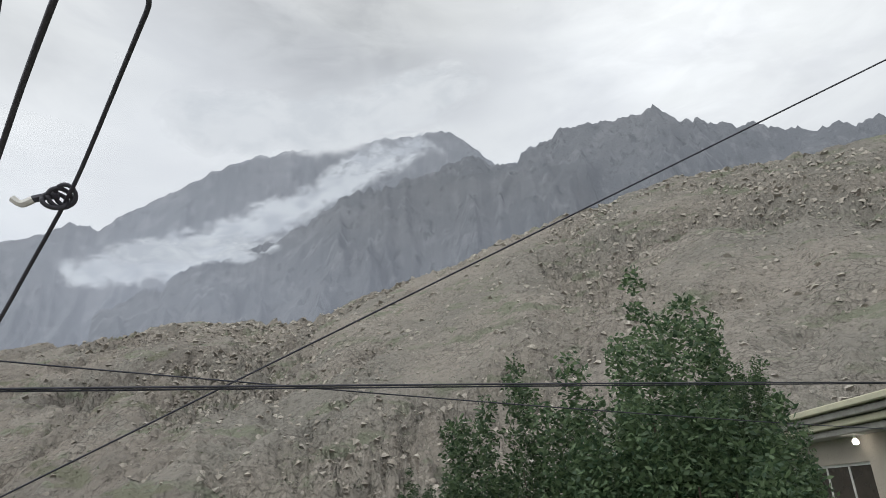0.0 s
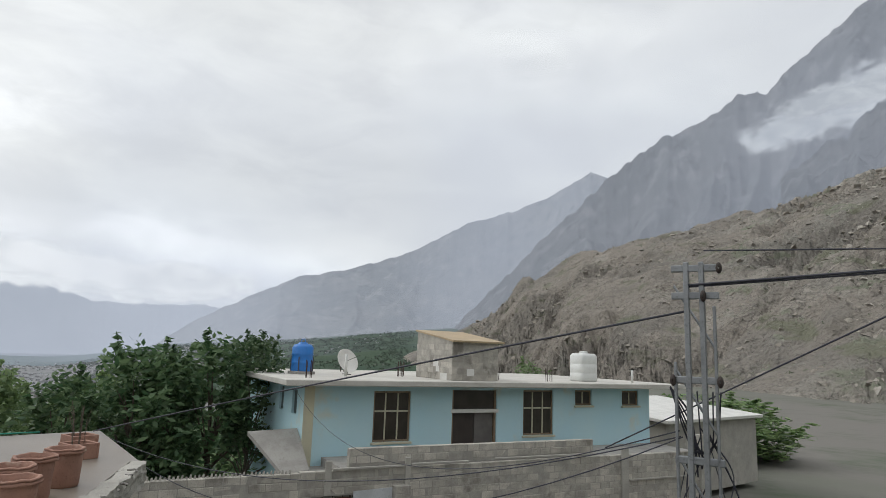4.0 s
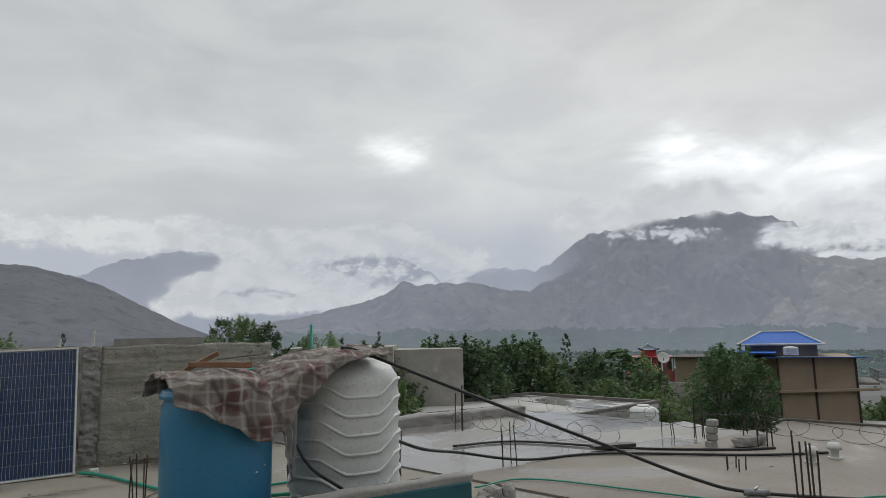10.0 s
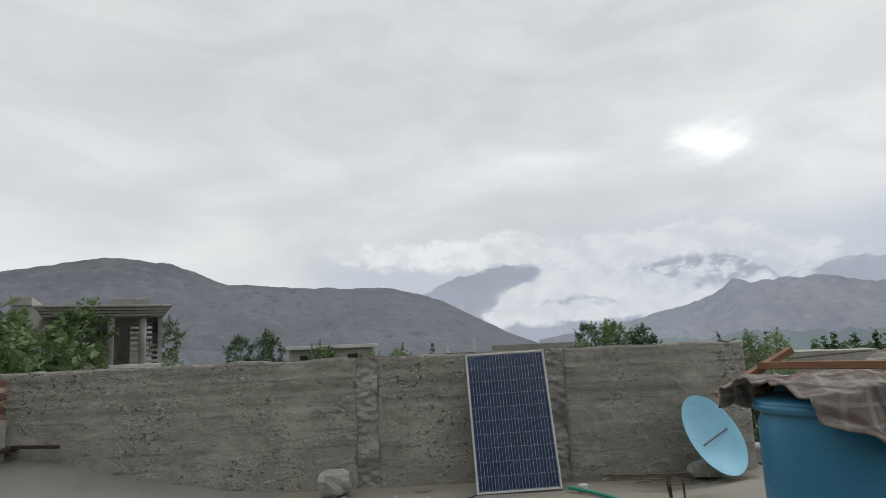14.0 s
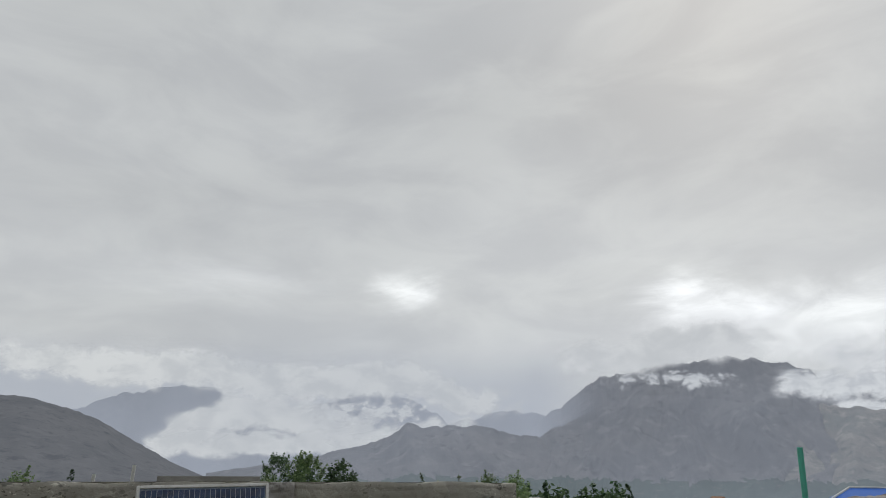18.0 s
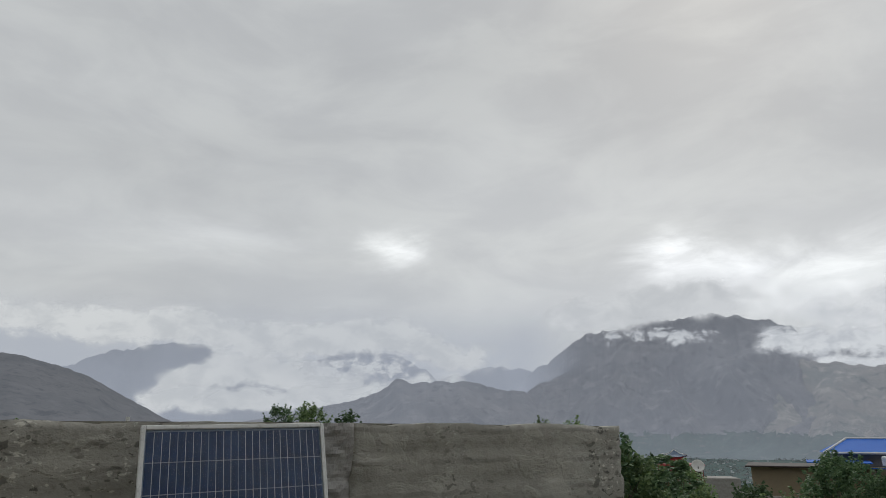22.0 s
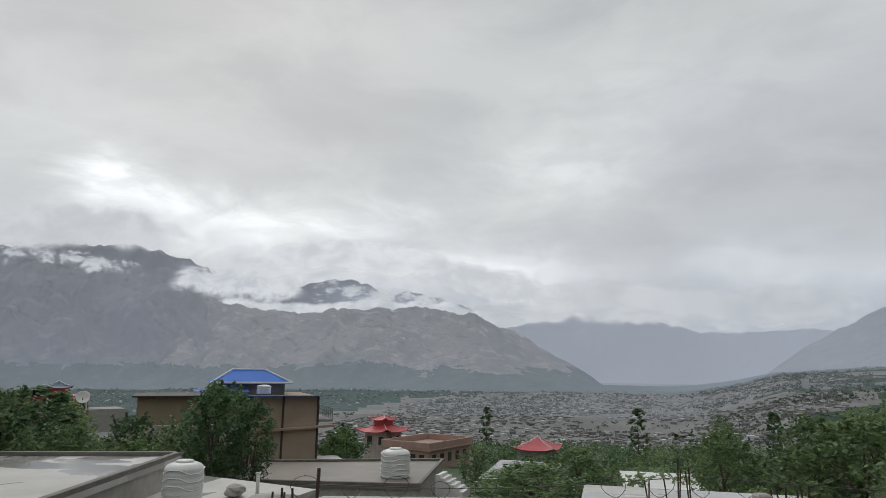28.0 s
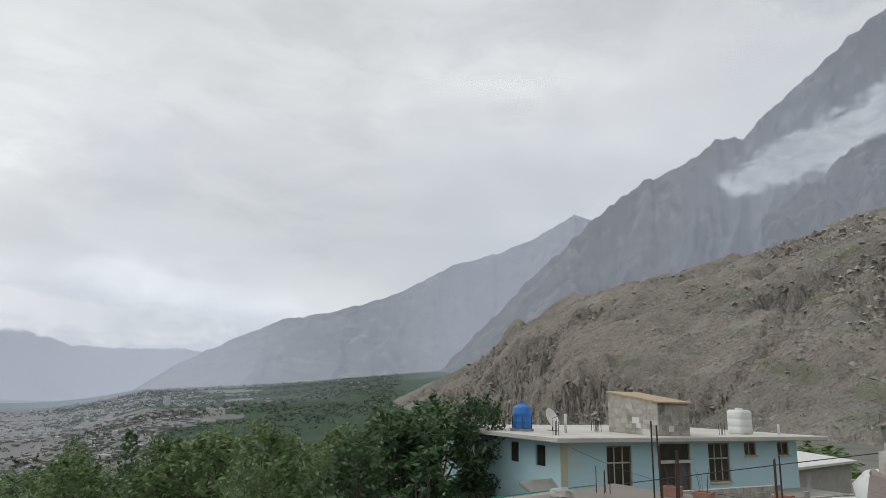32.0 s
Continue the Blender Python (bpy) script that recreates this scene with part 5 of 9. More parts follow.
rod_cluster(1.72, 6.08, 0.52, 5, "leaning rusty bars standing in the roof floor", 0.09, 0.14, 0.007)
rod_cluster(-1.95, 5.1, 0.14, 4, "short bent bar ends in the roof floor", 0.08, 0.3, 0.007)
rod_cluster(10.3, -4.2, 0.5, 4, "rusty bars at the corner of the pale slab", 0.14, 0.05, 0.008)

c = thing("steel_post", 7.84, 1.7, 0.0, "grey steel angle post standing on the roof edge", "post")
part("flange", Build().box(-0.035, 0.035, -0.004, 0.004, -0.02, 0.6, 0.002), GALV, c)
part("flange", Build().box(-0.035, -0.027, 0.005, 0.07, -0.02, 0.6, 0.002), GALV, c)
part("foot_plate", Build().box(-0.07, 0.07, -0.06, 0.1, 0.0, 0.012, 0.003), GALV, c)
c = thing("concrete_stub", 9.0, 4.74, 0.0, "short crumbling concrete column stub on the slab", "column stub")
b = Build()
for k in range(4):
    b.box(-0.065, 0.065, -0.07, 0.07, 0.1 * k, 0.1 * k + 0.098, 0.02, pose(0.012 * (k % 2), -0.012 * k, 0, 0, 0, 5 * k))
part("column", b, CONCRETE, c)

# kerb between the roofs
k_ = thing("roof_kerb", 0, 0, 0, "crumbling grey concrete kerb along the roof edge", "kerb", kind="structure")
b = Build()
rough_face(b, (9.1, 9.2, -0.02), (-5.2, -0.1, 0), (0, 0, 0.2), 90, 6, (0.0, 0.42, 0), 0.03, 0.05, 31.0)
part("kerb_body", b, CONCRETE, k_, "", True)
k2 = thing("stair_parapet", 0, 0, 0, "low cement parapet with a teal painted side", "parapet", kind="structure")
b = Build()
rough_face(b, (1.2, 3.78, 0.31), (3.2, 0.06, 0), (0, 0, 0.06), 60, 3, (0, 0.16, 0), 0.012, 0.015, 41.0)
part("parapet_top", b, CONCRETE, k2, "", True)
part("painted_side", Build().box(1.2, 4.36, 3.8, 3.94, 0.0, 0.308, 0.004), surface("teal_paint", (0.02, 0.1, 0.12), (0.03, 0.13, 0.15), 0.6, 3, 30, 0.1), k2, "dark teal painted face")
for k in range(9):
    ob = boulder("rubble", 4.45 + random.uniform(-0.05, 0.5), 3.85 + random.uniform(-0.15, 0.1), 0.0, random.uniform(0.05, 0.1), random.uniform(0.05, 0.09), random.uniform(0.04, 0.12), CONCRETE, "broken rubble at the end of the low parapet", 50 + k * 1.7, "rubble", 30 * k)
    tagged(ob, group="rubble heap")


# ---- water tanks ----
def white_tank(x, y, z, R, H, label, turn=0.0, detail=True, group=""):
    t = thing("water_tank", x, y, z, label, "water tank", group, turn=turn)
    prof = [(0.02, 0.0), (R * 0.96, 0.0), (R, 0.03)]
    for i in range(1, 25):
        zz = 0.03 + (H * 0.82 - 0.03) * i / 24
        prof.append((R + 0.008 * math.sin(i * math.pi / 2), zz))
    prof += [(R * 0.97, H * 0.86), (R * 0.86, H * 0.92), (R * 0.62, H * 0.965), (R * 0.42, H * 0.975), (R * 0.42, H * 0.99)]
    part("shell", Build().lathe(prof, 48), TANK_WHITE, t, "", True)
    part("lid", Build().lathe([(R * 0.44, H * 0.975), (R * 0.45, H * 1.0), (R * 0.4, H * 1.02), (0.01, H * 1.03)], 32), TANK_WHITE, t, "round screw lid", True)
    for k in range(7 if detail else 5):
        zc = H * (0.1 + 0.69 * k / (6 if detail else 4))
        pts = []
        for i in range(73):
            a = 2 * math.pi * i / 72
            wv = max(-1, min(1, 1.6 * math.cos(3 * a + 0.4)))
            pts.append(((R + 0.006) * math.cos(a), (R + 0.006) * math.sin(a), zc - 0.045 * H * wv))
        part("rib", Build().tube(pts, 0.016 * R / 0.55, 6, False), TANK_WHITE, t, "", True)
    return t


white_tank(3.47, 4.75, 0.0, 0.54, 1.5, "ribbed white plastic water tank with a blanket over it", 35)
t = thing("blue_drum", 2.2, 4.52, 0.0, "big blue plastic water drum under a draped blanket", "water drum")
prof = [(0.02, 0.0), (0.43, 0.0), (0.455, 0.04), (0.462, 0.4), (0.466, 0.8), (0.462, 1.12), (0.44, 1.17), (0.44, 1.2), (0.468, 1.22), (0.468, 1.26), (0.3, 1.28), (0.01, 1.29)]
part("shell", Build().lathe(prof, 64), TANK_BLUE, t, "", True)
part("rim_hoop", Build().lathe([(0.47, 1.19), (0.482, 1.2), (0.482, 1.23), (0.47, 1.24)], 64), TANK_BLUE, t, "", True)
b = Build()
for k in range(9):
    a, zz = -1.25 + random.uniform(-0.5, 0.6), random.uniform(0.1, 0.75)
    s = random.uniform(0.008, 0.02)
    ca, sa = math.cos(a), math.sin(a)
    b.box(-0.0015, 0.0015, -s, s, -s * 0.5, s * 0.5, 0, pose(0.4665 * ca, 0.4665 * sa, zz, 0, 0, math.degrees(a)))
part("scuff", b, WHITE_PAINT, t, "white scuff marks")


def blanket_material():
    """Old woven blanket: grey-brown ground, faded maroon flowers, pale stripes, coarse weave."""
    m = surface("woven_blanket", (0.3, 0.265, 0.235), (0.19, 0.155, 0.14), 0.95, 5.0, 120, 0.6, stain=(0.15, 0.078, 0.076), stain_at=0.52, stain_scale=3.6, dist=0.01)
    nt = m.node_tree
    N, L = nt.nodes.new, nt.links.new
    p = nt.nodes["Principled BSDF"]
    old = p.inputs["Base Color"].links[0].from_socket
    geo = N("ShaderNodeNewGeometry").outputs["Position"]
    col = old
    for way, scale, tone, most in (("X", 2.4, (0.4, 0.38, 0.34), 0.6), ("Z", 3.1, (0.42, 0.4, 0.36), 0.5), ("DIAGONAL", 2.0, (0.09, 0.06, 0.06), 0.6)):
        wv, mx, rg = N("ShaderNodeTexWave"), N("ShaderNodeMixRGB"), N("ShaderNodeMapRange")
        wv.bands_direction = way
        wv.inputs["Scale"].default_value, wv.inputs["Distortion"].default_value, wv.inputs["Detail"].default_value = scale, 4.0, 2.0
        L(geo, wv.inputs["Vector"])
        L(wv.outputs["Fac"], rg.inputs[0])
        rg.inputs[1].default_value, rg.inputs[2].default_value, rg.inputs[4].default_value = 0.82, 0.97, most
        L(rg.outputs[0], mx.inputs[0])
        L(col, mx.inputs[1])
        mx.inputs[2].default_value = (*tone, 1)
        col = mx.outputs[0]
    L(col, p.inputs["Base Color"])
    return m


BLANKET = blanket_material()
HANG_FRONT = [(-0.3, 0.1), (-0.1, 0.2), (0.1, 0.3), (0.3, 0.4), (0.46, 0.5), (0.56, 0.5), (0.68, 0.36), (0.85, 0.26), (1.05, 0.17), (1.3, 0.06), (1.5, 0.02), (1.8, 0.01)]
HANG_BACK = [(-0.3, 0.1), (0.2, 0.2), (0.7, 0.35), (1.2, 0.5), (1.7, 0.3), (1.9, 0.1)]


def blanket():
    """Draped over drum and tank: flat on top with folds, hanging down both long sides."""
    a, c = Vector((1.86, 4.47, 0)), Vector((3.75, 4.8, 0))
    ax = (c - a).normalized()
    n_ = Vector((ax.y, -ax.x, 0))
    L = (c - a).length
    ns, nt_ = 120, 110
    b = Build()
    for i in range(ns + 1):
        s = -0.16 + (L + 0.05) * i / ns
        top = 1.375 + 0.05 * max(0.0, 1 - abs(s - 0.2) / 0.5) + 0.19 * max(0.0, min(1, (s - 0.75) / 0.5)) - 0.1 * max(0, 1 - abs(s - 0.72) / 0.16)
        wid = 0.5 + 0.06 * max(0.0, min(1, (s - 0.9) / 0.4))
        wf = wid * (1.0 - 0.5 * max(0, -s / 0.25)) - 0.07 * max(0, 1 - abs(s - 0.72) / 0.18)
        hf, hb = lerp_table(HANG_FRONT, s), lerp_table(HANG_BACK, s)
        for j in range(nt_ + 1):
            q = -1 + 2 * j / nt_
            side = wf if q > 0 else wid * 0.86
            hang = hf if q > 0 else hb
            run = abs(q) * (side + hang)
            sg = 1 if q > 0 else -1
            fold = noise.fractal((s * 2.6, q * 2.1, 4.0), 0.8, 2.1, 4) + 0.5 * noise.ridged_multi_fractal((s * 4.5 + q, q * 3.0, 7.0), 0.9, 2.1, 3, 0.9, 2.0) - 0.5
            if run < side:
                p = a + ax * s + n_ * (sg * run) + Vector((0, 0, top - 0.05 * (run / side) ** 3 + 0.05 * fold))
            else:
                d = run - side
                pleat = 0.035 * math.sin(s * 26 + 2.5 * noise.noise((s * 2, 1, 1))) * min(1, d * 4)
                p = a + ax * s + n_ * (sg * (side + 0.035 + pleat + 0.04 * fold + 0.05 * min(1, d * 3))) + Vector((0, 0, top - 0.05 - d + 0.03 * fold))
            b.v.append(tuple(p))
    for i in range(ns):
        for j in range(nt_):
            k = i * (nt_ + 1) + j
            b.f.append((k, k + 1, k + nt_ + 2, k + nt_ + 1))
    ob = part("blanket", b, BLANKET, None, "", True)
    sol = ob.modifiers.new("thickness", "SOLIDIFY")
    sol.thickness = 0.012
    tagged(ob, "worn patterned blanket in brown and faded maroon draped over tanks", "blanket")


blanket()


def rag(x, y, z, w_, h_, mat, label):
    """A crumpled sheet hanging from its upper edge."""
    b = Build()
    for i in range(17):
        for j in range(13):
            u_, v_ = j / 12 - 0.5, i / 16
            f_ = noise.fractal((u_ * 4, v_ * 3, x), 0.8, 2, 4)
            b.v.append((u_ * w_ * (1 - 0.35 * v_ + 0.2 * f_), 0.04 * f_ + 0.02 * math.sin(u_ * 16), -v_ * h_ * (1 + 0.12 * math.sin(u_ * 9))))
    for i in range(16):
        for j in range(12):
            a = i * 13 + j
            b.f.append((a, a + 1, a + 14, a + 13))
    ob = part("plastic_rag", b, mat, None, "", True)
    ob.matrix_basis = pose(x, y, z, 0, 0, 20)
    sm = ob.modifiers.new("thickness", "SOLIDIFY")
    sm.thickness = 0.004
    return tagged(ob, label, "rag")


rag(2.8, 4.34, 1.0, 0.17, 0.5, surface("grey_plastic", (0.42, 0.42, 0.42), (0.3, 0.3, 0.3), 0.5, 6, 40, 0.3), "torn grey plastic rag hanging between drum and tank")


def plank(x0, p1, w_, h_, mat, label, name="timber"):
    p0, p1 = Vector(x0), Vector(p1)
    d = p1 - p0
    q = d.to_track_quat("X", "Z").to_matrix().to_4x4()
    b = Build()
    n = 10
    for i in range(n):
        x_a, x_b = d.length * i / n, d.length * (i + 1) / n
        if i == 0:
            k = len(b.v)
        for xx in ((x_a, x_b) if i == 0 else (x_b,)):
            jy, jz = 0.004 * noise.noise((xx * 5, 1, p0.x)), 0.004 * noise.noise((xx * 5, 7, p0.y))
            b.v += [(xx, -w_ / 2 + jy, -h_ / 2 + jz), (xx, w_ / 2 + jy, -h_ / 2 + jz), (xx, w_ / 2 + jy, h_ / 2 + jz), (xx, -w_ / 2 + jy, h_ / 2 + jz)]
    for i in range(n):
        for j in range(4):
            a_, b_ = 4 * i + j, 4 * i + (j + 1) % 4
            b.f.append((a_, b_, b_ + 4, a_ + 4))
    b.f += [(3, 2, 1, 0), tuple(4 * n + j for j in range(4))]
    ob = part(name, b, mat)
    ob.matrix_basis = Matrix.Translation(p0) @ q
    bev = ob.modifiers.new("worn_edges", "BEVEL")
    bev.width, bev.segments = 0.004, 1
    return tagged(ob, label, "timber")


plank((2.3, 5.135, 1.55), (1.73, 5.155, 1.25), 0.075, 0.045, TIMBER, "orange weathered timber leaning on the drum top")
plank((2.05, 5.12, 1.45), (2.39, 4.2, 1.46), 0.06, 0.05, TIMBER, "orange timber batten holding the blanket down")
plank((2.33, 5.26, 1.485), (2.62, 4.76, 1.53), 0.06, 0.012, surface("bleached_wood", (0.24, 0.19, 0.15), (0.18, 0.14, 0.11), 0.85, 6, 50, 0.3), "grey bleached strip of wood on the blanket", "wood_strip")
plank((1.74, 4.98, 1.27), (2.0, 5.05, 1.37), 0.03, 0.03, TIMBER, "short reddish stick poking out beside the drum", "stick")
plank((1.84, 8.66, 0.03), (2.84, 8.5, 0.04), 0.05, 0.03, surface("dead_branch", (0.2, 0.16, 0.12), (0.13, 0.1, 0.08), 0.9, 8, 60, 0.5), "dry crooked branch lying at the wall's foot", "branch")
plank((7.45, 5.5, 0.06), (8.05, 5.3, 0.07), 0.16, 0.05, surface("wet_board", (0.06, 0.055, 0.05), None, 0.4, 5, 40, 0.2), "dark wet board lying on the slab", "board")
b = Build().box(-0.16, 0.16, -0.1, 0.1, -0.06, 0.06, 0.02)
ob = tagged(part("foam_block", b, DISH_BLUE), "pale blue plastic box tucked under the blanket", "box")
ob.matrix_basis = pose(2.17, 5.02, 1.315, 0, 0, -25)


# ---- hoses, pipes ----
def smooth_path(pts, n=10):
    """Catmull-Rom through the points."""
    pts = [Vector(p) for p in pts]
    ext = [2 * pts[0] - pts[1]] + pts + [2 * pts[-1] - pts[-2]]
    out = []
    for i in range(1, len(ext) - 2):
        p0, p1, p2, p3 = ext[i - 1:i + 3]
        for k in range(n):
            t = k / n
            out.append(0.5 * ((2 * p1) + (p2 - p0) * t + (2 * p0 - 5 * p1 + 4 * p2 - p3) * t * t + (3 * p1 - p0 - 3 * p2 + p3) * t ** 3))
    return out + [pts[-1]]


def hose(name, pts, r, mat, label, cat="hose", seg=8, n=10):
    return tagged(part(name, Build().tube(smooth_path(pts, n), r, seg), mat, None, "", True), label, cat)


hose("hose", [(3.3, 4.42, 1.58), (3.52, 4.36, 1.52), (4.5, 3.95, 1.08), (5.6, 3.45, 0.6), (6.5, 3.0, 0.2), (7.02, 2.72, 0.06), (7.85, 1.78, 0.05), (8.75, 0.76, 0.05), (9.94, -0.07, 0.05), (10.6, -0.72, 0.06)], 0.017, RUBBER,
     "thick black water hose running from the tank across the roof")
hose("hose", [(3.98, 4.72, 0.62), (4.5, 5.0, 0.42), (5.2, 5.4, 0.25), (6.2, 5.42, 0.05), (7.34, 5.17, 0.04), (8.78, 3.98, 0.04), (9.7, 3.5, 0.04)], 0.018, RUBBER, "black water hose lying over the wet slab")
hose("hose", [(6.0, 6.9, 0.035), (7.0, 6.65, 0.035), (7.9, 5.3, 0.035), (8.9, 4.4, 0.035), (9.5, 4.1, 0.035)], 0.017, RUBBER, "second black hose on the wet slab")
hose("hose", [(2.76, 4.42, 0.98), (2.84, 4.36, 0.75), (2.97, 4.28, 0.52), (3.18, 4.18, 0.36), (3.4, 4.16, 0.2), (3.55, 4.17, 0.05)], 0.014, RUBBER, "short black hose hanging against the white tank")
hose("hose", [(3.25, 5.33, 1.47), (3.33, 5.44, 1.42), (3.37, 5.55, 1.27), (3.45, 5.67, 0.93), (3.6, 5.8, 0.4), (3.9, 6.1, 0.03), (4.6, 6.6, 0.025)], 0.0125, RUBBER, "black hose curving down from the green pipe frame")
hose("water_pipe", [(1.2, 8.05, 0.05), (1.5, 7.7, 0.03), (2.18, 6.2, 0.03), (2.9, 5.6, 0.03), (3.6, 5.5, 0.03)], 0.02, PIPE_GREEN, "green plastic water pipe lying across the roof floor", "pipe")
hose("water_pipe", [(-3.9, 5.02, 0.025), (-1.6, 5.4, 0.025), (0.6, 5.76, 0.025), (2.11, 6.01, 0.025), (3.4, 6.1, 0.025)], 0.016, PIPE_GREEN, "straight green plastic pipe lying on the floor", "pipe")
hose("water_pipe", [(4.9, 4.6, 0.035), (5.7, 4.5, 0.035), (6.8, 2.5, 0.035), (8.03, 1.95, 0.04), (9.2, 0.75, 0.04), (10.3, -0.3, 0.06), (10.9, -1.6, 0.05), (10.95, -4.9, 0.05)], 0.01, PIPE_GREEN, "thin green pipe running along the slab edge", "pipe")
PIPE_FOOT = (0.05, 0.17)
fr = thing("pipe_frame", 3.31, 5.34, 0.0, "green plastic pipe frame tied together with black tape", "pipe frame")
part("upright", Build().rod((PIPE_FOOT[0], PIPE_FOOT[1], 0), (0, 0, 1.82), 0.0165, None, 12), PIPE_GREEN, fr, "", True)
part("crossbar", Build().rod((0.03, 0.03, 1.4), (-1.25, -0.24, 1.345), 0.0165, None, 12), PIPE_GREEN, fr, "", True)
b = Build()
for k in range(7):
    b.tube([((0.024 + 0.005 * (k % 2)) * math.cos(t), 0.03 + (0.024 + 0.005 * (k % 2)) * math.sin(t), 1.36 + k * 0.017 + 0.006 * math.sin(t)) for t in [2 * math.pi * i / 12 for i in range(13)]], 0.012, 6, False)
b.tube(smooth_path([(0.02, 0.03, 1.46), (-0.05, 0.0, 1.43), (-0.11, 0.03, 1.42), (-0.13, 0.04, 1.4)]), [0.02] * 30 + [0.028], 8)
part("tape_binding", b, RUBBER, fr, "knotted black rubber binding", True)
v = thing("hose_coupling", 7.02, 2.72, 0.0, "metal valve coupling on the black hose", "valve")
part("body", Build().rod((-0.09, 0.08, 0.06), (0.09, -0.08, 0.06), 0.032, None, 12), GALV, v, "", True)
part("base_plate", Build().box(-0.09, 0.09, -0.05, 0.05, 0.0, 0.028, 0.005), GALV, v)
part("lever", Build().box(-0.07, 0.07, -0.012, 0.012, 0.1, 0.112, 0.004, pose(0, 0, 0, 0, 0, 20)), GALV, v)
part("stem", Build().rod((0, 0, 0.06), (0, 0, 0.104), 0.012, None, 8), GALV, v)
p = thing("vent_elbow", 8.48, 0.68, 0.0, "white plastic vent pipe with a bent top", "vent pipe")
part("riser", Build().tube(smooth_path([(0, 0, -0.02), (0, 0, 0.22), (0.0, -0.02, 0.3), (-0.05, -0.09, 0.36), (-0.12, -0.18, 0.33), (-0.14, -0.2, 0.26)]), 0.055, 14), PVC, p, "", True)
part("collar", Build().rod((0, 0, 0.1), (0, 0, 0.15), 0.064, None, 14), RUBBER, p)
b = Build().box(-0.07, 0.07, -0.012, 0.012, 0, 0.34, 0.004, pose(0, 0, 0, 14, 0, 0))
ob = tagged(part("marble_offcut", b, WHITE_PAINT), "white slab offcut leaning beside the vent pipe", "slab")
ob.matrix_basis = pose(8.22, 0.5, 0.0, 0, 0, 70)
for x, y in ((9.06, 3.35), (9.53, 3.32)):
    p = thing("roof_vent", x, y, 0.016, "small white plastic vent cap on the slab", "vent cap", "vent caps")
    part("stub", Build().lathe([(0.05, 0.0), (0.05, 0.1), (0.085, 0.11), (0.085, 0.15), (0.06, 0.19), (0.01, 0.2)], 20), PVC, p, "", True)
    part("flange", Build().lathe([(0.01, 0.0), (0.08, 0.0), (0.08, 0.012), (0.052, 0.014)], 20), PVC, p, "", True)
ob = tagged(part("junction_box", Build().box(-0.05, 0.05, -0.04, 0.04, 0.0, 0.09, 0.008), PVC), "small white plastic junction box beside the solar panel", "junction box")
ob.matrix_basis = pose(1.36, 8.0, 0.0, 0, 0, 12)
hose("cable", [(0.15, 8.1, 0.01), (-0.1, 7.75, 0.008), (-0.35, 7.9, 0.008), (-0.6, 7.7, 0.008), (-0.8, 7.85, 0.02)], 0.007, CABLE, "black panel cable lying loose on the floor", "cable", 6)
hose("cable", [(2.5, 6.3, 0.012), (2.1, 6.55, 0.012), (1.85, 6.4, 0.012), (1.8, 6.1, 0.012)], 0.006, CABLE, "thin black cable on the damp floor", "cable", 6)

# blue dish against the wall
d = thing("dish_antenna", 3.08, 8.36, 0.56, "light blue dish antenna leaning on the parapet wall", "dish antenna")
d.matrix_basis = look((3.08, 8.36, 0.5), (3.08 - 0.45, 8.36 + 0.7, 0.5 - 0.45))
prof = [(0.01, -0.075), (0.12, -0.07), (0.25, -0.05), (0.38, -0.02), (0.5, 0.02), (0.512, 0.022), (0.5, 0.012), (0.38, -0.028), (0.25, -0.058), (0.12, -0.078), (0.01, -0.083)]
part("reflector", Build().lathe(prof, 48), DISH_BLUE, d, "", True)
part("feed_arm", Build().rod((0.35, 0.05, -0.02), (-0.3, -0.1, 0.012), 0.01, None, 8), STEEL, d)

# blue plastic tank lid with tarpaulin
t = thing("sunken_tank", 9.95, 1.65, 0.016, "bright blue plastic tank lid with folded blue sheeting", "tank")
t.matrix_basis = pose(9.95, 1.65, 0.016) @ Matrix.Diagonal((0.95, 0.95, 0.55, 1))
b = Build()
for i in range(13):
    for j in range(31):
        x, y = -0.3 + 0.62 * i / 12, -0.66 + 1.32 * j / 30
        e = min(1, 5 * min(i / 12, 1 - i / 12, j / 30, 1 - j / 30))
        b.v.append((x, y, 0.002 + (0.13 + 0.05 * noise.fractal((x * 5, y * 5, 2), 0.7, 2, 3)) * e ** 0.5))
for i in range(12):
    for j in range(30):
        a = i * 31 + j
        b.f.append((a, a + 31, a + 32, a + 1))
part("sheeting", b, BRIGHT_BLUE, t, "", True)
part("lid", Build().lathe([(0.4, 0.1), (0.42, 0.2), (0.36, 0.23), (0.34, 0.26), (0.3, 0.26), (0.28, 0.3), (0.12, 0.315), (0.01, 0.32)], 40), BRIGHT_BLUE, t, "", True)
part("lid_ring", Build().lathe([(0.425, 0.19), (0.437, 0.2), (0.437, 0.215), (0.425, 0.222)], 40), BRIGHT_BLUE, t, "", True)
for k in range(8):
    a = 2 * math.pi * k / 8
    part("lid_rib", Build().rod((0.13 * math.cos(a), 0.13 * math.sin(a), 0.318), (0.28 * math.cos(a), 0.28 * math.sin(a), 0.304), 0.008, None, 6), BRIGHT_BLUE, t)


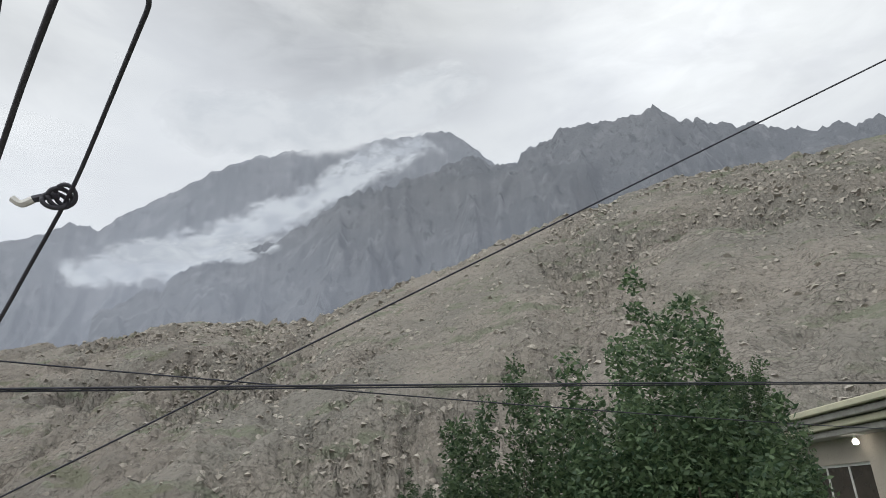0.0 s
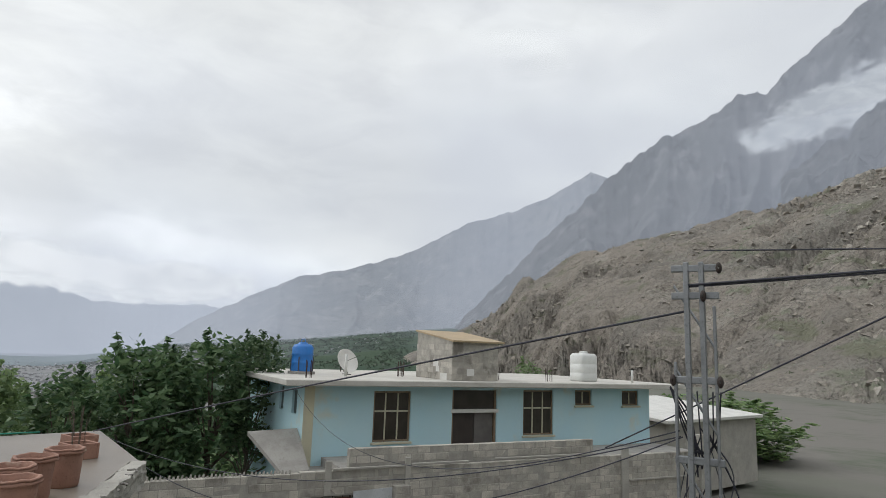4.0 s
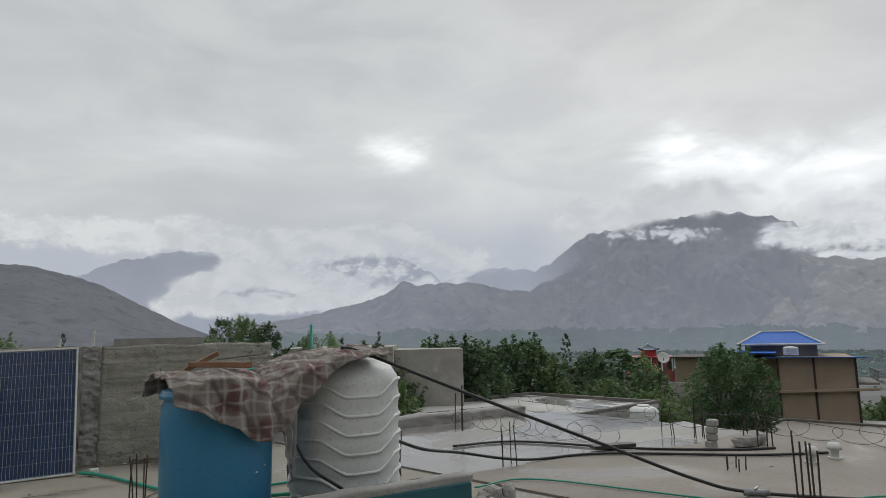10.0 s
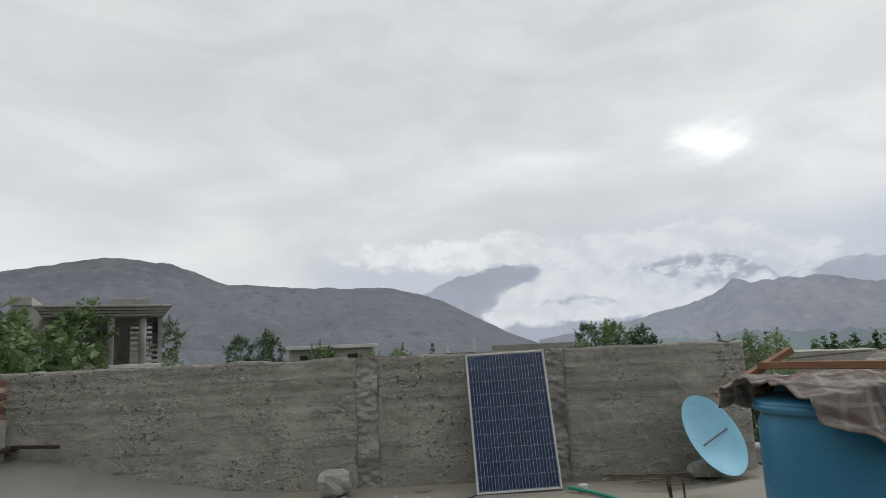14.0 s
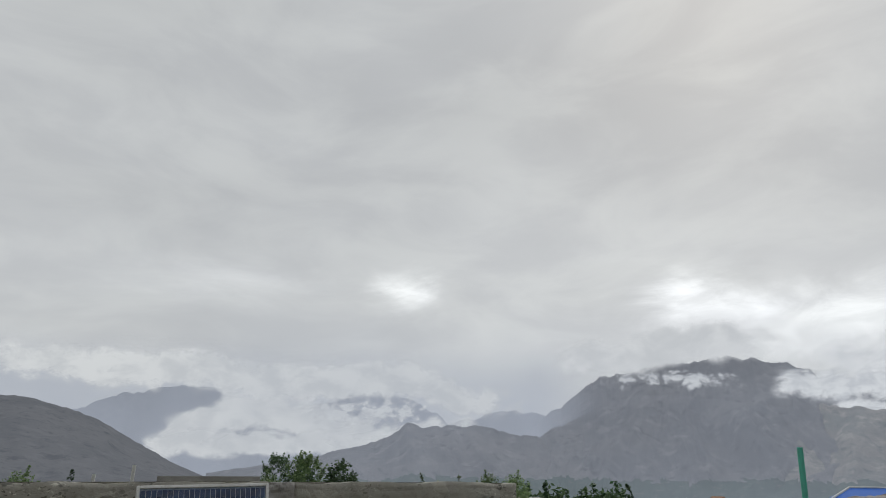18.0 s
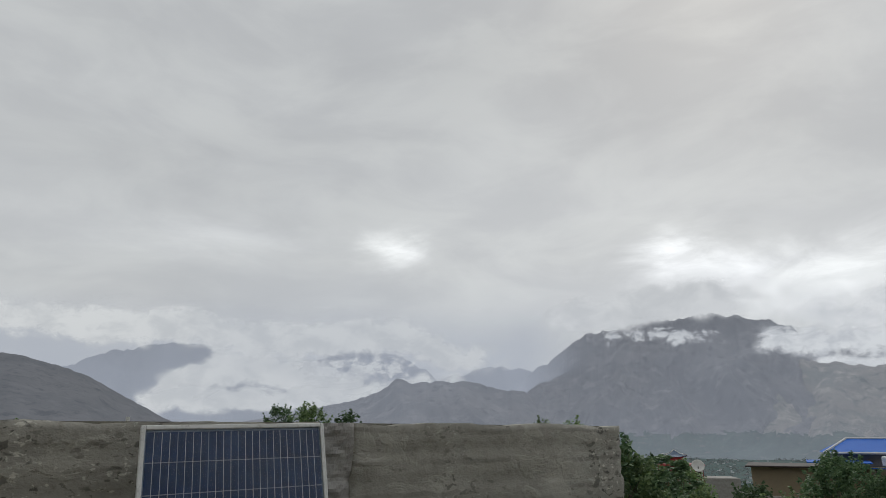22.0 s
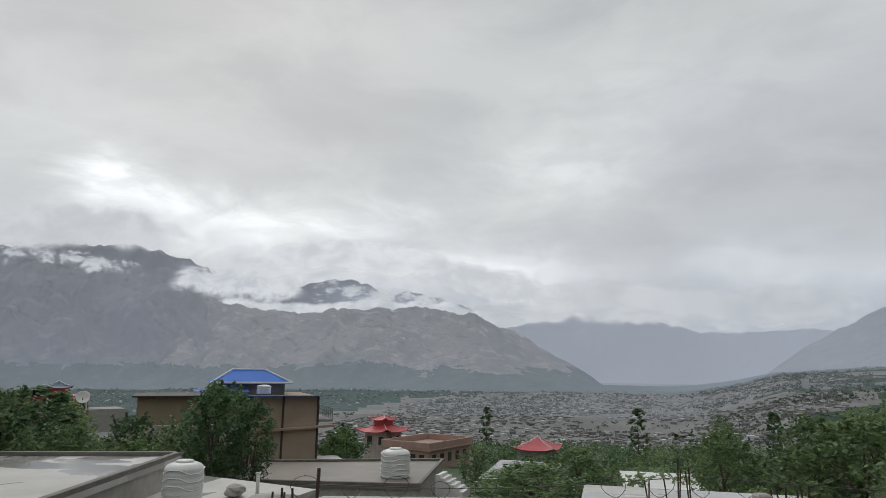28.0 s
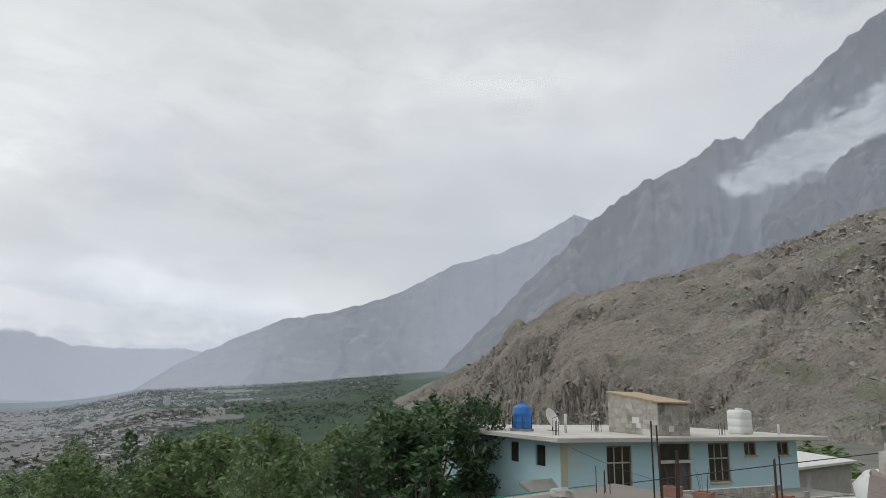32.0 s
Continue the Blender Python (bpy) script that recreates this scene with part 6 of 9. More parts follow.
# ---- terracotta pots and plants at the south edge ----
def pot(x, y, h, r, tilt, group="stacked clay pots"):
    p = thing("clay_pot", x, y, 0.02, "tall terracotta pot section with a chipped rolled rim", "clay pot", group, turn=random.uniform(0, 360))
    wob = lambda rr, zz, a: (rr * (1 + 0.02 * math.sin(3 * a)), zz + (0.004 * math.sin(5 * a + x) + 0.003 * math.sin(11 * a) if zz > h * 0.9 else 0))
    part("body", Build().lathe([(r * 0.5, 0.0), (r * 0.86, 0.0), (r * 0.9, 0.02), (r * 0.94, h * 0.5), (r * 0.97, h * 0.86)], 28), TERRACOTTA, p, "", True)
    part("rim", Build().lathe([(r * 0.97, h * 0.86), (r * 1.12, h * 0.88), (r * 1.14, h * 0.93), (r * 1.02, h * 0.95), (r * 1.1, h * 0.965), (r * 1.08, h), (r * 0.9, h), (r * 0.86, h * 0.7), (r * 0.8, h * 0.1)], 28, None, wob), TERRACOTTA, p, "", True)
    return p


for x, y, h, r in ((5.94, -3.91, 0.34, 0.15), (6.45, -3.96, 0.34, 0.15), (6.84, -4.17, 0.34, 0.15), (7.25, -4.47, 0.33, 0.15)):
    pot(x, y, h, r, 0)
for x, y, z in ((8.72, -4.9, 0.02), (9.4, -5.05, 0.02)):
    p = thing("planter", x, y, z, "square clay planter with dry stalks", "planter", "square planters", turn=12)
    p.matrix_basis = pose(x, y, z, 0, 0, 12) @ Matrix.Diagonal((0.7, 0.7, 0.7, 1))
    for sx, sy, lx, ly in ((0, -0.2, 0.22, 0.02), (0, 0.2, 0.22, 0.02), (-0.2, 0, 0.02, 0.18), (0.2, 0, 0.02, 0.18)):
        part("side", Build().box(sx - lx, sx + lx, sy - ly, sy + ly, 0, 0.24, 0.006), TERRACOTTA, p)
    part("soil", Build().box(-0.179, 0.179, -0.179, 0.179, 0.0, 0.18), GRAVEL, p, "dry soil")
    for k in range(7):
        a = random.uniform(0, 6.28)
        part("stalk", Build().tube([(0.1 * math.cos(a), 0.1 * math.sin(a), 0.17), (0.13 * math.cos(a), 0.13 * math.sin(a), 0.5), (0.2 * math.cos(a), 0.2 * math.sin(a), random.uniform(0.6, 0.85))], 0.004, 5), BARK, p)
h = thing("bent_bar", 5.42, -3.27, -0.19, "orange rusty bar bent into a hook at the top", "reinforcing bars")
for k, dx in enumerate((0.0, 0.05, -0.05)):
    part("bar", Build().tube(smooth_path([(0.03 * k, dx * 1.5, -0.03), (0.02 * k, dx, 0.2), (0.0, 0, 0.3), (0, -0.015, 0.39), (0, -0.05, 0.41), (0, -0.075, 0.38), (0, -0.07, 0.34)][: 7 if k == 0 else 3]), 0.009, 6), TERRACOTTA, h)
hose("cord", [(6.62, -3.12, 0.03), (6.74, -3.2, 0.04), (6.9, -3.42, 0.028), (7.1, -3.6, 0.034), (7.35, -3.74, 0.028), (7.72, -3.98, 0.03)], 0.006, CABLE, "black cord lying on the pale slab", "cord", 6)


# ---- barbed wire ----
def coil(pts, R, pitch, z, label):
    path = smooth_path(pts, 24)
    out, a = [], 0.0
    for i in range(len(path) - 1):
        p, q = path[i], path[i + 1]
        d = (q - p)
        side = d.normalized()
        up = Vector((0, 0, 1))
        n_ = max(2, int(d.length / pitch * 26))
        for k in range(n_):
            a += 2 * math.pi * d.length / pitch / n_
            c = p + d * (k / n_)
            r = R * (1 + 0.45 * noise.noise(c * 1.7))
            lat = side.cross(up)
            out.append(c + side * (r * 1.2 * math.cos(a)) + up * (0.66 * (r * math.sin(a) + r) + z) + lat * (0.05 * math.sin(a * 0.5)))
    t = thing("barbed_wire", 0, 0, 0, label, "barbed wire")
    part("wire", Build().tube(out, 0.0035, 5), STEEL, t)
    b = Build()
    for i in range(0, len(out), 4):
        o_ = Vector((random.uniform(-1, 1), random.uniform(-1, 1), random.uniform(-1, 1))).normalized() * 0.018
        b.rod(out[i] - o_, out[i] + o_, 0.0025, None, 4)
    tagged(part("barbs", b, STEEL, t), kind="stuff")


coil([(7.1, 8.6, 0.02), (7.45, 7.6, 0.02), (7.75, 6.4, 0.02), (7.9, 5.6, 0.02)], 0.17, 0.34, 0.0, "loose coils of barbed wire standing on the wet slab")
coil([(9.0, 9.2, 0.1), (9.85, 7.6, 0.02), (10.5, 5.0, 0.02), (10.75, 3.0, 0.02), (10.8, 1.6, 0.02), (10.6, 0.4, 0.02)], 0.19, 0.5, 0.0, "coiled barbed wire along the roof's outer edge")
for x0, y0, x1, y1 in ((9.0, 9.2, 10.5, 5.0), (10.5, 5.0, 10.6, 0.4)):
    hose("strand", [(x0, y0, 0.3), ((x0 + x1) / 2, (y0 + y1) / 2, 0.22), (x1, y1, 0.3)], 0.005, STEEL, "straight strand of wire along the roof edge", "wire", 5)

# dry plant on the ledge below the slab's corner
part("ledge", Build().prism([(3.6, -5.0), (5.75, -5.0), (5.75, -4.46), (5.2, -4.3), (3.6, -4.85)], -0.73, -0.38), CONCRETE, body)
dp = thing("dry_plant", 5.34, -4.7, -0.38, "withered brown plant with one yellow leaf", "plant")
part("stem", Build().tube([(0, 0, -0.02), (0.02, 0.01, 0.3), (-0.02, 0.0, 0.52)], [0.018, 0.014, 0.008], 7), BARK, dp)
DRY = leaves("withered_leaf", (0.1, 0.05, 0.04), (0.22, 0.15, 0.1))
for k in range(26):
    a, zz = k * 2.4, 0.25 + 0.012 * k + random.uniform(-0.05, 0.05)
    L_ = random.uniform(0.12, 0.2)
    bb = Build()
    for q in range(5):
        u_ = q / 4
        wd = 0.045 * math.sin(math.pi * (0.08 + 0.9 * u_))
        bb.v += [(L_ * u_, -wd, 0.06 * u_ - 0.22 * u_ * u_), (L_ * u_, 0.0, 0.06 * u_ - 0.22 * u_ * u_ - 0.012), (L_ * u_, wd, 0.06 * u_ - 0.22 * u_ * u_)]
    for q in range(4):
        bb.f += [(3 * q, 3 * q + 3, 3 * q + 4, 3 * q + 1), (3 * q + 1, 3 * q + 4, 3 * q + 5, 3 * q + 2)]
    part("leaf", bb, DRY if k != 20 else surface("yellow_leaf", (0.5, 0.42, 0.12), None, 0.7, 8, 60, 0.1), dp, "", True, pose(0, 0, zz, 0, random.uniform(-35, 20), math.degrees(a)))

# dry brush and litter
def brush(x, y, z, n, size, label):
    t = thing("dry_brush", x, y, z, label, "dry brush")
    b = Build()
    for k in range(n):
        a, e = random.uniform(0, 6.28), random.uniform(0.0, 0.5)
        p0 = Vector((random.uniform(-1, 1), random.uniform(-1, 1), 0.15 * random.random())) * size
        d = Vector((math.cos(a), math.sin(a), e)) * size * random.uniform(0.5, 1.1)
        b.tube([p0, p0 + d * 0.5 + Vector((0, 0, 0.12 * size)), p0 + d], [0.004, 0.003, 0.002], 4)
    part("twigs", b, surface("dead_twigs", (0.2, 0.17, 0.14), (0.13, 0.11, 0.09), 0.95, 8, 60, 0.2), t)
    part("clod", Build().lathe([(0.01, 0.0), (size * 0.8, 0.0), (size * 0.6, 0.05), (size * 0.2, 0.09), (0.01, 0.1)], 18, None, lambda r, zz, a: (r * (1 + 0.2 * math.sin(3 * a + 1)), zz)), GRAVEL, t, "", True)


brush(6.95, 0.95, 0.01, 90, 0.16, "tangle of dry grey twigs lying on the gravel")
brush(8.1, 0.75, 0.01, 50, 0.1, "small clump of dry weeds in the gravel")
b = Build()
pts = []
for k in range(20):
    a = 2 * math.pi * k / 20
    rr = 1 + 0.3 * noise.noise((math.cos(a) * 2, math.sin(a) * 2, 3.0))
    pts.append((0.1 * rr * math.cos(a), 0.24 * rr * math.sin(a), 0.004))
b.add([(0, 0, 0.006)] + pts, [(0, 1 + k, 1 + (k + 1) % 20) for k in range(20)])
ob = tagged(part("lime_spill", b, BLOCK), "pale lime spilled on the brown slab", "spill", kind="stuff")
ob.matrix_basis = pose(10.0, -2.42, 0.02, 0, 0, -10)
LITTER = surface("litter_scrap", (0.42, 0.4, 0.37), (0.2, 0.17, 0.15), 0.8, 8, 60, 0.2, vary=0.4)
for k in range(15):
    x, y = random.uniform(6.6, 10.0), random.uniform(-3.8, 4.6)
    z = 0.02 if y < -0.7 else 0.016
    if -0.7 < y < 1.6:
        continue
    s_ = random.uniform(0.012, 0.03)
    ob = tagged(part("scrap", Build().box(-s_, s_, -s_ * 0.35, s_ * 0.35, 0.0, s_ * 0.3, s_ * 0.06), LITTER), "small chip of wood or mortar on the slab", "scrap", "scraps on the slab")
    ob.matrix_basis = pose(x, y, z, 0, 0, random.uniform(0, 180))

# ---- houses and roofs round about ----
def pierced_wall(b, x0, x1, z0, z1, y0, y1, holes):
    """A wall along x with rectangular openings (x0, x1, z0, z1), one closed body with reveals."""
    xs = sorted({x0, x1, *[h[0] for h in holes], *[h[1] for h in holes]})
    zs = sorted({z0, z1, *[h[2] for h in holes], *[h[3] for h in holes]})
    nx, nz = len(xs), len(zs)
    k = len(b.v)
    for y in (y0, y1):
        b.v += [(x, y, z) for z in zs for x in xs]
    at = lambda i, j, s: k + s * nx * nz + j * nx + i

    def solid(i, j):
        if not (0 <= i < nx - 1 and 0 <= j < nz - 1):
            return False
        cx, cz = (xs[i] + xs[i + 1]) / 2, (zs[j] + zs[j + 1]) / 2
        return not any(h[0] < cx < h[1] and h[2] < cz < h[3] for h in holes)
    for i in range(nx - 1):
        for j in range(nz - 1):
            if not solid(i, j):
                continue
            b.f.append((at(i, j, 0), at(i + 1, j, 0), at(i + 1, j + 1, 0), at(i, j + 1, 0)))
            b.f.append((at(i, j + 1, 1), at(i + 1, j + 1, 1), at(i + 1, j, 1), at(i, j, 1)))
            for di, dj, p, q in ((-1, 0, (i, j), (i, j + 1)), (1, 0, (i + 1, j), (i + 1, j + 1)), (0, -1, (i, j), (i + 1, j)), (0, 1, (i, j + 1), (i + 1, j + 1))):
                if not solid(i + di, j + dj):
                    b.f.append((at(*p, 0), at(*q, 0), at(*q, 1), at(*p, 1)))


def window(parent, x0, x1, z0, z1, y, cols, split, mat=WOOD, sill=True, name="window"):
    """Frame, mullions, panes and sill set in an opening; split: heights (0 to 1) of the crossbars."""
    w_ = part(name, Build().box(x0, x0 + 0.06, y, y + 0.08, z0, z1), mat, parent)
    part("frame", Build().box(x1 - 0.06, x1, y, y + 0.08, z0, z1), mat, w_)
    part("frame", Build().box(x0 + 0.062, x1 - 0.062, y, y + 0.08, z1 - 0.06, z1), mat, w_)
    part("frame", Build().box(x0 + 0.062, x1 - 0.062, y, y + 0.08, z0, z0 + 0.06), mat, w_)
    for k in range(1, cols):
        x = x0 + (x1 - x0) * k / cols
        part("mullion", Build().box(x - 0.022, x + 0.022, y + 0.005, y + 0.07, z0 + 0.062, z1 - 0.062), CREAM_WALL if mat is WOOD else mat, w_)
    for s in split:
        z = z0 + (z1 - z0) * s
        part("crossbar", Build().box(x0 + 0.062, x1 - 0.062, y - 0.004, y + 0.065, z - 0.025, z + 0.025), CREAM_WALL if mat is WOOD else mat, w_)
    part("pane", Build().box(x0 + 0.06, x1 - 0.06, y + 0.03, y + 0.04, z0 + 0.06, z1 - 0.06), DARK_GLASS, w_)
    if sill:
        part("sill", Build().box(x0 - 0.05, x1 + 0.05, y - 0.14, y + 0.06, z0 - 0.07, z0 - 0.002, 0.01), CREAM_WALL, w_)
    return w_


# the pale blue house
HX, HY, HT = 17.75, -12.81, -103.9
h = thing("blue_house", HX, HY, 0.0, "pale blue single-storey house with a flat concrete roof", "house", turn=HT)
b = Build()
holes = [(2.2, 3.48, -1.48, 0.08), (5.0, 6.75, -3.2, 0.13), (7.86, 9.18, -1.42, 0.14), (10.18, 10.97, -0.4, 0.15), (12.48, 13.32, -0.42, 0.14)]
pierced_wall(b, 0.0, 13.9, -4.8, 0.26, 0.0, 0.25, holes)
part("front_wall", b, BLUE_WALL, h)
b = Build()
side = Build()
pierced_wall(side, 0.25, 8.3, -4.8, 0.26, 0.0, 0.25, [(0.9, 1.5, -0.7, 0.05), (2.6, 3.2, -0.7, 0.05)])
side.v = [(y, x, z) for x, y, z in side.v]
part("side_wall", side, BLUE_WALL, h)
part("side_wall", Build().box(13.65, 13.9, 0.252, 8.3, -4.8, 0.26), CREAM_WALL, h)
part("back_wall", Build().box(0.252, 13.648, 8.05, 8.3, -4.8, 0.26), BLUE_WALL, h)
part("roof_slab", Build().box(-0.8, 15.1, -0.8, 9.1, 0.262, 0.44, 0.02), surface("pale_roof_concrete", (0.57, 0.55, 0.51), (0.48, 0.46, 0.42), 0.85, 0.8, 25, 0.2), h, "pale concrete roof slab with deep eaves")
part("corner_pilaster", Build().box(-0.03, 0.28, -0.03, -0.003, -4.8, 0.255), CREAM_WALL, h, "cream painted corner strip")
part("sloping_ledge", Build().add([(-1.5, 0.5, -1.12), (-0.72, -0.9, -2.12), (0.0, -0.9, -2.02), (-0.04, 0.5, -1.06), (-1.5, 0.5, -1.24), (-0.72, -0.9, -2.24), (0.0, -0.9, -2.14), (-0.04, 0.5, -1.18)],
     [(0, 1, 2, 3), (7, 6, 5, 4), (0, 4, 5, 1), (1, 5, 6, 2), (2, 6, 7, 3), (3, 7, 4, 0)]), CONCRETE, h, "sloping concrete ledge at the house corner")
window(h, 2.2, 3.48, -1.48, 0.08, 0.06, 3, (0.6,))
dr = part("doorway", Build().box(5.0, 5.07, 0.05, 0.15, -3.2, 0.13), WOOD, h)
part("door_jamb", Build().box(6.68, 6.75, 0.05, 0.15, -3.2, 0.13), WOOD, dr)
part("lintel_bar", Build().box(4.95, 6.8, -0.06, 0.16, -0.62, -0.5, 0.01), WHITE_PAINT, dr, "white lintel")
part("transom_pane", Build().box(5.07, 6.68, 0.09, 0.1, -0.5, 0.12), DARK_GLASS, dr)
part("door_leaf", Build().box(5.08, 5.9, 0.1, 0.14, -3.2, -0.64, 0.006), surface("dark_door", (0.05, 0.04, 0.035), None, 0.6, 3, 30, 0.1), dr)
part("door_leaf", Build().box(5.94, 6.67, 0.14, 0.18, -3.2, -0.64, 0.006), surface("grey_door", (0.16, 0.15, 0.14), None, 0.7, 3, 30, 0.1), dr, "half-open grey door leaf")
window(h, 7.86, 9.18, -1.42, 0.14, 0.06, 3, (0.6,))
window(h, 10.18, 10.97, -0.4, 0.15, 0.06, 2, ())
window(h, 12.48, 13.32, -0.42, 0.14, 0.06, 2, ())
for y0 in (0.9, 2.6):
    part("side_window", Build().box(0.08, 0.12, y0, y0 + 0.6, -0.7, 0.05), DARK_GLASS, h)
def sloped_wall(x0, x1, y0, y1):
    """A hut wall whose top follows the roof's slope."""
    top = lambda y: 1.715 + (y + 0.2) * 0.4 / 3.0
    return Build().add([(x0, y0, 0.444), (x1, y0, 0.444), (x1, y1, 0.444), (x0, y1, 0.444), (x0, y0, top(y0)), (x1, y0, top(y0)), (x1, y1, top(y1)), (x0, y1, top(y1))],
                       [(3, 2, 1, 0), (4, 5, 6, 7), (0, 1, 5, 4), (1, 2, 6, 5), (2, 3, 7, 6), (3, 0, 4, 7)])


hut = part("stair_hut", sloped_wall(4.9, 5.1, -0.1, 2.7), BLOCK, h, "grey block stair hut on the roof")
part("hut_wall", sloped_wall(6.5, 6.7, -0.1, 2.7), BLOCK, hut)
part("hut_wall", sloped_wall(5.102, 6.498, -0.1, 0.1), BLOCK, hut)
part("hut_wall", sloped_wall(5.102, 6.498, 2.5, 2.7), BLOCK, hut)
hut_block = {w_: Build().box(0.006, w_ - 0.006, -0.012, 0.004, 0.006, 0.194, 0.003).mesh("block", BLOCK) for w_ in (0.4, 0.2)}
for r_ in range(6):
    for face, length in (("front", 1.8), ("side", 2.8)):
        x = 0.0
        while x < length - 0.05:
            w_ = 0.2 if (r_ % 2 and x == 0.0) or length - x < 0.35 else 0.4
            m_ = pose(4.9 + x, -0.1, 0.45 + 0.2 * r_) if face == "front" else pose(4.9, 2.7 - x, 0.45 + 0.2 * r_, 0, 0, -90)
            part("block", hut_block[w_], None, hut, m=m_)
            x += w_
for x, y, z, w_, hh in ((4.884, 1.1, 1.0, 0.2, 0.12), (4.884, 0.95, 0.8, 0.12, 0.1), (4.884, 0.5, 0.55, 0.25, 0.12), (5.6, -0.116, 0.72, 0.14, 0.12)):
    dab = Build().box(-0.002, 0.002, -w_, w_, -hh, hh, 0.001) if x < 4.9 else Build().box(-w_, w_, -0.002, 0.002, -hh, hh, 0.001)
    part("lime_dab", dab, WHITE_PAINT, hut, "dab of white lime", False, pose(x, y, z))
b = Build()
b.add([(4.86, -0.2, 1.72), (6.9, -0.2, 1.72), (6.9, 2.8, 2.12), (4.86, 2.8, 2.12), (4.86, -0.2, 1.78), (6.9, -0.2, 1.78), (6.9, 2.8, 2.18), (4.86, 2.8, 2.18)],
      [(3, 2, 1, 0), (4, 5, 6, 7), (0, 1, 5, 4), (1, 2, 6, 5), (2, 3, 7, 6), (3, 0, 4, 7)])
part("hut_roof", b, surface("tan_sheet", (0.46, 0.35, 0.22), (0.4, 0.31, 0.2), 0.7, 1.2, 20, 0.2), hut, "tan sheet roof")
for x, y, hh in ((1.9, 2.0, 0.75), (11.5, 1.0, 0.7), (12.0, 1.6, 0.6), (13.6, 0.6, 0.5)):
    part("vent_pipe", Build().rod((x, y, 0.43), (x, y, 0.43 + hh), 0.05, None, 10), PVC, h, "white vent pipe", True)
hm = pose(HX, HY, 0, 0, 0, HT)


def house_spot(x, y, z=0.44):
    return hm @ Vector((x, y, z))


s = house_spot(0.75, 3.4)
tk = thing("blue_tank", *s, "blue plastic water tank on the house roof", "water tank")
part("shell", Build().lathe([(0.02, 0.1), (0.36, 0.1), (0.38, 0.14), (0.37, 0.35), (0.39, 0.38), (0.37, 0.42), (0.37, 0.65), (0.39, 0.68), (0.37, 0.72), (0.37, 0.92), (0.3, 1.02), (0.16, 1.06), (0.16, 1.1), (0.01, 1.11)], 32), BRIGHT_BLUE, tk, "", True)
part("handle", Build().tube(smooth_path([(-0.15, 0, 1.05), (-0.1, 0, 1.2), (0.1, 0, 1.2), (0.15, 0, 1.05)]), 0.015, 6), BRIGHT_BLUE, tk)
for k in range(4):
    a = math.pi / 4 + k * math.pi / 2
    part("leg", Build().rod((0.4 * math.cos(a), 0.4 * math.sin(a), 0), (0.4 * math.cos(a), 0.4 * math.sin(a), 0.6), 0.02, None, 6), STEEL, tk)
part("base_block", Build().box(-0.35, 0.35, -0.35, 0.35, 0.0, 0.1, 0.01), CONCRETE, tk)
s = house_spot(11.5, 1.1)
tk = thing("square_tank", *s, "square-shouldered white water tank on the house roof", "water tank", turn=HT)
sq = lambda r, z, a: (r / (abs(math.cos(a)) ** 5 + abs(math.sin(a)) ** 5) ** 0.2, z)
part("shell", Build().lathe([(0.02, 0.0), (0.4, 0.0), (0.43, 0.04), (0.43, 0.3), (0.415, 0.32), (0.43, 0.35), (0.43, 0.65), (0.415, 0.67), (0.43, 0.7), (0.43, 0.98), (0.36, 1.08), (0.02, 1.1)], 48, None, sq), TANK_WHITE, tk, "", True)
part("lid", Build().lathe([(0.17, 1.09), (0.17, 1.15), (0.15, 1.17), (0.01, 1.175)], 28), TANK_WHITE, tk, "round lid", True)
s = house_spot(2.5, 3.6)
d = thing("satellite_dish", *s, "white satellite dish on a short stand", "satellite dish")
part("stand", Build().tube([(0, 0, 0), (0, 0, 0.25), (0.05, 0.02, 0.35)], 0.03, 8), STEEL, d)
part("foot", Build().box(-0.25, 0.25, -0.04, 0.04, 0.0, 0.03, 0.005), STEEL, d)
ref = part("reflector", Build().lathe([(0.01, -0.1), (0.2, -0.075), (0.38, -0.015), (0.46, 0.02), (0.47, 0.02), (0.46, 0.01), (0.38, -0.028), (0.2, -0.09), (0.01, -0.115)], 36), WHITE_PAINT, d, "", True)
ref.matrix_basis = look((0.0, 0.0, 0.5), (0.75, 0.1, 0.15))
part("feed_horn", Build().rod((0.0, 0.0, 0.5), (-0.3, -0.35, 0.72), 0.012, None, 6), STEEL, d)
for k, (x, y) in enumerate(((0.2, 0.5), (4.2, 2.6), (4.5, 3.2), (7.3, 1.0), (8.6, 6.0), (3.3, 6.5), (9.2, 0.3))):
    s = house_spot(x, y, 0.42)
    rod_cluster(s.x, s.y, 0.55, 4, "rusty bars standing on the blue house roof", 0.13, 0.05, 0.012, s.z, "bars on the blue house roof")


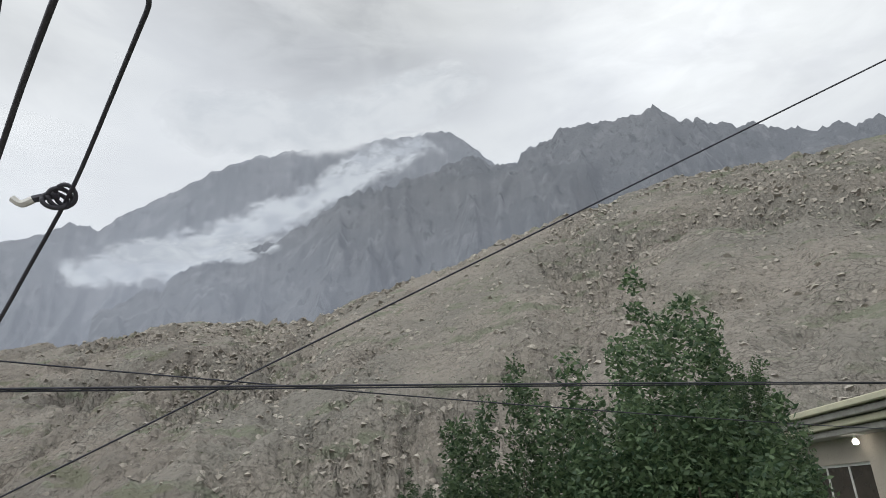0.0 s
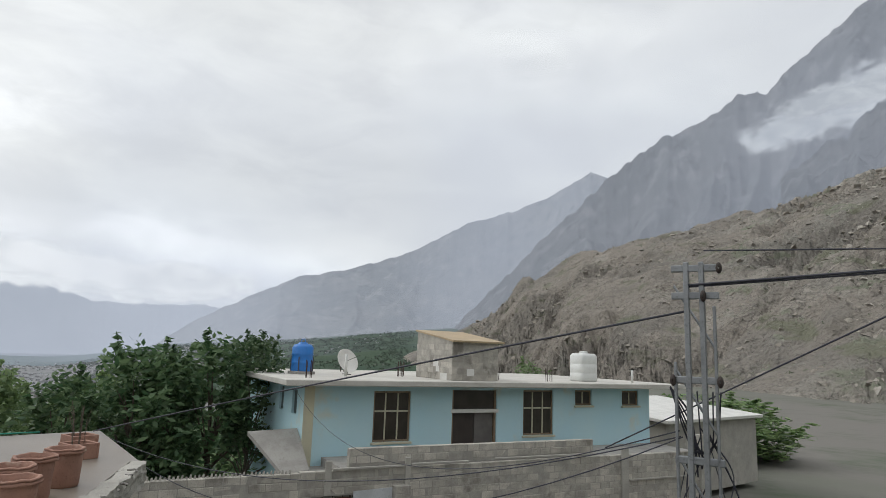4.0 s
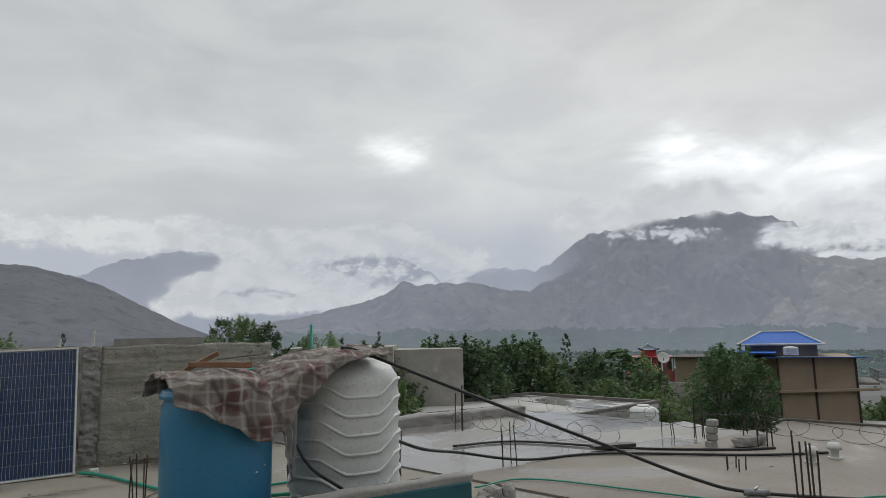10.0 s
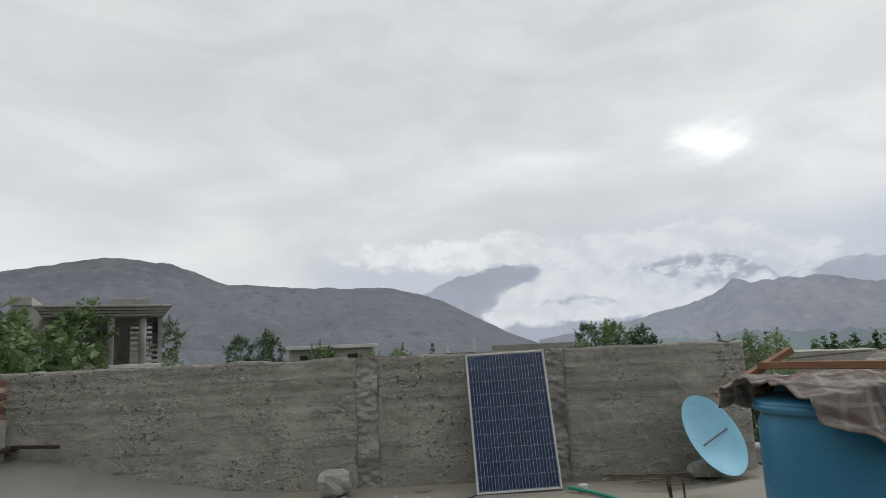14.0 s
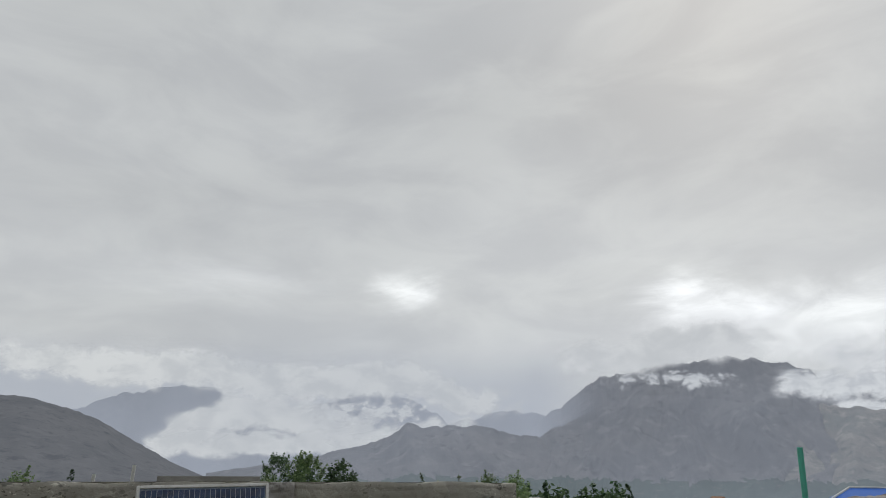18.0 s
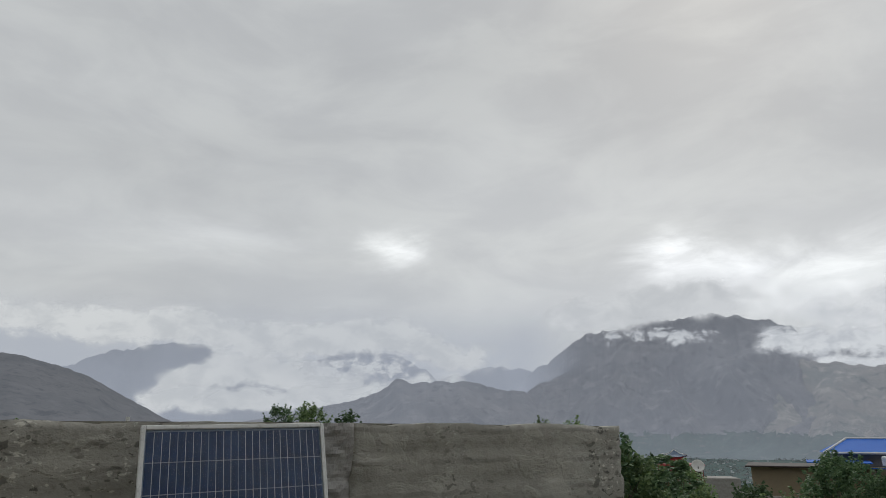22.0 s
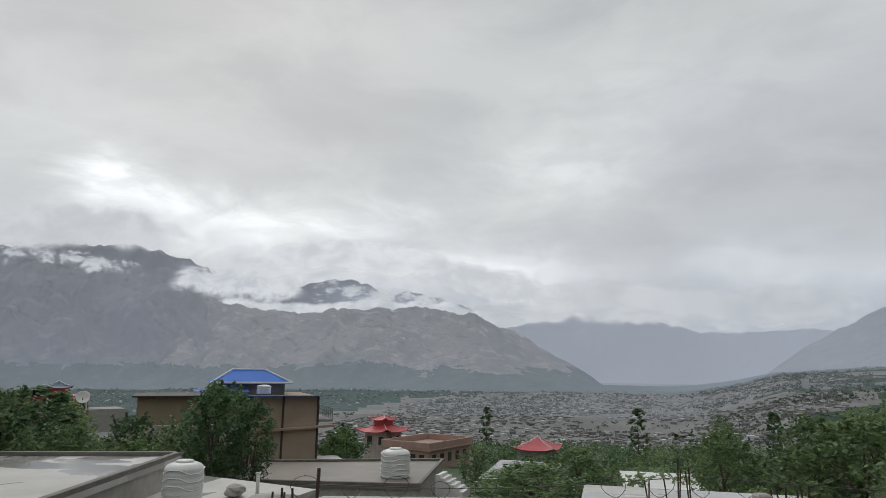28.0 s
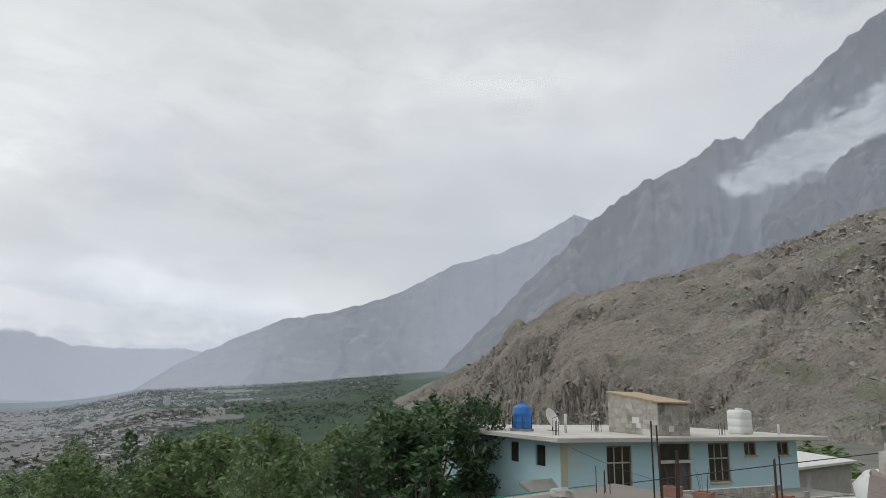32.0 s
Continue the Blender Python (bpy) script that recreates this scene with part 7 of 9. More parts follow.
# block walls below the blue house
def block_wall(name, label, ox, oy, turn, L, z0, z1, thick=0.2, bw=0.4, bh=0.2, top=None, gap=()):
    """A wall of concrete blocks in running bond, each a piece, with mortar recessed behind; gap: openings (x0, x1)."""
    w_ = thing(name, ox, oy, 0, label, "wall", kind="structure", turn=turn)
    core = Build()
    spans, x = [], 0.0
    for g0, g1 in gap:
        spans.append((x, g0))
        x = g1
    spans.append((x, L))
    for a, c in spans:
        core.box(a, c, 0.006, thick - 0.006, z0, z1 - 0.02)
    part("mortar", core, MORTAR, w_)
    me = {}
    rows = int((z1 - z0) / bh)
    made = 0
    for r in range(rows):
        zz = z1 - (r + 1) * bh
        x = -bw / 2 if r % 2 else 0.0
        while x < L:
            a, c = max(0.0, x), min(L, x + bw)
            for g0, g1 in spans:
                p, q = max(a, g0), min(c, g1)
                if q - p > 0.06:
                    key = round(q - p, 2)
                    if key not in me:
                        me[key] = Build().box(0.004, key - 0.004, 0, thick, 0.004, bh - 0.004, 0.012).mesh("block", BLOCK)
                    ob = part("block", me[key], None, w_, m=pose(p, random.uniform(-0.008, 0.008), zz + random.uniform(-0.003, 0.003), random.uniform(-0.8, 0.8), 0, random.uniform(-0.8, 0.8)))
                    made += 1
            x += bw
    return w_


lm = lambda x, y: (hm @ Vector((x, y, 0))).to_2d()
WALLS = (("boundary_wall", "weathered grey concrete block wall along the lane", -6.6, -2.7, 5.85, -4.4, -1.78), ("boundary_wall", "weathered grey block wall beside the metal gate", 1.78, -2.7, 11.8, -4.4, -1.75),
         ("gate_header", "courses of grey blocks over the metal gate", -0.748, -2.7, 2.526, -2.38, -1.76), ("terrace_wall", "grey block parapet on top of the boundary wall", 0.62, -2.44, 8.3, -1.79, -1.26))
for name, label, x, y, L, z0, z1 in WALLS:
    p = lm(x, y)
    block_wall(name, label, p.x, p.y, HT, L, z0, z1)
p = lm(0, 0)
wl = thing("terrace", p.x, p.y, 0, "packed earth terrace and piers behind the boundary wall", "terrace", kind="structure", turn=HT)
part("terrace_fill", Build().box(0.6, 14.0, -2.24, -0.02, -4.6, -1.85), CONCRETE, wl)
part("terrace_fill", Build().box(-0.75, 0.598, -2.24, -0.02, -4.6, -2.1), CONCRETE, wl)
for x0, x1, y0, y1, z0, z1 in ((-0.12, 0.06, -2.76, -2.702, -2.36, -1.5), (2.12, 2.28, -2.76, -2.702, -2.3, -1.5), (9.85, 10.15, -2.78, -2.702, -4.3, -1.5), (13.5, 13.8, -2.8, -2.5, -4.4, -1.2)):
    part("pier", Build().box(x0, x1, y0, y1, z0, z1, 0.012), CEMENT, wl)
for x0, x1, z in ((0.1, 2.1, -1.72), (2.3, 4.1, -1.69), (5.0, 8.9, -1.66), (10.2, 13.4, -2.55)):
    part("string_course", Build().box(x0, x1, -2.77, -2.702, z - 0.03, z + 0.03, 0.01), CEMENT, wl)
for x, y, nx, z0, z1 in ((-1.52, -2.95, 2, -4.4, -2.48), (1.78, -2.92, 1, -4.4, -2.2)):
    q = lm(x, y)
    block_wall("gate_pier", "rough pier of grey blocks at the gate", q.x, q.y, HT, 0.76 if nx == 2 else 0.46, z0, z1, 0.24)
# the lower lane walls before it
for ax, ay, bx, by, z1 in ((-4.0, -3.0, -1.95, -6.6, -2.62), (-3.9, -2.95, -1.6, -2.95, -2.66)):
    q0, q1 = lm(ax, ay), lm(bx, by)
    block_wall("lane_wall", "low grey block wall in the lane with a smeared render", q0.x, q0.y, math.degrees(math.atan2(q1.y - q0.y, q1.x - q0.x)), (q1 - q0).length, -4.6, z1, 0.18)
b = Build()
for k in range(60):
    x = -6.5 + 5.6 * k / 60
    b.rod((x, -2.6, -1.8), (x + 0.01, -2.6, -1.74 + 0.05 * abs(math.sin(k * 1.9))), 0.04, 0.02, 5)
part("coping_crust", b, MORTAR, wl, "ragged mortar crust along the wall top")
g = thing("metal_gate", p.x, p.y, 0, "rusty brown sheet metal gate with a white panel", "gate", turn=HT)
part("leaf", Build().box(-0.72, 0.6, -2.66, -2.62, -4.35, -2.44, 0.006), RUST_SHEET, g)
part("leaf_rail", Build().box(-0.74, -0.69, -2.69, -2.662, -4.35, -2.42, 0.004), REBAR, g)
part("leaf_rail", Build().box(0.58, 0.63, -2.69, -2.662, -4.35, -2.4, 0.004), REBAR, g)
part("leaf", Build().box(0.64, 1.74, -2.66, -2.62, -4.35, -2.74, 0.006), surface("grey_sheet", (0.13, 0.12, 0.115), (0.16, 0.14, 0.13), 0.7, 3, 30, 0.2, stain=(0.14, 0.08, 0.06), stain_at=0.6), g)
part("leaf_rail", Build().box(1.2, 1.24, -2.69, -2.662, -4.35, -2.76, 0.004), REBAR, g)
part("sign_panel", Build().box(0.6, 1.74, -2.71, -2.69, -2.79, -2.36, 0.004, pose(0, 0, 0.04, 0, -2, 0)), surface("dull_white_sheet", (0.56, 0.58, 0.6), (0.46, 0.48, 0.5), 0.5, 3, 30, 0.1), g, "dull white metal panel")
for k, (x, z, w_, hh) in enumerate(((0.72, -3.2, 0.05, 0.07), (0.86, -3.16, 0.04, 0.1), (0.98, -3.2, 0.06, 0.05), (1.1, -3.18, 0.03, 0.09), (0.7, -3.55, 0.06, 0.06), (0.84, -3.53, 0.05, 0.07), (0.98, -3.5, 0.04, 0.07), (1.28, -3.46, 0.05, 0.07), (1.42, -3.44, 0.04, 0.06), (1.56, -3.42, 0.05, 0.07))):
    part("paint_bar", Build().box(x - w_, x + w_, -2.666, -2.662, z - hh, z + hh * 0.2 - 0.01), WHITE_PAINT, g, "smeared bar of white paint")
for k in range(9):
    part("spike", Build().rod((-0.65 + k * 0.27, -2.6, -2.46), (-0.66 + k * 0.27, -2.6, -2.2), 0.008, None, 5), REBAR, g)
part("lane_fill", Build().prism([(-8.0, -8.5), (15.0, -8.5), (15.0, -2.72), (-8.0, -2.72)], -4.62, -4.3), surface("stony_lane", (0.24, 0.22, 0.19), (0.18, 0.165, 0.145), 0.95, 2.0, 30, 0.9, stain=(0.16, 0.17, 0.1), stain_at=0.6, dist=0.06), wl, "stony earth lane")
for k, (x, y, w_, hh) in enumerate(((4.4, -3.3, 0.5, 0.4), (3.4, -3.6, 0.22, 0.15), (5.9, -3.4, 0.32, 0.26), (6.9, -3.3, 0.45, 0.34), (2.6, -3.5, 0.2, 0.12), (9.5, -3.3, 0.5, 0.36), (1.9, -3.7, 0.24, 0.14), (1.2, -3.8, 0.16, 0.1), (0.7, -3.7, 0.22, 0.12))):
    q = lm(x, y)
    tagged(boulder("boulder", q.x, q.y, -4.34, w_, w_ * 0.75, hh, STONE, "pale boulder lying in the lane below the wall", 80 + k * 2.2, "rock", 40 * k), group="boulders in the lane")
for k in range(40):
    q = lm(random.uniform(0.5, 8.5), random.uniform(-4.8, -3.1))
    w_ = random.uniform(0.04, 0.13)
    tagged(boulder("cobble", q.x, q.y, -4.31, w_ * 1.3, w_, w_ * 0.7, STONE if k % 2 else CONCRETE, "loose stone on the lane", 120 + k * 1.3, "stone", 30 * k), group="loose stones in the lane")
# shed with a white roof beyond the pole
q = lm(18.0, 3.0)
sh = thing("shed", q.x, q.y, -1.4, "low shed with a white painted roof", "shed", turn=HT + 12)
part("wall", Build().box(0, 9, 0, 6, -3.5, -0.12), CEMENT, sh)
part("roof", Build().box(-0.3, 9.3, -0.3, 6.3, -0.1, 0.06, 0.02, pose(0, 0, 0, 5, 0, 0)), WHITE_PAINT, sh, "white sloping roof")
q = lm(14.6, 1.5)
low_tank = white_tank(q.x, q.y, -1.9, 0.4, 0.8, "small white water tank behind the blue house", 0, False)
part("stand", Build().box(-0.45, 0.45, -0.45, 0.45, -2.6, -0.004, 0.02), CONCRETE, low_tank)


# neighbouring flat roofs
def flat_roof(name, label, pts, z, depth, floor_mat, wall_mat=CEMENT, rim=0.0, rim_w=0.22, category="house"):
    t = thing(name, 0, 0, 0, label, category)
    part("house_wall", Build().prism(pts, z - depth, z - 0.2), wall_mat, t)
    cx, cy = sum(p[0] for p in pts) / len(pts), sum(p[1] for p in pts) / len(pts)
    big = [(cx + (x - cx) * 1.03, cy + (y - cy) * 1.03) for x, y in pts]
    part("roof_slab", Build().prism(big, z - 0.198, z), floor_mat, t)
    if rim:
        for (x0, y0), (x1, y1) in zip(big, big[1:] + big[:1]):
            L = math.hypot(x1 - x0, y1 - y0)
            part("rim_wall", Build().box(0.0, L, 0.0, rim_w, 0.0, rim, 0.015, pose(x0, y0, z - 0.002, 0, 0, math.degrees(math.atan2(y1 - y0, x1 - x0)))), WET_CONCRETE, t)
    return t


# anticlockwise outlines
flat_roof("neighbour_house", "neighbouring house with a flooded flat roof and low rim", [(15.9, 18.9), (25.9, 20.9), (24.0, 28.5), (14.0, 27.0)], -1.95, 6, PALE_WET, CEMENT, 0.16)
flat_roof("neighbour_house", "lower house with a wet cement roof", [(10.4, 10.3), (15.3, 13.5), (14.1, 17.9), (9.6, 18.6)], -1.6, 6, PALE_WET, CEMENT)
flat_roof("neighbour_house", "small house with a flat wet roof carrying a white tank", [(21.0, 16.3), (26.2, 15.4), (28.0, 21.0), (22.2, 20.8)], -3.0, 4.5, PALE_WET, CEMENT, 0.0)
flat_roof("neighbour_house", "flat-roofed house with a brown cement roof below the hill", [(39.6, 14.2), (50.0, 14.6), (46.0, 27.0), (38.6, 24.8)], -5.1, 3.5, ROOF_SLAB, CEMENT, 0.16)
flat_roof("neighbour_house", "house with a pale flat roof", [(17.0, -0.8), (26.0, -1.5), (26.5, 5.4), (17.2, 6.2)], -2.5, 5, PALE_WET, CEMENT)
flat_roof("neighbour_house", "small house with a white roof", [(46.0, -3.0), (54.0, -3.5), (54.5, 1.5), (46.5, 2.0)], -6.0, 3, WHITE_PAINT, CEMENT)
flat_roof("neighbour_house", "small house with a grey roof among trees", [(60.0, 6.0), (72.0, 5.0), (73.0, 12.0), (61.0, 13.0)], -8.0, 4, RAIN_SLAB, CEMENT)
white_tank(22.48, 18.5, -3.0, 0.62, 1.42, "ribbed white water tank on the small house roof", 10, False)
white_tank(42.3, 16.2, -5.1, 0.9, 1.7, "ribbed white water tank on the brown roof", 50, False)
t = thing("outdoor_stair", 43.0, 13.8, -5.1, "white concrete stair beside the brown roof", "stairs", turn=-8)
for k in range(6):
    part("step", Build().box(0, 1.6, -0.3 * k - 0.3, -0.3 * k, -1.2 - 0.0, 0.1 - 0.18 * k, 0.01), WHITE_PAINT, t)
tagged(boulder("concrete_lump", 24.3, 17.6, -3.0, 0.35, 0.3, 0.22, CONCRETE, "dark lump of concrete on the small house roof", 91.0, "rubble"))
p = thing("vent_post", 24.6, 16.9, -3.0, "thin white vent pipe on the small house roof", "vent pipe")
part("riser", Build().rod((0, 0, -0.05), (0, 0, 0.75), 0.06, None, 10), PVC, p, "", True)
part("cap", Build().lathe([(0.06, 0.74), (0.09, 0.75), (0.09, 0.79), (0.01, 0.8)], 14), PVC, p, "", True)

# brown building with blue roofs
BT = -57.8
h = thing("brown_building", 50.3, 30.0, 0, "tall brown rendered building with blue metal roofs", "house", turn=BT)
part("body_wall", Build().box(0, 5.45, 0, 9.0, -10.0, -0.85), BROWN_WALL, h)
for x in (-0.03, 2.5, 5.3):
    part("pilaster", Build().box(x, x + 0.16, -0.08, -0.002, -10.0, -0.86), DARK_TRIM, h, "dark vertical strip")
part("band", Build().box(-0.8, 6.6, -0.4, -0.09, -3.62, -3.42, 0.02, pose(0, 0, 0, 0, -3, 0)), BROWN_WALL, h, "slanting brown ledge")
for k in range(7):
    part("roof_sheet", Build().box(-0.9 + k * 1.02, -0.9 + (k + 1) * 1.02 - 0.015, -0.7, 9.6, -0.84, -0.78, 0, pose(0, 0, 0, -2.2, 0, 0)), BLUE_METAL, h, "blue metal roof sheet")
part("side_window", Build().box(5.452, 5.49, 1.0, 3.0, -4.0, -2.6), DARK_GLASS, h)
part("side_window", Build().box(5.452, 5.49, 4.2, 5.2, -2.6, -1.6), DARK_GLASS, h)
bal = part("balcony", Build().box(5.45, 7.0, 1.5, 7.0, -3.0, -2.8, 0.02), CONCRETE, h)
for k in range(8):
    part("baluster", Build().rod((6.95, 1.55 + k * 0.77, -2.8), (6.95, 1.55 + k * 0.77, -1.9), 0.025, None, 6), GALV, bal)
for zz in (-1.9, -2.2, -2.5):
    part("rail", Build().rod((6.95, 1.5, zz), (6.95, 7.0, zz), 0.025, None, 6), GALV, bal)
part("lower_canopy", Build().box(5.45, 7.6, -0.2, 2.4, -6.0, -5.85, 0.02), WHITE_PAINT, h)
up = part("upper_storey", Build().box(-2.35, 3.1, 3.2, 8.4, -0.84, 0.14), surface("grey_upper_wall", (0.23, 0.23, 0.24), None, 0.9, 1, 20, 0.2), h)
b = Build()
b.add([(-2.95, 2.6, 0.14), (3.68, 2.6, 0.14), (3.68, 9.0, 0.14), (-2.95, 9.0, 0.14), (-1.1, 5.4, 1.2), (1.7, 5.4, 1.2), (1.7, 6.2, 1.2), (-1.1, 6.2, 1.2)],
      [(3, 2, 1, 0), (0, 1, 5, 4), (1, 2, 6, 5), (2, 3, 7, 6), (3, 0, 4, 7), (4, 5, 6, 7)])
part("hip_roof", b, BLUE_METAL, h, "blue metal hip roof")
for p0, p1 in (((-2.95, 2.6, 0.16), (-1.1, 5.4, 1.22)), ((3.68, 2.6, 0.16), (1.7, 5.4, 1.22)), ((3.68, 9.0, 0.16), (1.7, 6.2, 1.22)), ((-1.1, 5.4, 1.22), (1.7, 5.4, 1.22)), ((-2.95, 2.6, 0.16), (3.68, 2.6, 0.16))):
    part("ridge_cap", Build().rod(p0, p1, 0.09, None, 6), WHITE_PAINT, h, "white ridge flashing")
lo = part("lean_roof", Build().box(-4.2, 0.0, 1.0, 3.18, -0.6, -0.54, 0, pose(0, 0, 0, 3, 0, 0)), BLUE_METAL, h)
wg = part("wing", Build().box(-8.2, -0.01, 3.0, 9.0, -8.0, -1.0), surface("tan_render", (0.33, 0.27, 0.18), (0.28, 0.23, 0.16), 0.9, 0.6, 20, 0.2), h, "long tan side wing")
part("wing_roof", Build().box(-8.6, -0.02, 2.5, 9.3, -0.98, -0.86, 0.02), DARK_TRIM, wg)
part("terrace_wall", Build().box(-9.0, -1.0, -4.0, -3.75, -9.0, -2.6), BLOCK, h, "block terrace wall")
bm_ = pose(50.3, 30.0, 0, 0, 0, BT)
s = bm_ @ Vector((1.1, 0.9, -0.6))
white_tank(s.x, s.y, -0.66, 0.55, 0.7, "white tank lying on the brown building's roof edge", 0, False)


def curved_roof(parent, cx, cy, w_, d_, z0, z1, mat, trim, lift=0.35, name="roof"):
    """A hipped roof with corners that sweep upwards."""
    b = Build()
    n = 12
    for i in range(n + 1):
        for j in range(n + 1):
            u_, v_ = -1 + 2 * i / n, -1 + 2 * j / n
            k = max(abs(u_), abs(v_))
            corner = (min(abs(u_), abs(v_)) / max(k, 0.01)) ** 3 * k ** 3
            z = z0 + (z1 - z0) * (1 - k) ** 1.35 + lift * corner
            b.v.append((cx + u_ * w_ / 2, cy + v_ * d_ / 2, z))
    for i in range(n):
        for j in range(n):
            a = i * (n + 1) + j
            b.f.append((a, a + n + 1, a + n + 2, a + 1))
    r_ = part(name, b, mat, parent)
    sm = r_.modifiers.new("thick", "SOLIDIFY")
    sm.thickness = 0.12
    for sx in (-1, 1):
        for sy in (-1, 1):
            pts = []
            for q_ in range(9):
                k = q_ / 8
                pts.append((cx + sx * k * w_ / 2, cy + sy * k * d_ / 2, z0 + (z1 - z0) * (1 - k) ** 1.35 + lift * k ** 3 + 0.05))
            part("hip_cap", Build().tube(pts, 0.07, 6), trim, r_)
    return r_


# pagoda-roofed house with its long annexe
h = thing("pagoda_house", 115.0, 36.2, -14.6, "house with a red two-tier pagoda roof and white trim", "house", turn=-20)
part("tower_wall", Build().box(-2.3, 2.3, -2.3, 2.3, 0, 5.2), surface("cream_plaster", (0.5, 0.43, 0.38), None, 0.9, 1, 20, 0.2), h)
curved_roof(h, 0, 0, 7.6, 7.0, 5.2, 7.0, RED_ROOF, WHITE_PAINT, 0.7)
part("lantern_wall", Build().box(-1.2, 1.2, -1.2, 1.2, 6.2, 7.2), RED_ROOF, h)
curved_roof(h, 0, 0, 3.9, 3.7, 7.1, 8.1, RED_ROOF, WHITE_PAINT, 0.5, "upper_roof")
for k in (-1.2, 1.2):
    part("window", Build().box(k - 0.5, k + 0.5, -2.34, -2.302, 3.0, 4.4), DARK_GLASS, h)
    part("window", Build().box(-2.34, -2.302, k - 0.5, k + 0.5, 3.0, 4.4), DARK_GLASS, h)
an = thing("brick_annexe", 112.0, 27.5, -14.8, "long flat-roofed pink brown brick building", "house", turn=-24)
part("wall", Build().box(-6.2, 6.2, -4.5, 4.5, 0, 3.4), PINK_BRICK, an)
part("roof_slab", Build().box(-6.6, 6.6, -4.9, 4.9, 3.4, 3.7, 0.03), PINK_BRICK, an)
for sx, sy, lx, ly in ((0, -4.7, 6.6, 0.15), (0, 4.7, 6.6, 0.15), (-6.45, 0, 0.15, 4.55), (6.45, 0, 0.15, 4.55)):
    part("parapet", Build().box(sx - lx, sx + lx, sy - ly, sy + ly, 3.7, 4.7, 0.02), PINK_BRICK, an)
for k in range(5):
    part("window", Build().box(-6.24, -6.202, -3.6 + k * 1.7, -2.6 + k * 1.7, 1.4, 2.8), DARK_GLASS, an)
    part("window", Build().box(-5.2 + k * 2.3, -4.2 + k * 2.3, -4.54, -4.502, 1.4, 2.8), DARK_GLASS, an)
h = thing("red_roofed_house", 119.0, 9.2, -15.6, "house with a bright red hipped roof and white ridges", "house", turn=-10)
part("wall", Build().box(-3.3, 3.3, -3.0, 3.0, 0, 3.6), surface("pale_plaster", (0.5, 0.45, 0.42), None, 0.9, 1, 20, 0.2), h)
curved_roof(h, 0, 0, 8.2, 7.4, 3.6, 5.6, RED_ROOF, WHITE_PAINT, 0.5)
part("ridge_post", Build().rod((0, 0, 5.5), (0, 0, 6.0), 0.1, None, 6), WHITE_PAINT, h)
h = thing("tower_house", 119.0, 105.7, -11.0, "red-walled house with a small blue pagoda tower", "house", turn=-40)
part("wall", Build().box(-5, 5, -4, 4, 0, 6.0), surface("red_plaster", (0.32, 0.1, 0.09), None, 0.9, 1, 20, 0.2), h)
part("roof_slab", Build().box(-5.4, 5.4, -4.4, 4.4, 6.0, 6.3, 0.03), RED_ROOF, h)
part("tower_wall", Build().box(-1.6, 1.6, -1.6, 1.6, 6.3, 7.9), RED_ROOF, h)
curved_roof(h, 0, 0, 4.6, 4.6, 7.8, 9.2, surface("slate_blue_sheet", (0.07, 0.12, 0.2), None, 0.5, 1, 20, 0.1), WHITE_PAINT, 0.5, "tower_roof")
for k in range(5):
    part("column", Build().rod((-4.6 + k * 2.3, -4.2, 3.0), (-4.6 + k * 2.3, -4.2, 6.0), 0.16, None, 8), WHITE_PAINT, h)
    part("window", Build().box(-4.9 + k * 2.1, -3.9 + k * 2.1, -4.04, -4.002, 3.4, 5.2), DARK_GLASS, h)
part("annexe_wall", Build().box(5.02, 12, -5, 3, -1, 3.6), CONCRETE, h)
s = Vector((98.0, 83.0, -4.4))
d = thing("satellite_dish", *s, "large white satellite dish on a pole", "satellite dish")
ref = part("reflector", Build().lathe([(0.01, -0.2), (0.5, -0.15), (0.9, 0.0), (1.1, 0.08), (1.1, 0.05), (0.9, -0.04), (0.5, -0.19), (0.01, -0.24)], 28), WHITE_PAINT, d, "", True)
ref.matrix_basis = look((0, 0, 0.6), (0.8, 0.8, 0.1))
part("pole", Build().rod((0, 0, -4.5), (0, 0, 0.5), 0.08, None, 8), STEEL, d)

# house with a porch up the slope
h = thing("porch_house", -15.06, 30.48, 0, "unfinished concrete house with an open columned porch", "house", turn=26.3)
part("back_room", Build().box(-2.9, -1.6, 0.6, 6.0, -4.0, 3.86), CEMENT, h)
part("back_room", Build().box(-4.6, -2.92, 1.2, 6.0, -4.0, 3.5), CEMENT, h)
part("porch_floor", Build().box(-1.58, 2.35, -0.5, 6.0, -4.0, 1.66, 0.02), WHITE_PAINT, h, "white painted porch floor")
part("porch_back", Build().box(-1.598, 0.9, 2.4, 2.6, 1.662, 3.86), CONCRETE, h)
part("side_wall", Build().box(2.1, 2.3, 1.2, 6.0, 1.662, 3.86), CONCRETE, h)
for x in (0.0, 1.35):
    part("column", Build().rod((x, -0.1, 1.64), (x, -0.1, 3.87), 0.17, 0.17, 14), CONCRETE, h, "", True)
for k in range(8):
    part("stair", Build().box(0.92, 2.08, 0.5 + 0.27 * k, 0.77 + 0.27 * k, 1.72 + 0.26 * k, 1.84 + 0.26 * k, 0.01), CONCRETE, h)
part("stair_string", Build().add([(1.4, 0.4, 1.66), (1.6, 0.4, 1.66), (1.6, 2.8, 3.7), (1.4, 2.8, 3.7), (1.4, 0.7, 1.66), (1.6, 0.7, 1.66), (1.6, 2.8, 3.5), (1.4, 2.8, 3.5)],
     [(0, 1, 2, 3), (4, 7, 6, 5), (0, 4, 5, 1), (3, 2, 6, 7), (0, 3, 7, 4), (1, 5, 6, 2)]), CONCRETE, h)
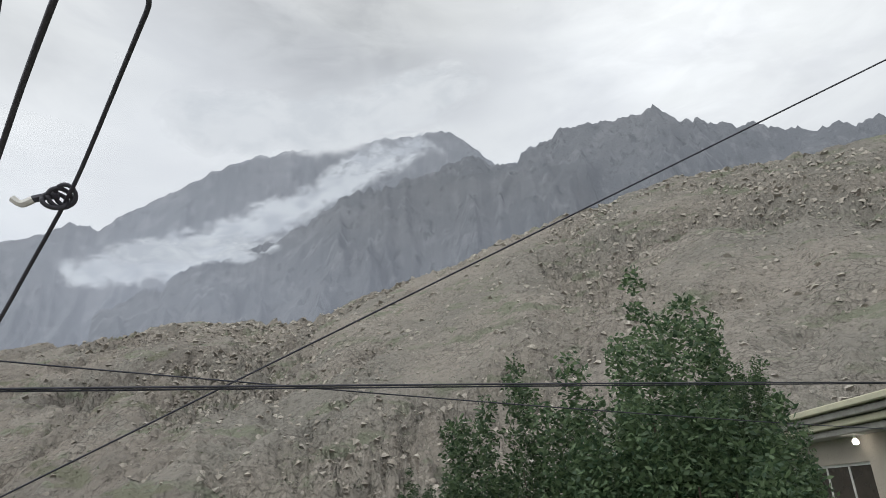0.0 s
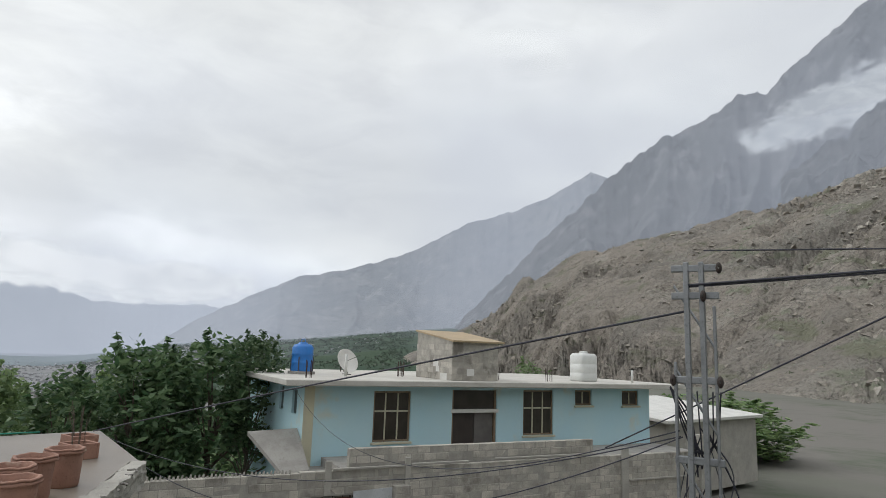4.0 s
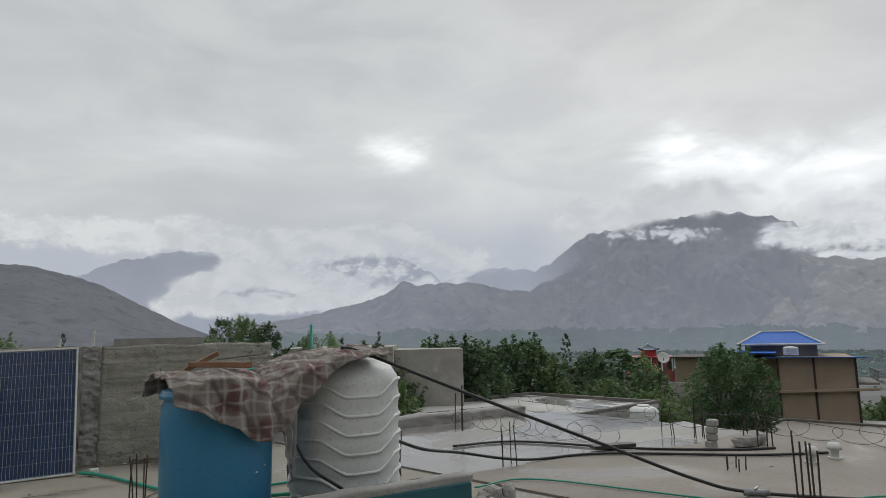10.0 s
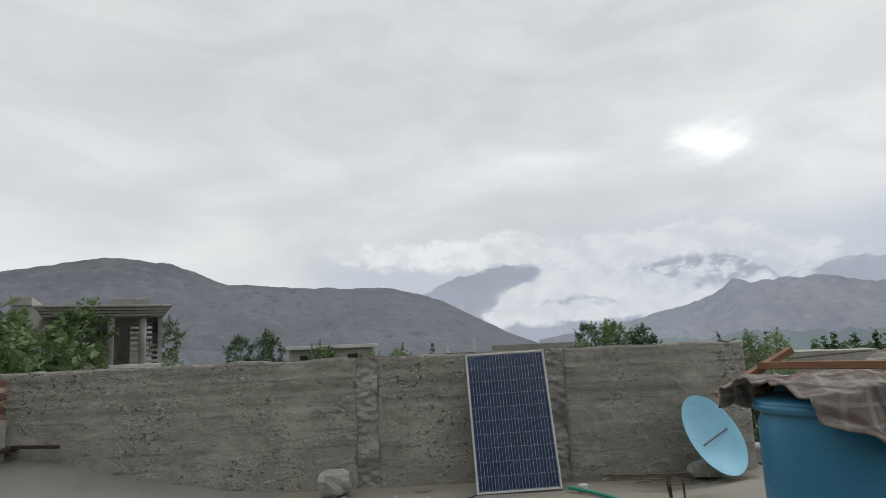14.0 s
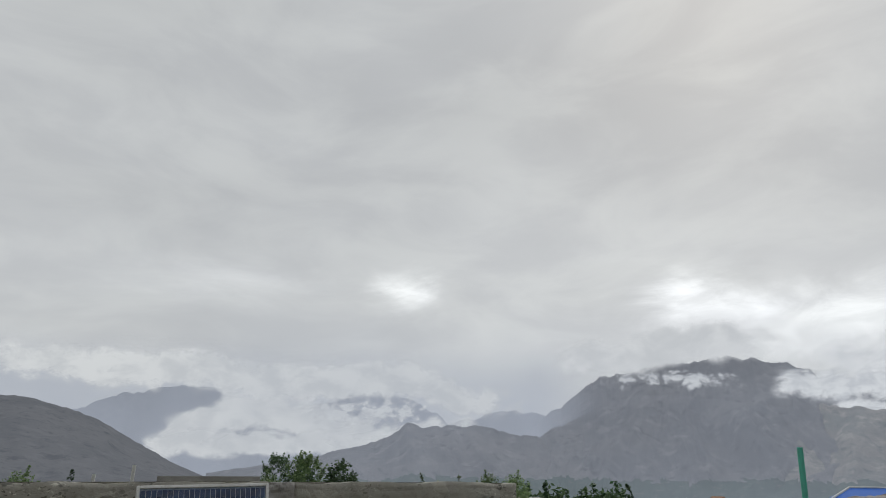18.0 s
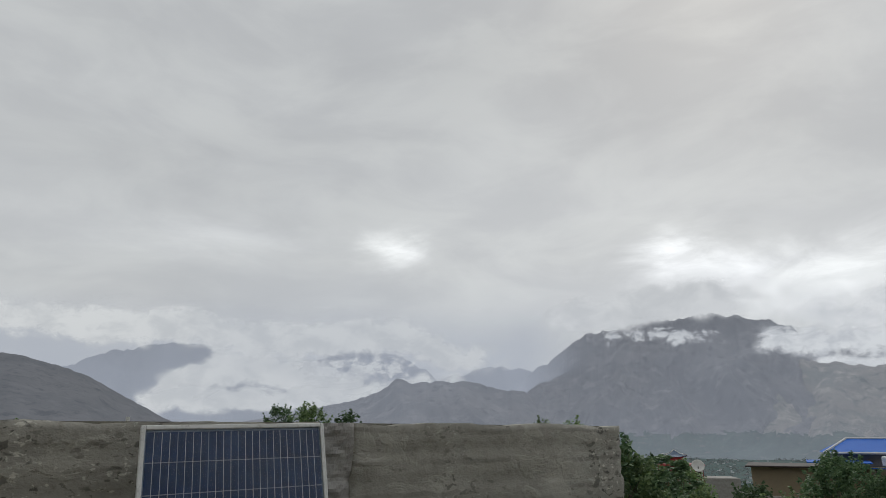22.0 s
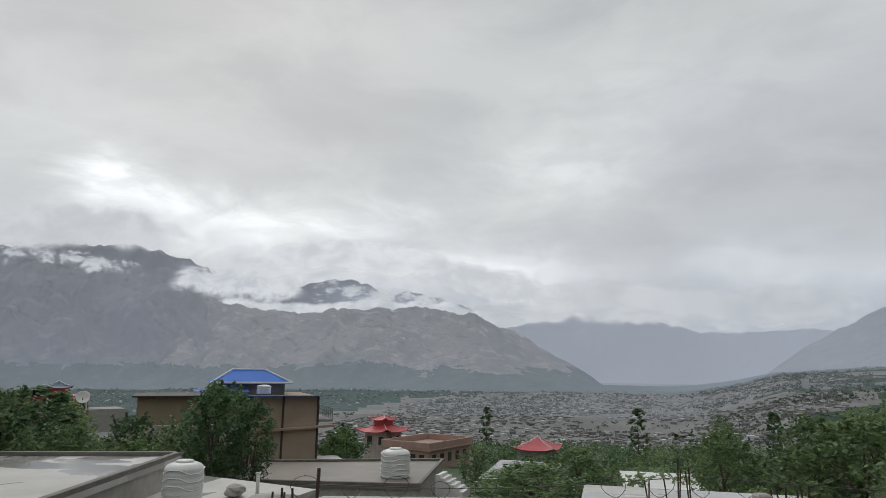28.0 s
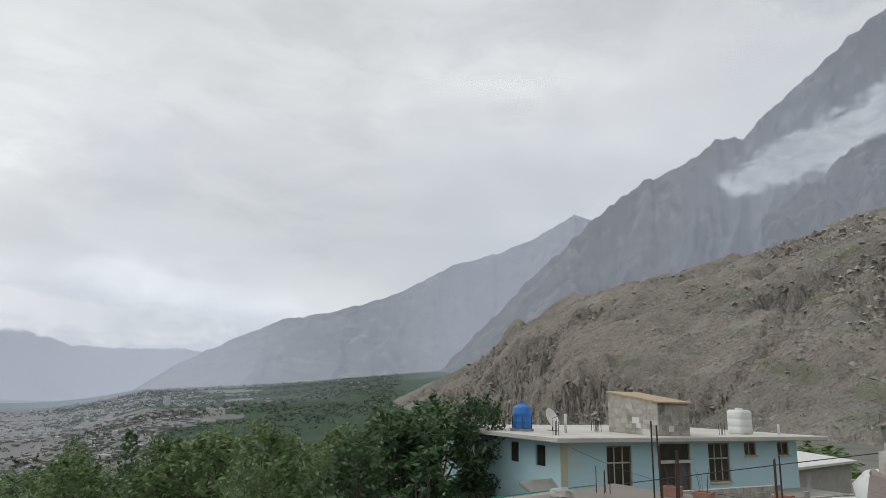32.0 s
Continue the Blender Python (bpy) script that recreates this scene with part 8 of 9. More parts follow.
for k in range(4):
    part("eaves_band", Build().box(-2.75 - 0.09 * k, 2.3 + 0.09 * k, -0.5 - 0.1 * k, 6.2, 3.88 + 0.13 * k, 3.995 + 0.13 * k, 0.02), CONCRETE, h)
for i in range(3):
    part("grille_panel", Build().box(-2.75 + 0.36 * i, -2.47 + 0.36 * i, 0.56, 0.598, 2.75, 3.3), PINK_BRICK, h)
    for q in range(4):
        part("grille_opening", Build().box(-2.72 + 0.36 * i + 0.13 * (q % 2), -2.63 + 0.36 * i + 0.13 * (q % 2), 0.545, 0.559, 2.82 + 0.24 * (q // 2), 2.98 + 0.24 * (q // 2)), WHITE_PAINT, h)
part("meter_box", Build().box(-0.75, -0.55, 2.3, 2.398, 2.9, 3.2, 0.01), WHITE_PAINT, h)
h = thing("upper_house", -21.0, 38.0, 0, "grey concrete house half hidden behind bushes", "house", turn=25)
part("wall", Build().box(-3, 4, 0, 6, -4, 5.2), CEMENT, h)
part("parapet", Build().box(-3.1, -2.0, -0.1, 6, 5.2, 5.7, 0.02), CEMENT, h)
part("parapet", Build().box(2.0, 4.1, -0.1, 6, 5.2, 5.6, 0.02), CEMENT, h)
h = thing("far_house", -7.5, 56.0, 0, "low concrete house with a pale flat roof", "house", turn=14)
part("wall", Build().box(-4.5, 2.5, 0, 6, -4, 2.2), CEMENT, h)
part("roof_slab", Build().box(-4.9, 2.8, -0.4, 6.4, 2.2, 2.5, 0.02), WHITE_PAINT, h)
for k in range(3):
    part("window", Build().box(-3.8 + 2.0 * k, -2.9 + 2.0 * k, -0.04, -0.002, 0.8, 1.7), DARK_GLASS, h)
# grey block buildings north of the roof
h = thing("block_building", 12.0, 28.5, 0, "unfinished grey block building among trees", "house", turn=-28)
part("wall", Build().box(-2.5, 3.0, 0, 5, -5, 1.1), BLOCK, h)
part("wall", Build().box(-5.8, -2.52, 0.5, 5, -5, 0.75), CEMENT, h)
part("wall", Build().box(3.02, 6.5, 1.0, 5, -5, 0.9), CEMENT, h)
part("post", Build().box(-2.9, -2.75, 0.3, 0.45, 0.4, 1.3), PVC, h)
# no hole: a dark panel on the wall stands for the opening's shade
part("opening", Build().box(-2.0, 1.2, -0.03, -0.002, -1.5, -1.0), DARK_TRIM, h)
h = thing("block_building", 4.3, 27.0, 0, "rough grey walls of an unfinished house beyond the parapet", "house", turn=-12)
part("wall", Build().box(-5.5, 2.0, 0, 0.25, -5, 1.0), CEMENT, h)
part("wall", Build().box(-2.0, 1.4, 0.3, 5, -5, 1.75), CONCRETE, h)
part("wall", Build().box(-8, -5.52, -3, 4, -5, 0.4), CEMENT, h)
for k, hh in enumerate((0.6, 0.9, 0.5)):
    part("vent_pipe", Build().rod((-4.0 + 1.2 * k, 0.6, 0.5), (-4.0 + 1.2 * k, 0.6, 1.2 + hh), 0.06, None, 8), PVC, h)

# house with layered eaves up the lane
h = thing("eaves_house", -12.6, -21.2, -0.4, "cream house with heavy layered concrete eaves", "house", turn=78.5)
b = Build()
pierced_wall(b, 0.0, 12.0, -5.0, 2.6, 0.0, 0.25, [(1.55, 5.4, 0.2, 2.05)])
part("front_wall", b, surface("cream_render", (0.45, 0.4, 0.34), (0.4, 0.35, 0.3), 0.9, 1, 30, 0.2), h)
part("side_wall", Build().box(0.0, 0.25, 0.252, 7, -5.0, 2.6), surface("tan_side_render", (0.42, 0.37, 0.31), None, 0.9, 1, 30, 0.2), h)
for k in range(4):
    part("eaves_band", Build().box(-0.5 - 0.1 * k, 12.5, -0.55 - 0.12 * k, 7.5, 2.602 + 0.16 * k, 2.74 + 0.16 * k, 0.02), CREAM_WALL if k % 2 else CONCRETE, h)
window(h, 1.55, 5.4, 0.2, 2.05, 0.05, 4, (0.52,), WHITE_PAINT)
part("inner_wall", Build().box(0.3, 12, 1.2, 1.4, -5, 2.6), DARK_TRIM, h)
lampm = surface("lit_bulb", (0.9, 0.88, 0.8), None, 0.4, 3, 20, 0.0, glow=((1.0, 0.95, 0.85), 6.0))
part("bulb", Build().lathe([(0.01, -0.07), (0.05, -0.05), (0.07, 0.0), (0.05, 0.05), (0.01, 0.07)], 14, pose(5.5, -0.25, 2.46)), lampm, h, "small lit white bulb", True)
part("bulb_holder", Build().rod((5.5, -0.25, 2.52), (5.5, -0.25, 2.61), 0.025, None, 8), PVC, h)


# ---- utility pole and overhead cables ----
u = thing("utility_pole", 2.84, -7.46, -4.6, "grey steel lattice utility pole crowded with cables", "utility pole", turn=20)
u.matrix_basis = pose(2.84, -7.46, -4.6, 0, 0, 20) @ Matrix.Diagonal((0.52, 0.6, 1, 1))
for x in (-0.1, 0.1):
    part("leg", Build().box(x - 0.035, x + 0.035, -0.05, 0.05, 0, 6.62, 0.008), GALV, u)
part("leg", Build().box(-0.27, -0.23, -0.03, 0.03, 0, 6.3, 0.006), GALV, u)
part("leg", Build().box(0.25, 0.29, -0.03, 0.03, 0, 5.9, 0.006), GALV, u)
for k in range(10):
    z = 0.6 + k * 0.6
    part("brace", Build().rod((-0.25, 0, z), (0.27, 0, z + 0.45), 0.014, None, 6), GALV, u)
for z in (6.55, 6.35, 5.75, 5.2, 4.7):
    part("crossarm", Build().box(-0.32, 0.3, -0.03, 0.03, z, z + 0.05, 0.006), GALV, u)
for x, z in ((-0.33, 6.57), (-0.3, 5.77), (0.3, 5.77), (-0.12, 6.37)):
    part("insulator", Build().lathe([(0.01, -0.05), (0.035, -0.045), (0.03, -0.015), (0.042, 0.0), (0.03, 0.015), (0.035, 0.04), (0.01, 0.05)], 12, pose(x, 0.05, z, 90, 0, 0)), DARK_TRIM, u, "dark insulator", True)
for x, z in ((-0.36, 4.55), (-0.34, 4.05), (0.3, 4.2), (0.02, 3.9), (0.18, 3.9), (0.34, 3.9)):
    bx = part("meter_box", Build().box(x - 0.09, x + 0.09, -0.16, -0.06, z, z + 0.3, 0.012), PVC, u, "white meter box")
    part("dial", Build().box(x - 0.05, x + 0.05, -0.165, -0.161, z + 0.16, z + 0.26), DARK_GLASS, bx)
for k in range(46):
    a = random.uniform(0, 6.28)
    z0, z1 = random.uniform(3.4, 4.8), random.uniform(3.6, 5.6)
    r0, r1 = random.uniform(0.08, 0.3), random.uniform(0.1, 0.55)
    pts = [(r0 * math.cos(a), -abs(r0 * math.sin(a)) * 0.6, z0), (r1 * math.cos(a) * 1.1, -0.15 - random.uniform(0, 0.2), (z0 + z1) / 2 + random.uniform(-0.2, 0.2)), (r0 * math.cos(a + 1), -0.1, z1)]
    part("loop_cable", Build().tube(smooth_path(pts, 8), random.choice((0.006, 0.008, 0.011)), 5), CABLE, u)
for k in range(5):
    pts = [(-0.3 + 0.1 * k, 0.02, 5.7), (-0.2 + 0.06 * k, -0.12, 5.35 - 0.06 * k), (0.1, -0.12, 5.3 + 0.05 * k), (0.35, 0, 5.72)]
    part("jumper_cable", Build().tube(smooth_path(pts, 8), 0.01, 6), CABLE, u)


def sag(p0, p1, drop, r, label, n=24):
    p0, p1 = Vector(p0), Vector(p1)
    pts = [p0.lerp(p1, i / n) + Vector((0, 0, -4 * drop * (i / n) * (1 - i / n))) for i in range(n + 1)]
    return tagged(part("overhead_cable", Build().tube(pts, r, 6), CABLE, None, "", True), label, "cable", "overhead cables")


sag((2.9, -7.42, 1.66), (10.7, -5.5, 0.06), -0.02, 0.009, "black overhead cable from the pole to the roof corner")
sag((2.95, -7.42, 0.78), (10.9, -5.6, 0.02), 0.47, 0.005, "thin slack cable to the roof corner")
sag((2.93, -7.41, 0.78), (10.7, -5.6, 0.02), 0.8, 0.005, "slack black cable hanging below the roof edge")
sag((2.95, -7.4, 0.82), (17.0, -12.0, 0.25), 1.0, 0.005, "cable sagging from the pole to the blue house")
sag((2.9, -7.42, 1.85), (-9.5, -10.6, 2.4), -0.02, 0.009, "thick bundled black cable strung from the pole")
sag((2.9, -7.43, 1.838), (-9.5, -10.62, 2.4), -0.01, 0.007, "second cable of the bundle strung from the pole")
sag((2.76, -7.46, 2.1), (-9.0, -10.9, 1.75), 0.06, 0.006, "thin cable strung from the pole top")
sag((6.85, -12.22, -0.12), (-10.2, -8.05, 7.8), 0.0, 0.012, "long cable slanting up across the hillside")


def drop_cable(pts, r, label):
    return hose("drop_cable", pts, r * 0.88, CABLE, label, "cable", 7, 12)


drop_cable([(-5.800, -3.600, 2.100), (-2.600, -3.600, 2.600), (-0.051, -3.456, 2.207), (0.299, -3.556, 1.657), (0.422, -3.739, 1.634), (0.524, -3.890, 1.614), (0.649, -4.081, 1.514), (0.715, -4.168, 1.435), (0.782, -4.245, 1.339), (0.869, -4.347, 1.174), (0.998, -4.499, 0.926), (1.369, -5.300, -0.600)], 0.0026, "thin black cable hanging over the roof edge")
drop_cable([(-5.800, -3.480, 2.100), (-2.600, -3.500, 2.600), (-0.040, -3.463, 2.204), (0.310, -3.563, 1.654), (0.415, -3.742, 1.634), (0.502, -3.891, 1.618), (0.610, -4.059, 1.538), (0.723, -4.223, 1.388), (0.834, -4.368, 1.172), (1.002, -4.585, 0.848), (1.334, -5.300, -0.600)], 0.0034, "black cable hanging over the roof edge")
drop_cable([(-5.800, -3.360, 2.100), (-2.600, -3.400, 2.600), (-0.071, -3.450, 2.210), (0.279, -3.550, 1.660), (0.385, -3.754, 1.635), (0.474, -3.924, 1.614), (0.562, -4.083, 1.539), (0.615, -4.180, 1.464), (0.705, -4.306, 1.320), (0.792, -4.408, 1.148), (0.922, -4.561, 0.890), (1.292, -5.300, -0.600)], 0.0030, "black cable joined by another on the way down")
drop_cable([(-5.800, -3.240, 2.100), (-2.600, -3.300, 2.600), (-0.122, -3.490, 2.204), (0.228, -3.590, 1.654), (0.339, -3.770, 1.635), (0.431, -3.921, 1.620), (0.538, -4.093, 1.539), (0.617, -4.189, 1.457)], 0.0046, "thick black cable hanging down from above")
drop_cable([(-5.800, -3.120, 2.100), (-2.600, -3.200, 2.600), (-0.149, -3.604, 2.244), (0.201, -3.704, 1.694), (0.278, -3.850, 1.683), (0.342, -3.972, 1.673), (0.429, -4.124, 1.618), (0.476, -4.194, 1.577), (0.541, -4.275, 1.510), (0.620, -4.364, 1.413), (0.711, -4.444, 1.291), (0.809, -4.512, 1.144), (0.955, -4.613, 0.923), (1.309, -5.300, -0.600)], 0.0038, "wavy black cable with a knot in it")
kn = thing("cable_knot", 0.467, -4.175, 1.589, "knot in a black cable with a pale taped end", "knot")
for k in range(3):
    part("loop", Build().tube([(0.015 * math.cos(t) + 0.007 * k, 0.01 * math.sin(t + k), 0.014 * math.sin(t) - 0.005 * k) for t in [2 * math.pi * i / 20 for i in range(21)]], 0.0036, 6), CABLE, kn, "", True)
part("tail", Build().tube(smooth_path([(0.01, 0, 0.0), (0.03, 0, -0.004), (0.045, 0.005, -0.012)]), 0.006, 6), CABLE, kn)
part("taped_end", Build().tube(smooth_path([(0.043, 0.005, -0.012), (0.058, 0.005, -0.02), (0.072, 0.006, -0.012)]), 0.006, 6), WHITE_PAINT, kn, "whitish taped end")


# ---- trees ----
def leaf_blob(b, c, r, n, size, squash=0.8, droop=0.0):
    """A clump of n single leaves round c."""
    for _ in range(n):
        d = Vector((random.gauss(0, 1), random.gauss(0, 1), random.gauss(0, 1) * squash))
        d = d.normalized() * r * random.random() ** 0.45
        p = Vector(c) + d + Vector((0, 0, -droop * random.random()))
        ax = Vector((random.uniform(-1, 1), random.uniform(-1, 1), random.uniform(-0.7, 0.5))).normalized()
        sd = ax.cross(Vector((random.uniform(-1, 1), random.uniform(-1, 1), random.uniform(-1, 1)))).normalized()
        s = size * random.uniform(0.7, 1.3)
        k = len(b.v)
        b.v += [tuple(p - ax * s), tuple(p + sd * s * 0.42), tuple(p + ax * s), tuple(p - sd * s * 0.42)]
        b.f.append((k, k + 1, k + 2, k + 3))


def raw_mesh(name, b, mat):
    me = bpy.data.meshes.new(name)
    me.from_pydata(b.v, [], b.f)
    me.materials.append(mat)
    return me


LEAF_NEAR = leaves("leaf_fresh_green", (0.035, 0.07, 0.037), (0.14, 0.2, 0.1))


def tree_kind(kind):
    """Trunk, limbs and crown of a tree one metre wide and tall to its own proportion; returns meshes and the height per width."""
    b, t = Build(), Build()
    if kind == "near":
        H, clumps, per, size, mat = 1.5, 190, 80, 0.02, LEAF_NEAR
    elif kind == "dark":
        H, clumps, per, size, mat = 1.5, 85, 40, 0.034, LEAF_DARK
    elif kind == "mid":
        H, clumps, per, size, mat = 1.35, 70, 38, 0.036, LEAF_MID
    elif kind == "pale":
        H, clumps, per, size, mat = 1.5, 60, 34, 0.034, LEAF_PALE
    elif kind == "thin":
        H, clumps, per, size, mat = 2.6, 34, 16, 0.05, LEAF_GREY
    else:
        H, clumps, per, size, mat = 4.0, 60, 40, 0.06, LEAF_DARK
    top = H
    if kind == "near":
        # many limbs rising from low down, each a spray of narrow leaves, some shoots standing clear of the crown
        t.tube([(0, 0, -0.2), (0.0, 0.01, 0.2), (0.01, 0.0, 0.45)], [0.04, 0.034, 0.02], 8)
        for k in range(40):
            a, q = k * 2.39996, (k + 0.5) / 40
            shoot = k % 5 == 0
            out_, hh = 0.48 * math.sqrt(q) * (0.75 if shoot else 1.0), H * ((1.0 - 0.4 * q * q) * random.uniform(0.62, 0.88) if not shoot else random.uniform(0.88, 1.02) * (1 - 0.25 * q))
            p0 = Vector((0.0, 0.0, 0.12 + 0.25 * random.random()))
            p2 = Vector((out_ * math.cos(a), out_ * math.sin(a), hh))
            p1 = p0.lerp(p2, 0.5) + Vector((0.12 * math.cos(a), 0.12 * math.sin(a), -0.06))
            limb = [p0, p1, p2]
            t.tube(limb, [0.014, 0.009, 0.003], 5)
            for m_ in range(12):
                u_ = 0.14 + 0.86 * m_ / 11
                c = p0.lerp(p1, u_ * 2) if u_ < 0.5 else p1.lerp(p2, u_ * 2 - 1)
                rad = ((0.055 if u_ > 0.7 else 0.11) if shoot else 0.135 * (1.12 - 0.65 * u_)) * random.uniform(0.75, 1.25)
                leaf_blob(b, c, rad, int(22 + 1700 * rad), 0.0125, 0.9, 0.03)
        clumps = 0
    if clumps:
        t.tube([(0, 0, -0.2), (0.01, 0.0, H * 0.3), (0.02, 0.015, H * 0.62)], [0.035, 0.026, 0.012], 7)
    for k in range(clumps):
        q = (k + 0.5) / clumps
        z = H * (0.16 + 0.84 * q)
        if kind == "poplar":
            rad = 0.42 * math.sin(math.pi * min(1, 0.12 + 0.88 * q)) ** 0.7 + 0.05
        elif kind == "thin":
            rad = 0.4 * (1 - 0.5 * q)
        else:
            rad = 0.46 * math.sin(math.pi * (0.14 + 0.82 * q)) ** 0.75
        a = k * 2.39996 + random.uniform(-0.5, 0.5)
        rr = rad * math.sqrt(random.uniform(0.15, 1.1))
        c = (rr * math.cos(a), rr * math.sin(a), z + random.uniform(-0.06, 0.06) * H)
        cr = random.uniform(0.07, 0.14) * (1.15 if kind != "thin" else 0.8)
        leaf_blob(b, c, cr, per, size, 0.75, 0.05 if kind in ("pale", "thin") else 0.0)
        if k % 3 == 0:
            t.tube([(0.01, 0.0, z * 0.62), (c[0] * 0.5, c[1] * 0.5, z * 0.85), c], [0.011, 0.007, 0.003], 5)
        if k % 4 == 1 and q > 0.35:
            up = random.uniform(0.08, 0.2)
            for m_ in range(4):
                leaf_blob(b, (c[0] * (1 + 0.1 * m_), c[1] * (1 + 0.1 * m_), c[2] + up * m_ / 3), 0.03, per // 4, size, 1.2)
    zs = [q[2] for q in b.v]
    lo, hi = min(zs), max(zs)
    b.v = [(x, y, (z - lo) / (hi - lo)) for x, y, z in b.v]
    t.v = [(x, y, z / H) for x, y, z in t.v]
    return raw_mesh("trunk", t, BARK), raw_mesh("crown", b, mat), top


KINDS = {k: [tree_kind(k) for _ in range(2 if k in ("dark", "mid", "near") else 1)] for k in ("near", "dark", "mid", "pale", "thin", "poplar")}
TREE_WORDS = {"near": "leafy green fruit tree with upright shoots", "dark": "dense dark green tree beside the houses", "mid": "mid-green bushy tree on the slope",
              "pale": "pale green willow-like bush", "thin": "slender sparse tree with few leaves", "poplar": "narrow dark poplar standing upright"}


def plant_tree(x, y, top, width, kind, k):
    trunk, crown, prop = KINDS[kind][k % len(KINDS[kind])]
    r, az = math.hypot(x, y), math.degrees(math.atan2(x, y))
    foot = ground_z(az, r) - 0.3
    tall = max(top - foot, 0.6)
    high = min(tall * 0.95, width * prop * 1.1)
    e = thing("tree", x, y, foot, TREE_WORDS[kind], "tree", "trees and bushes")
    spin = pose(0, 0, 0, 0, 0, random.uniform(0, 360))
    a, c = part("trunk", trunk, None, e), part("crown", crown, None, e)
    a.matrix_basis = Matrix.Diagonal((max(width, 1.5), max(width, 1.5), tall * 0.8, 1)) @ spin
    c.matrix_basis = Matrix.Translation((0, 0, tall - high)) @ Matrix.Diagonal((width, width * random.uniform(0.85, 1.1), high, 1)) @ spin


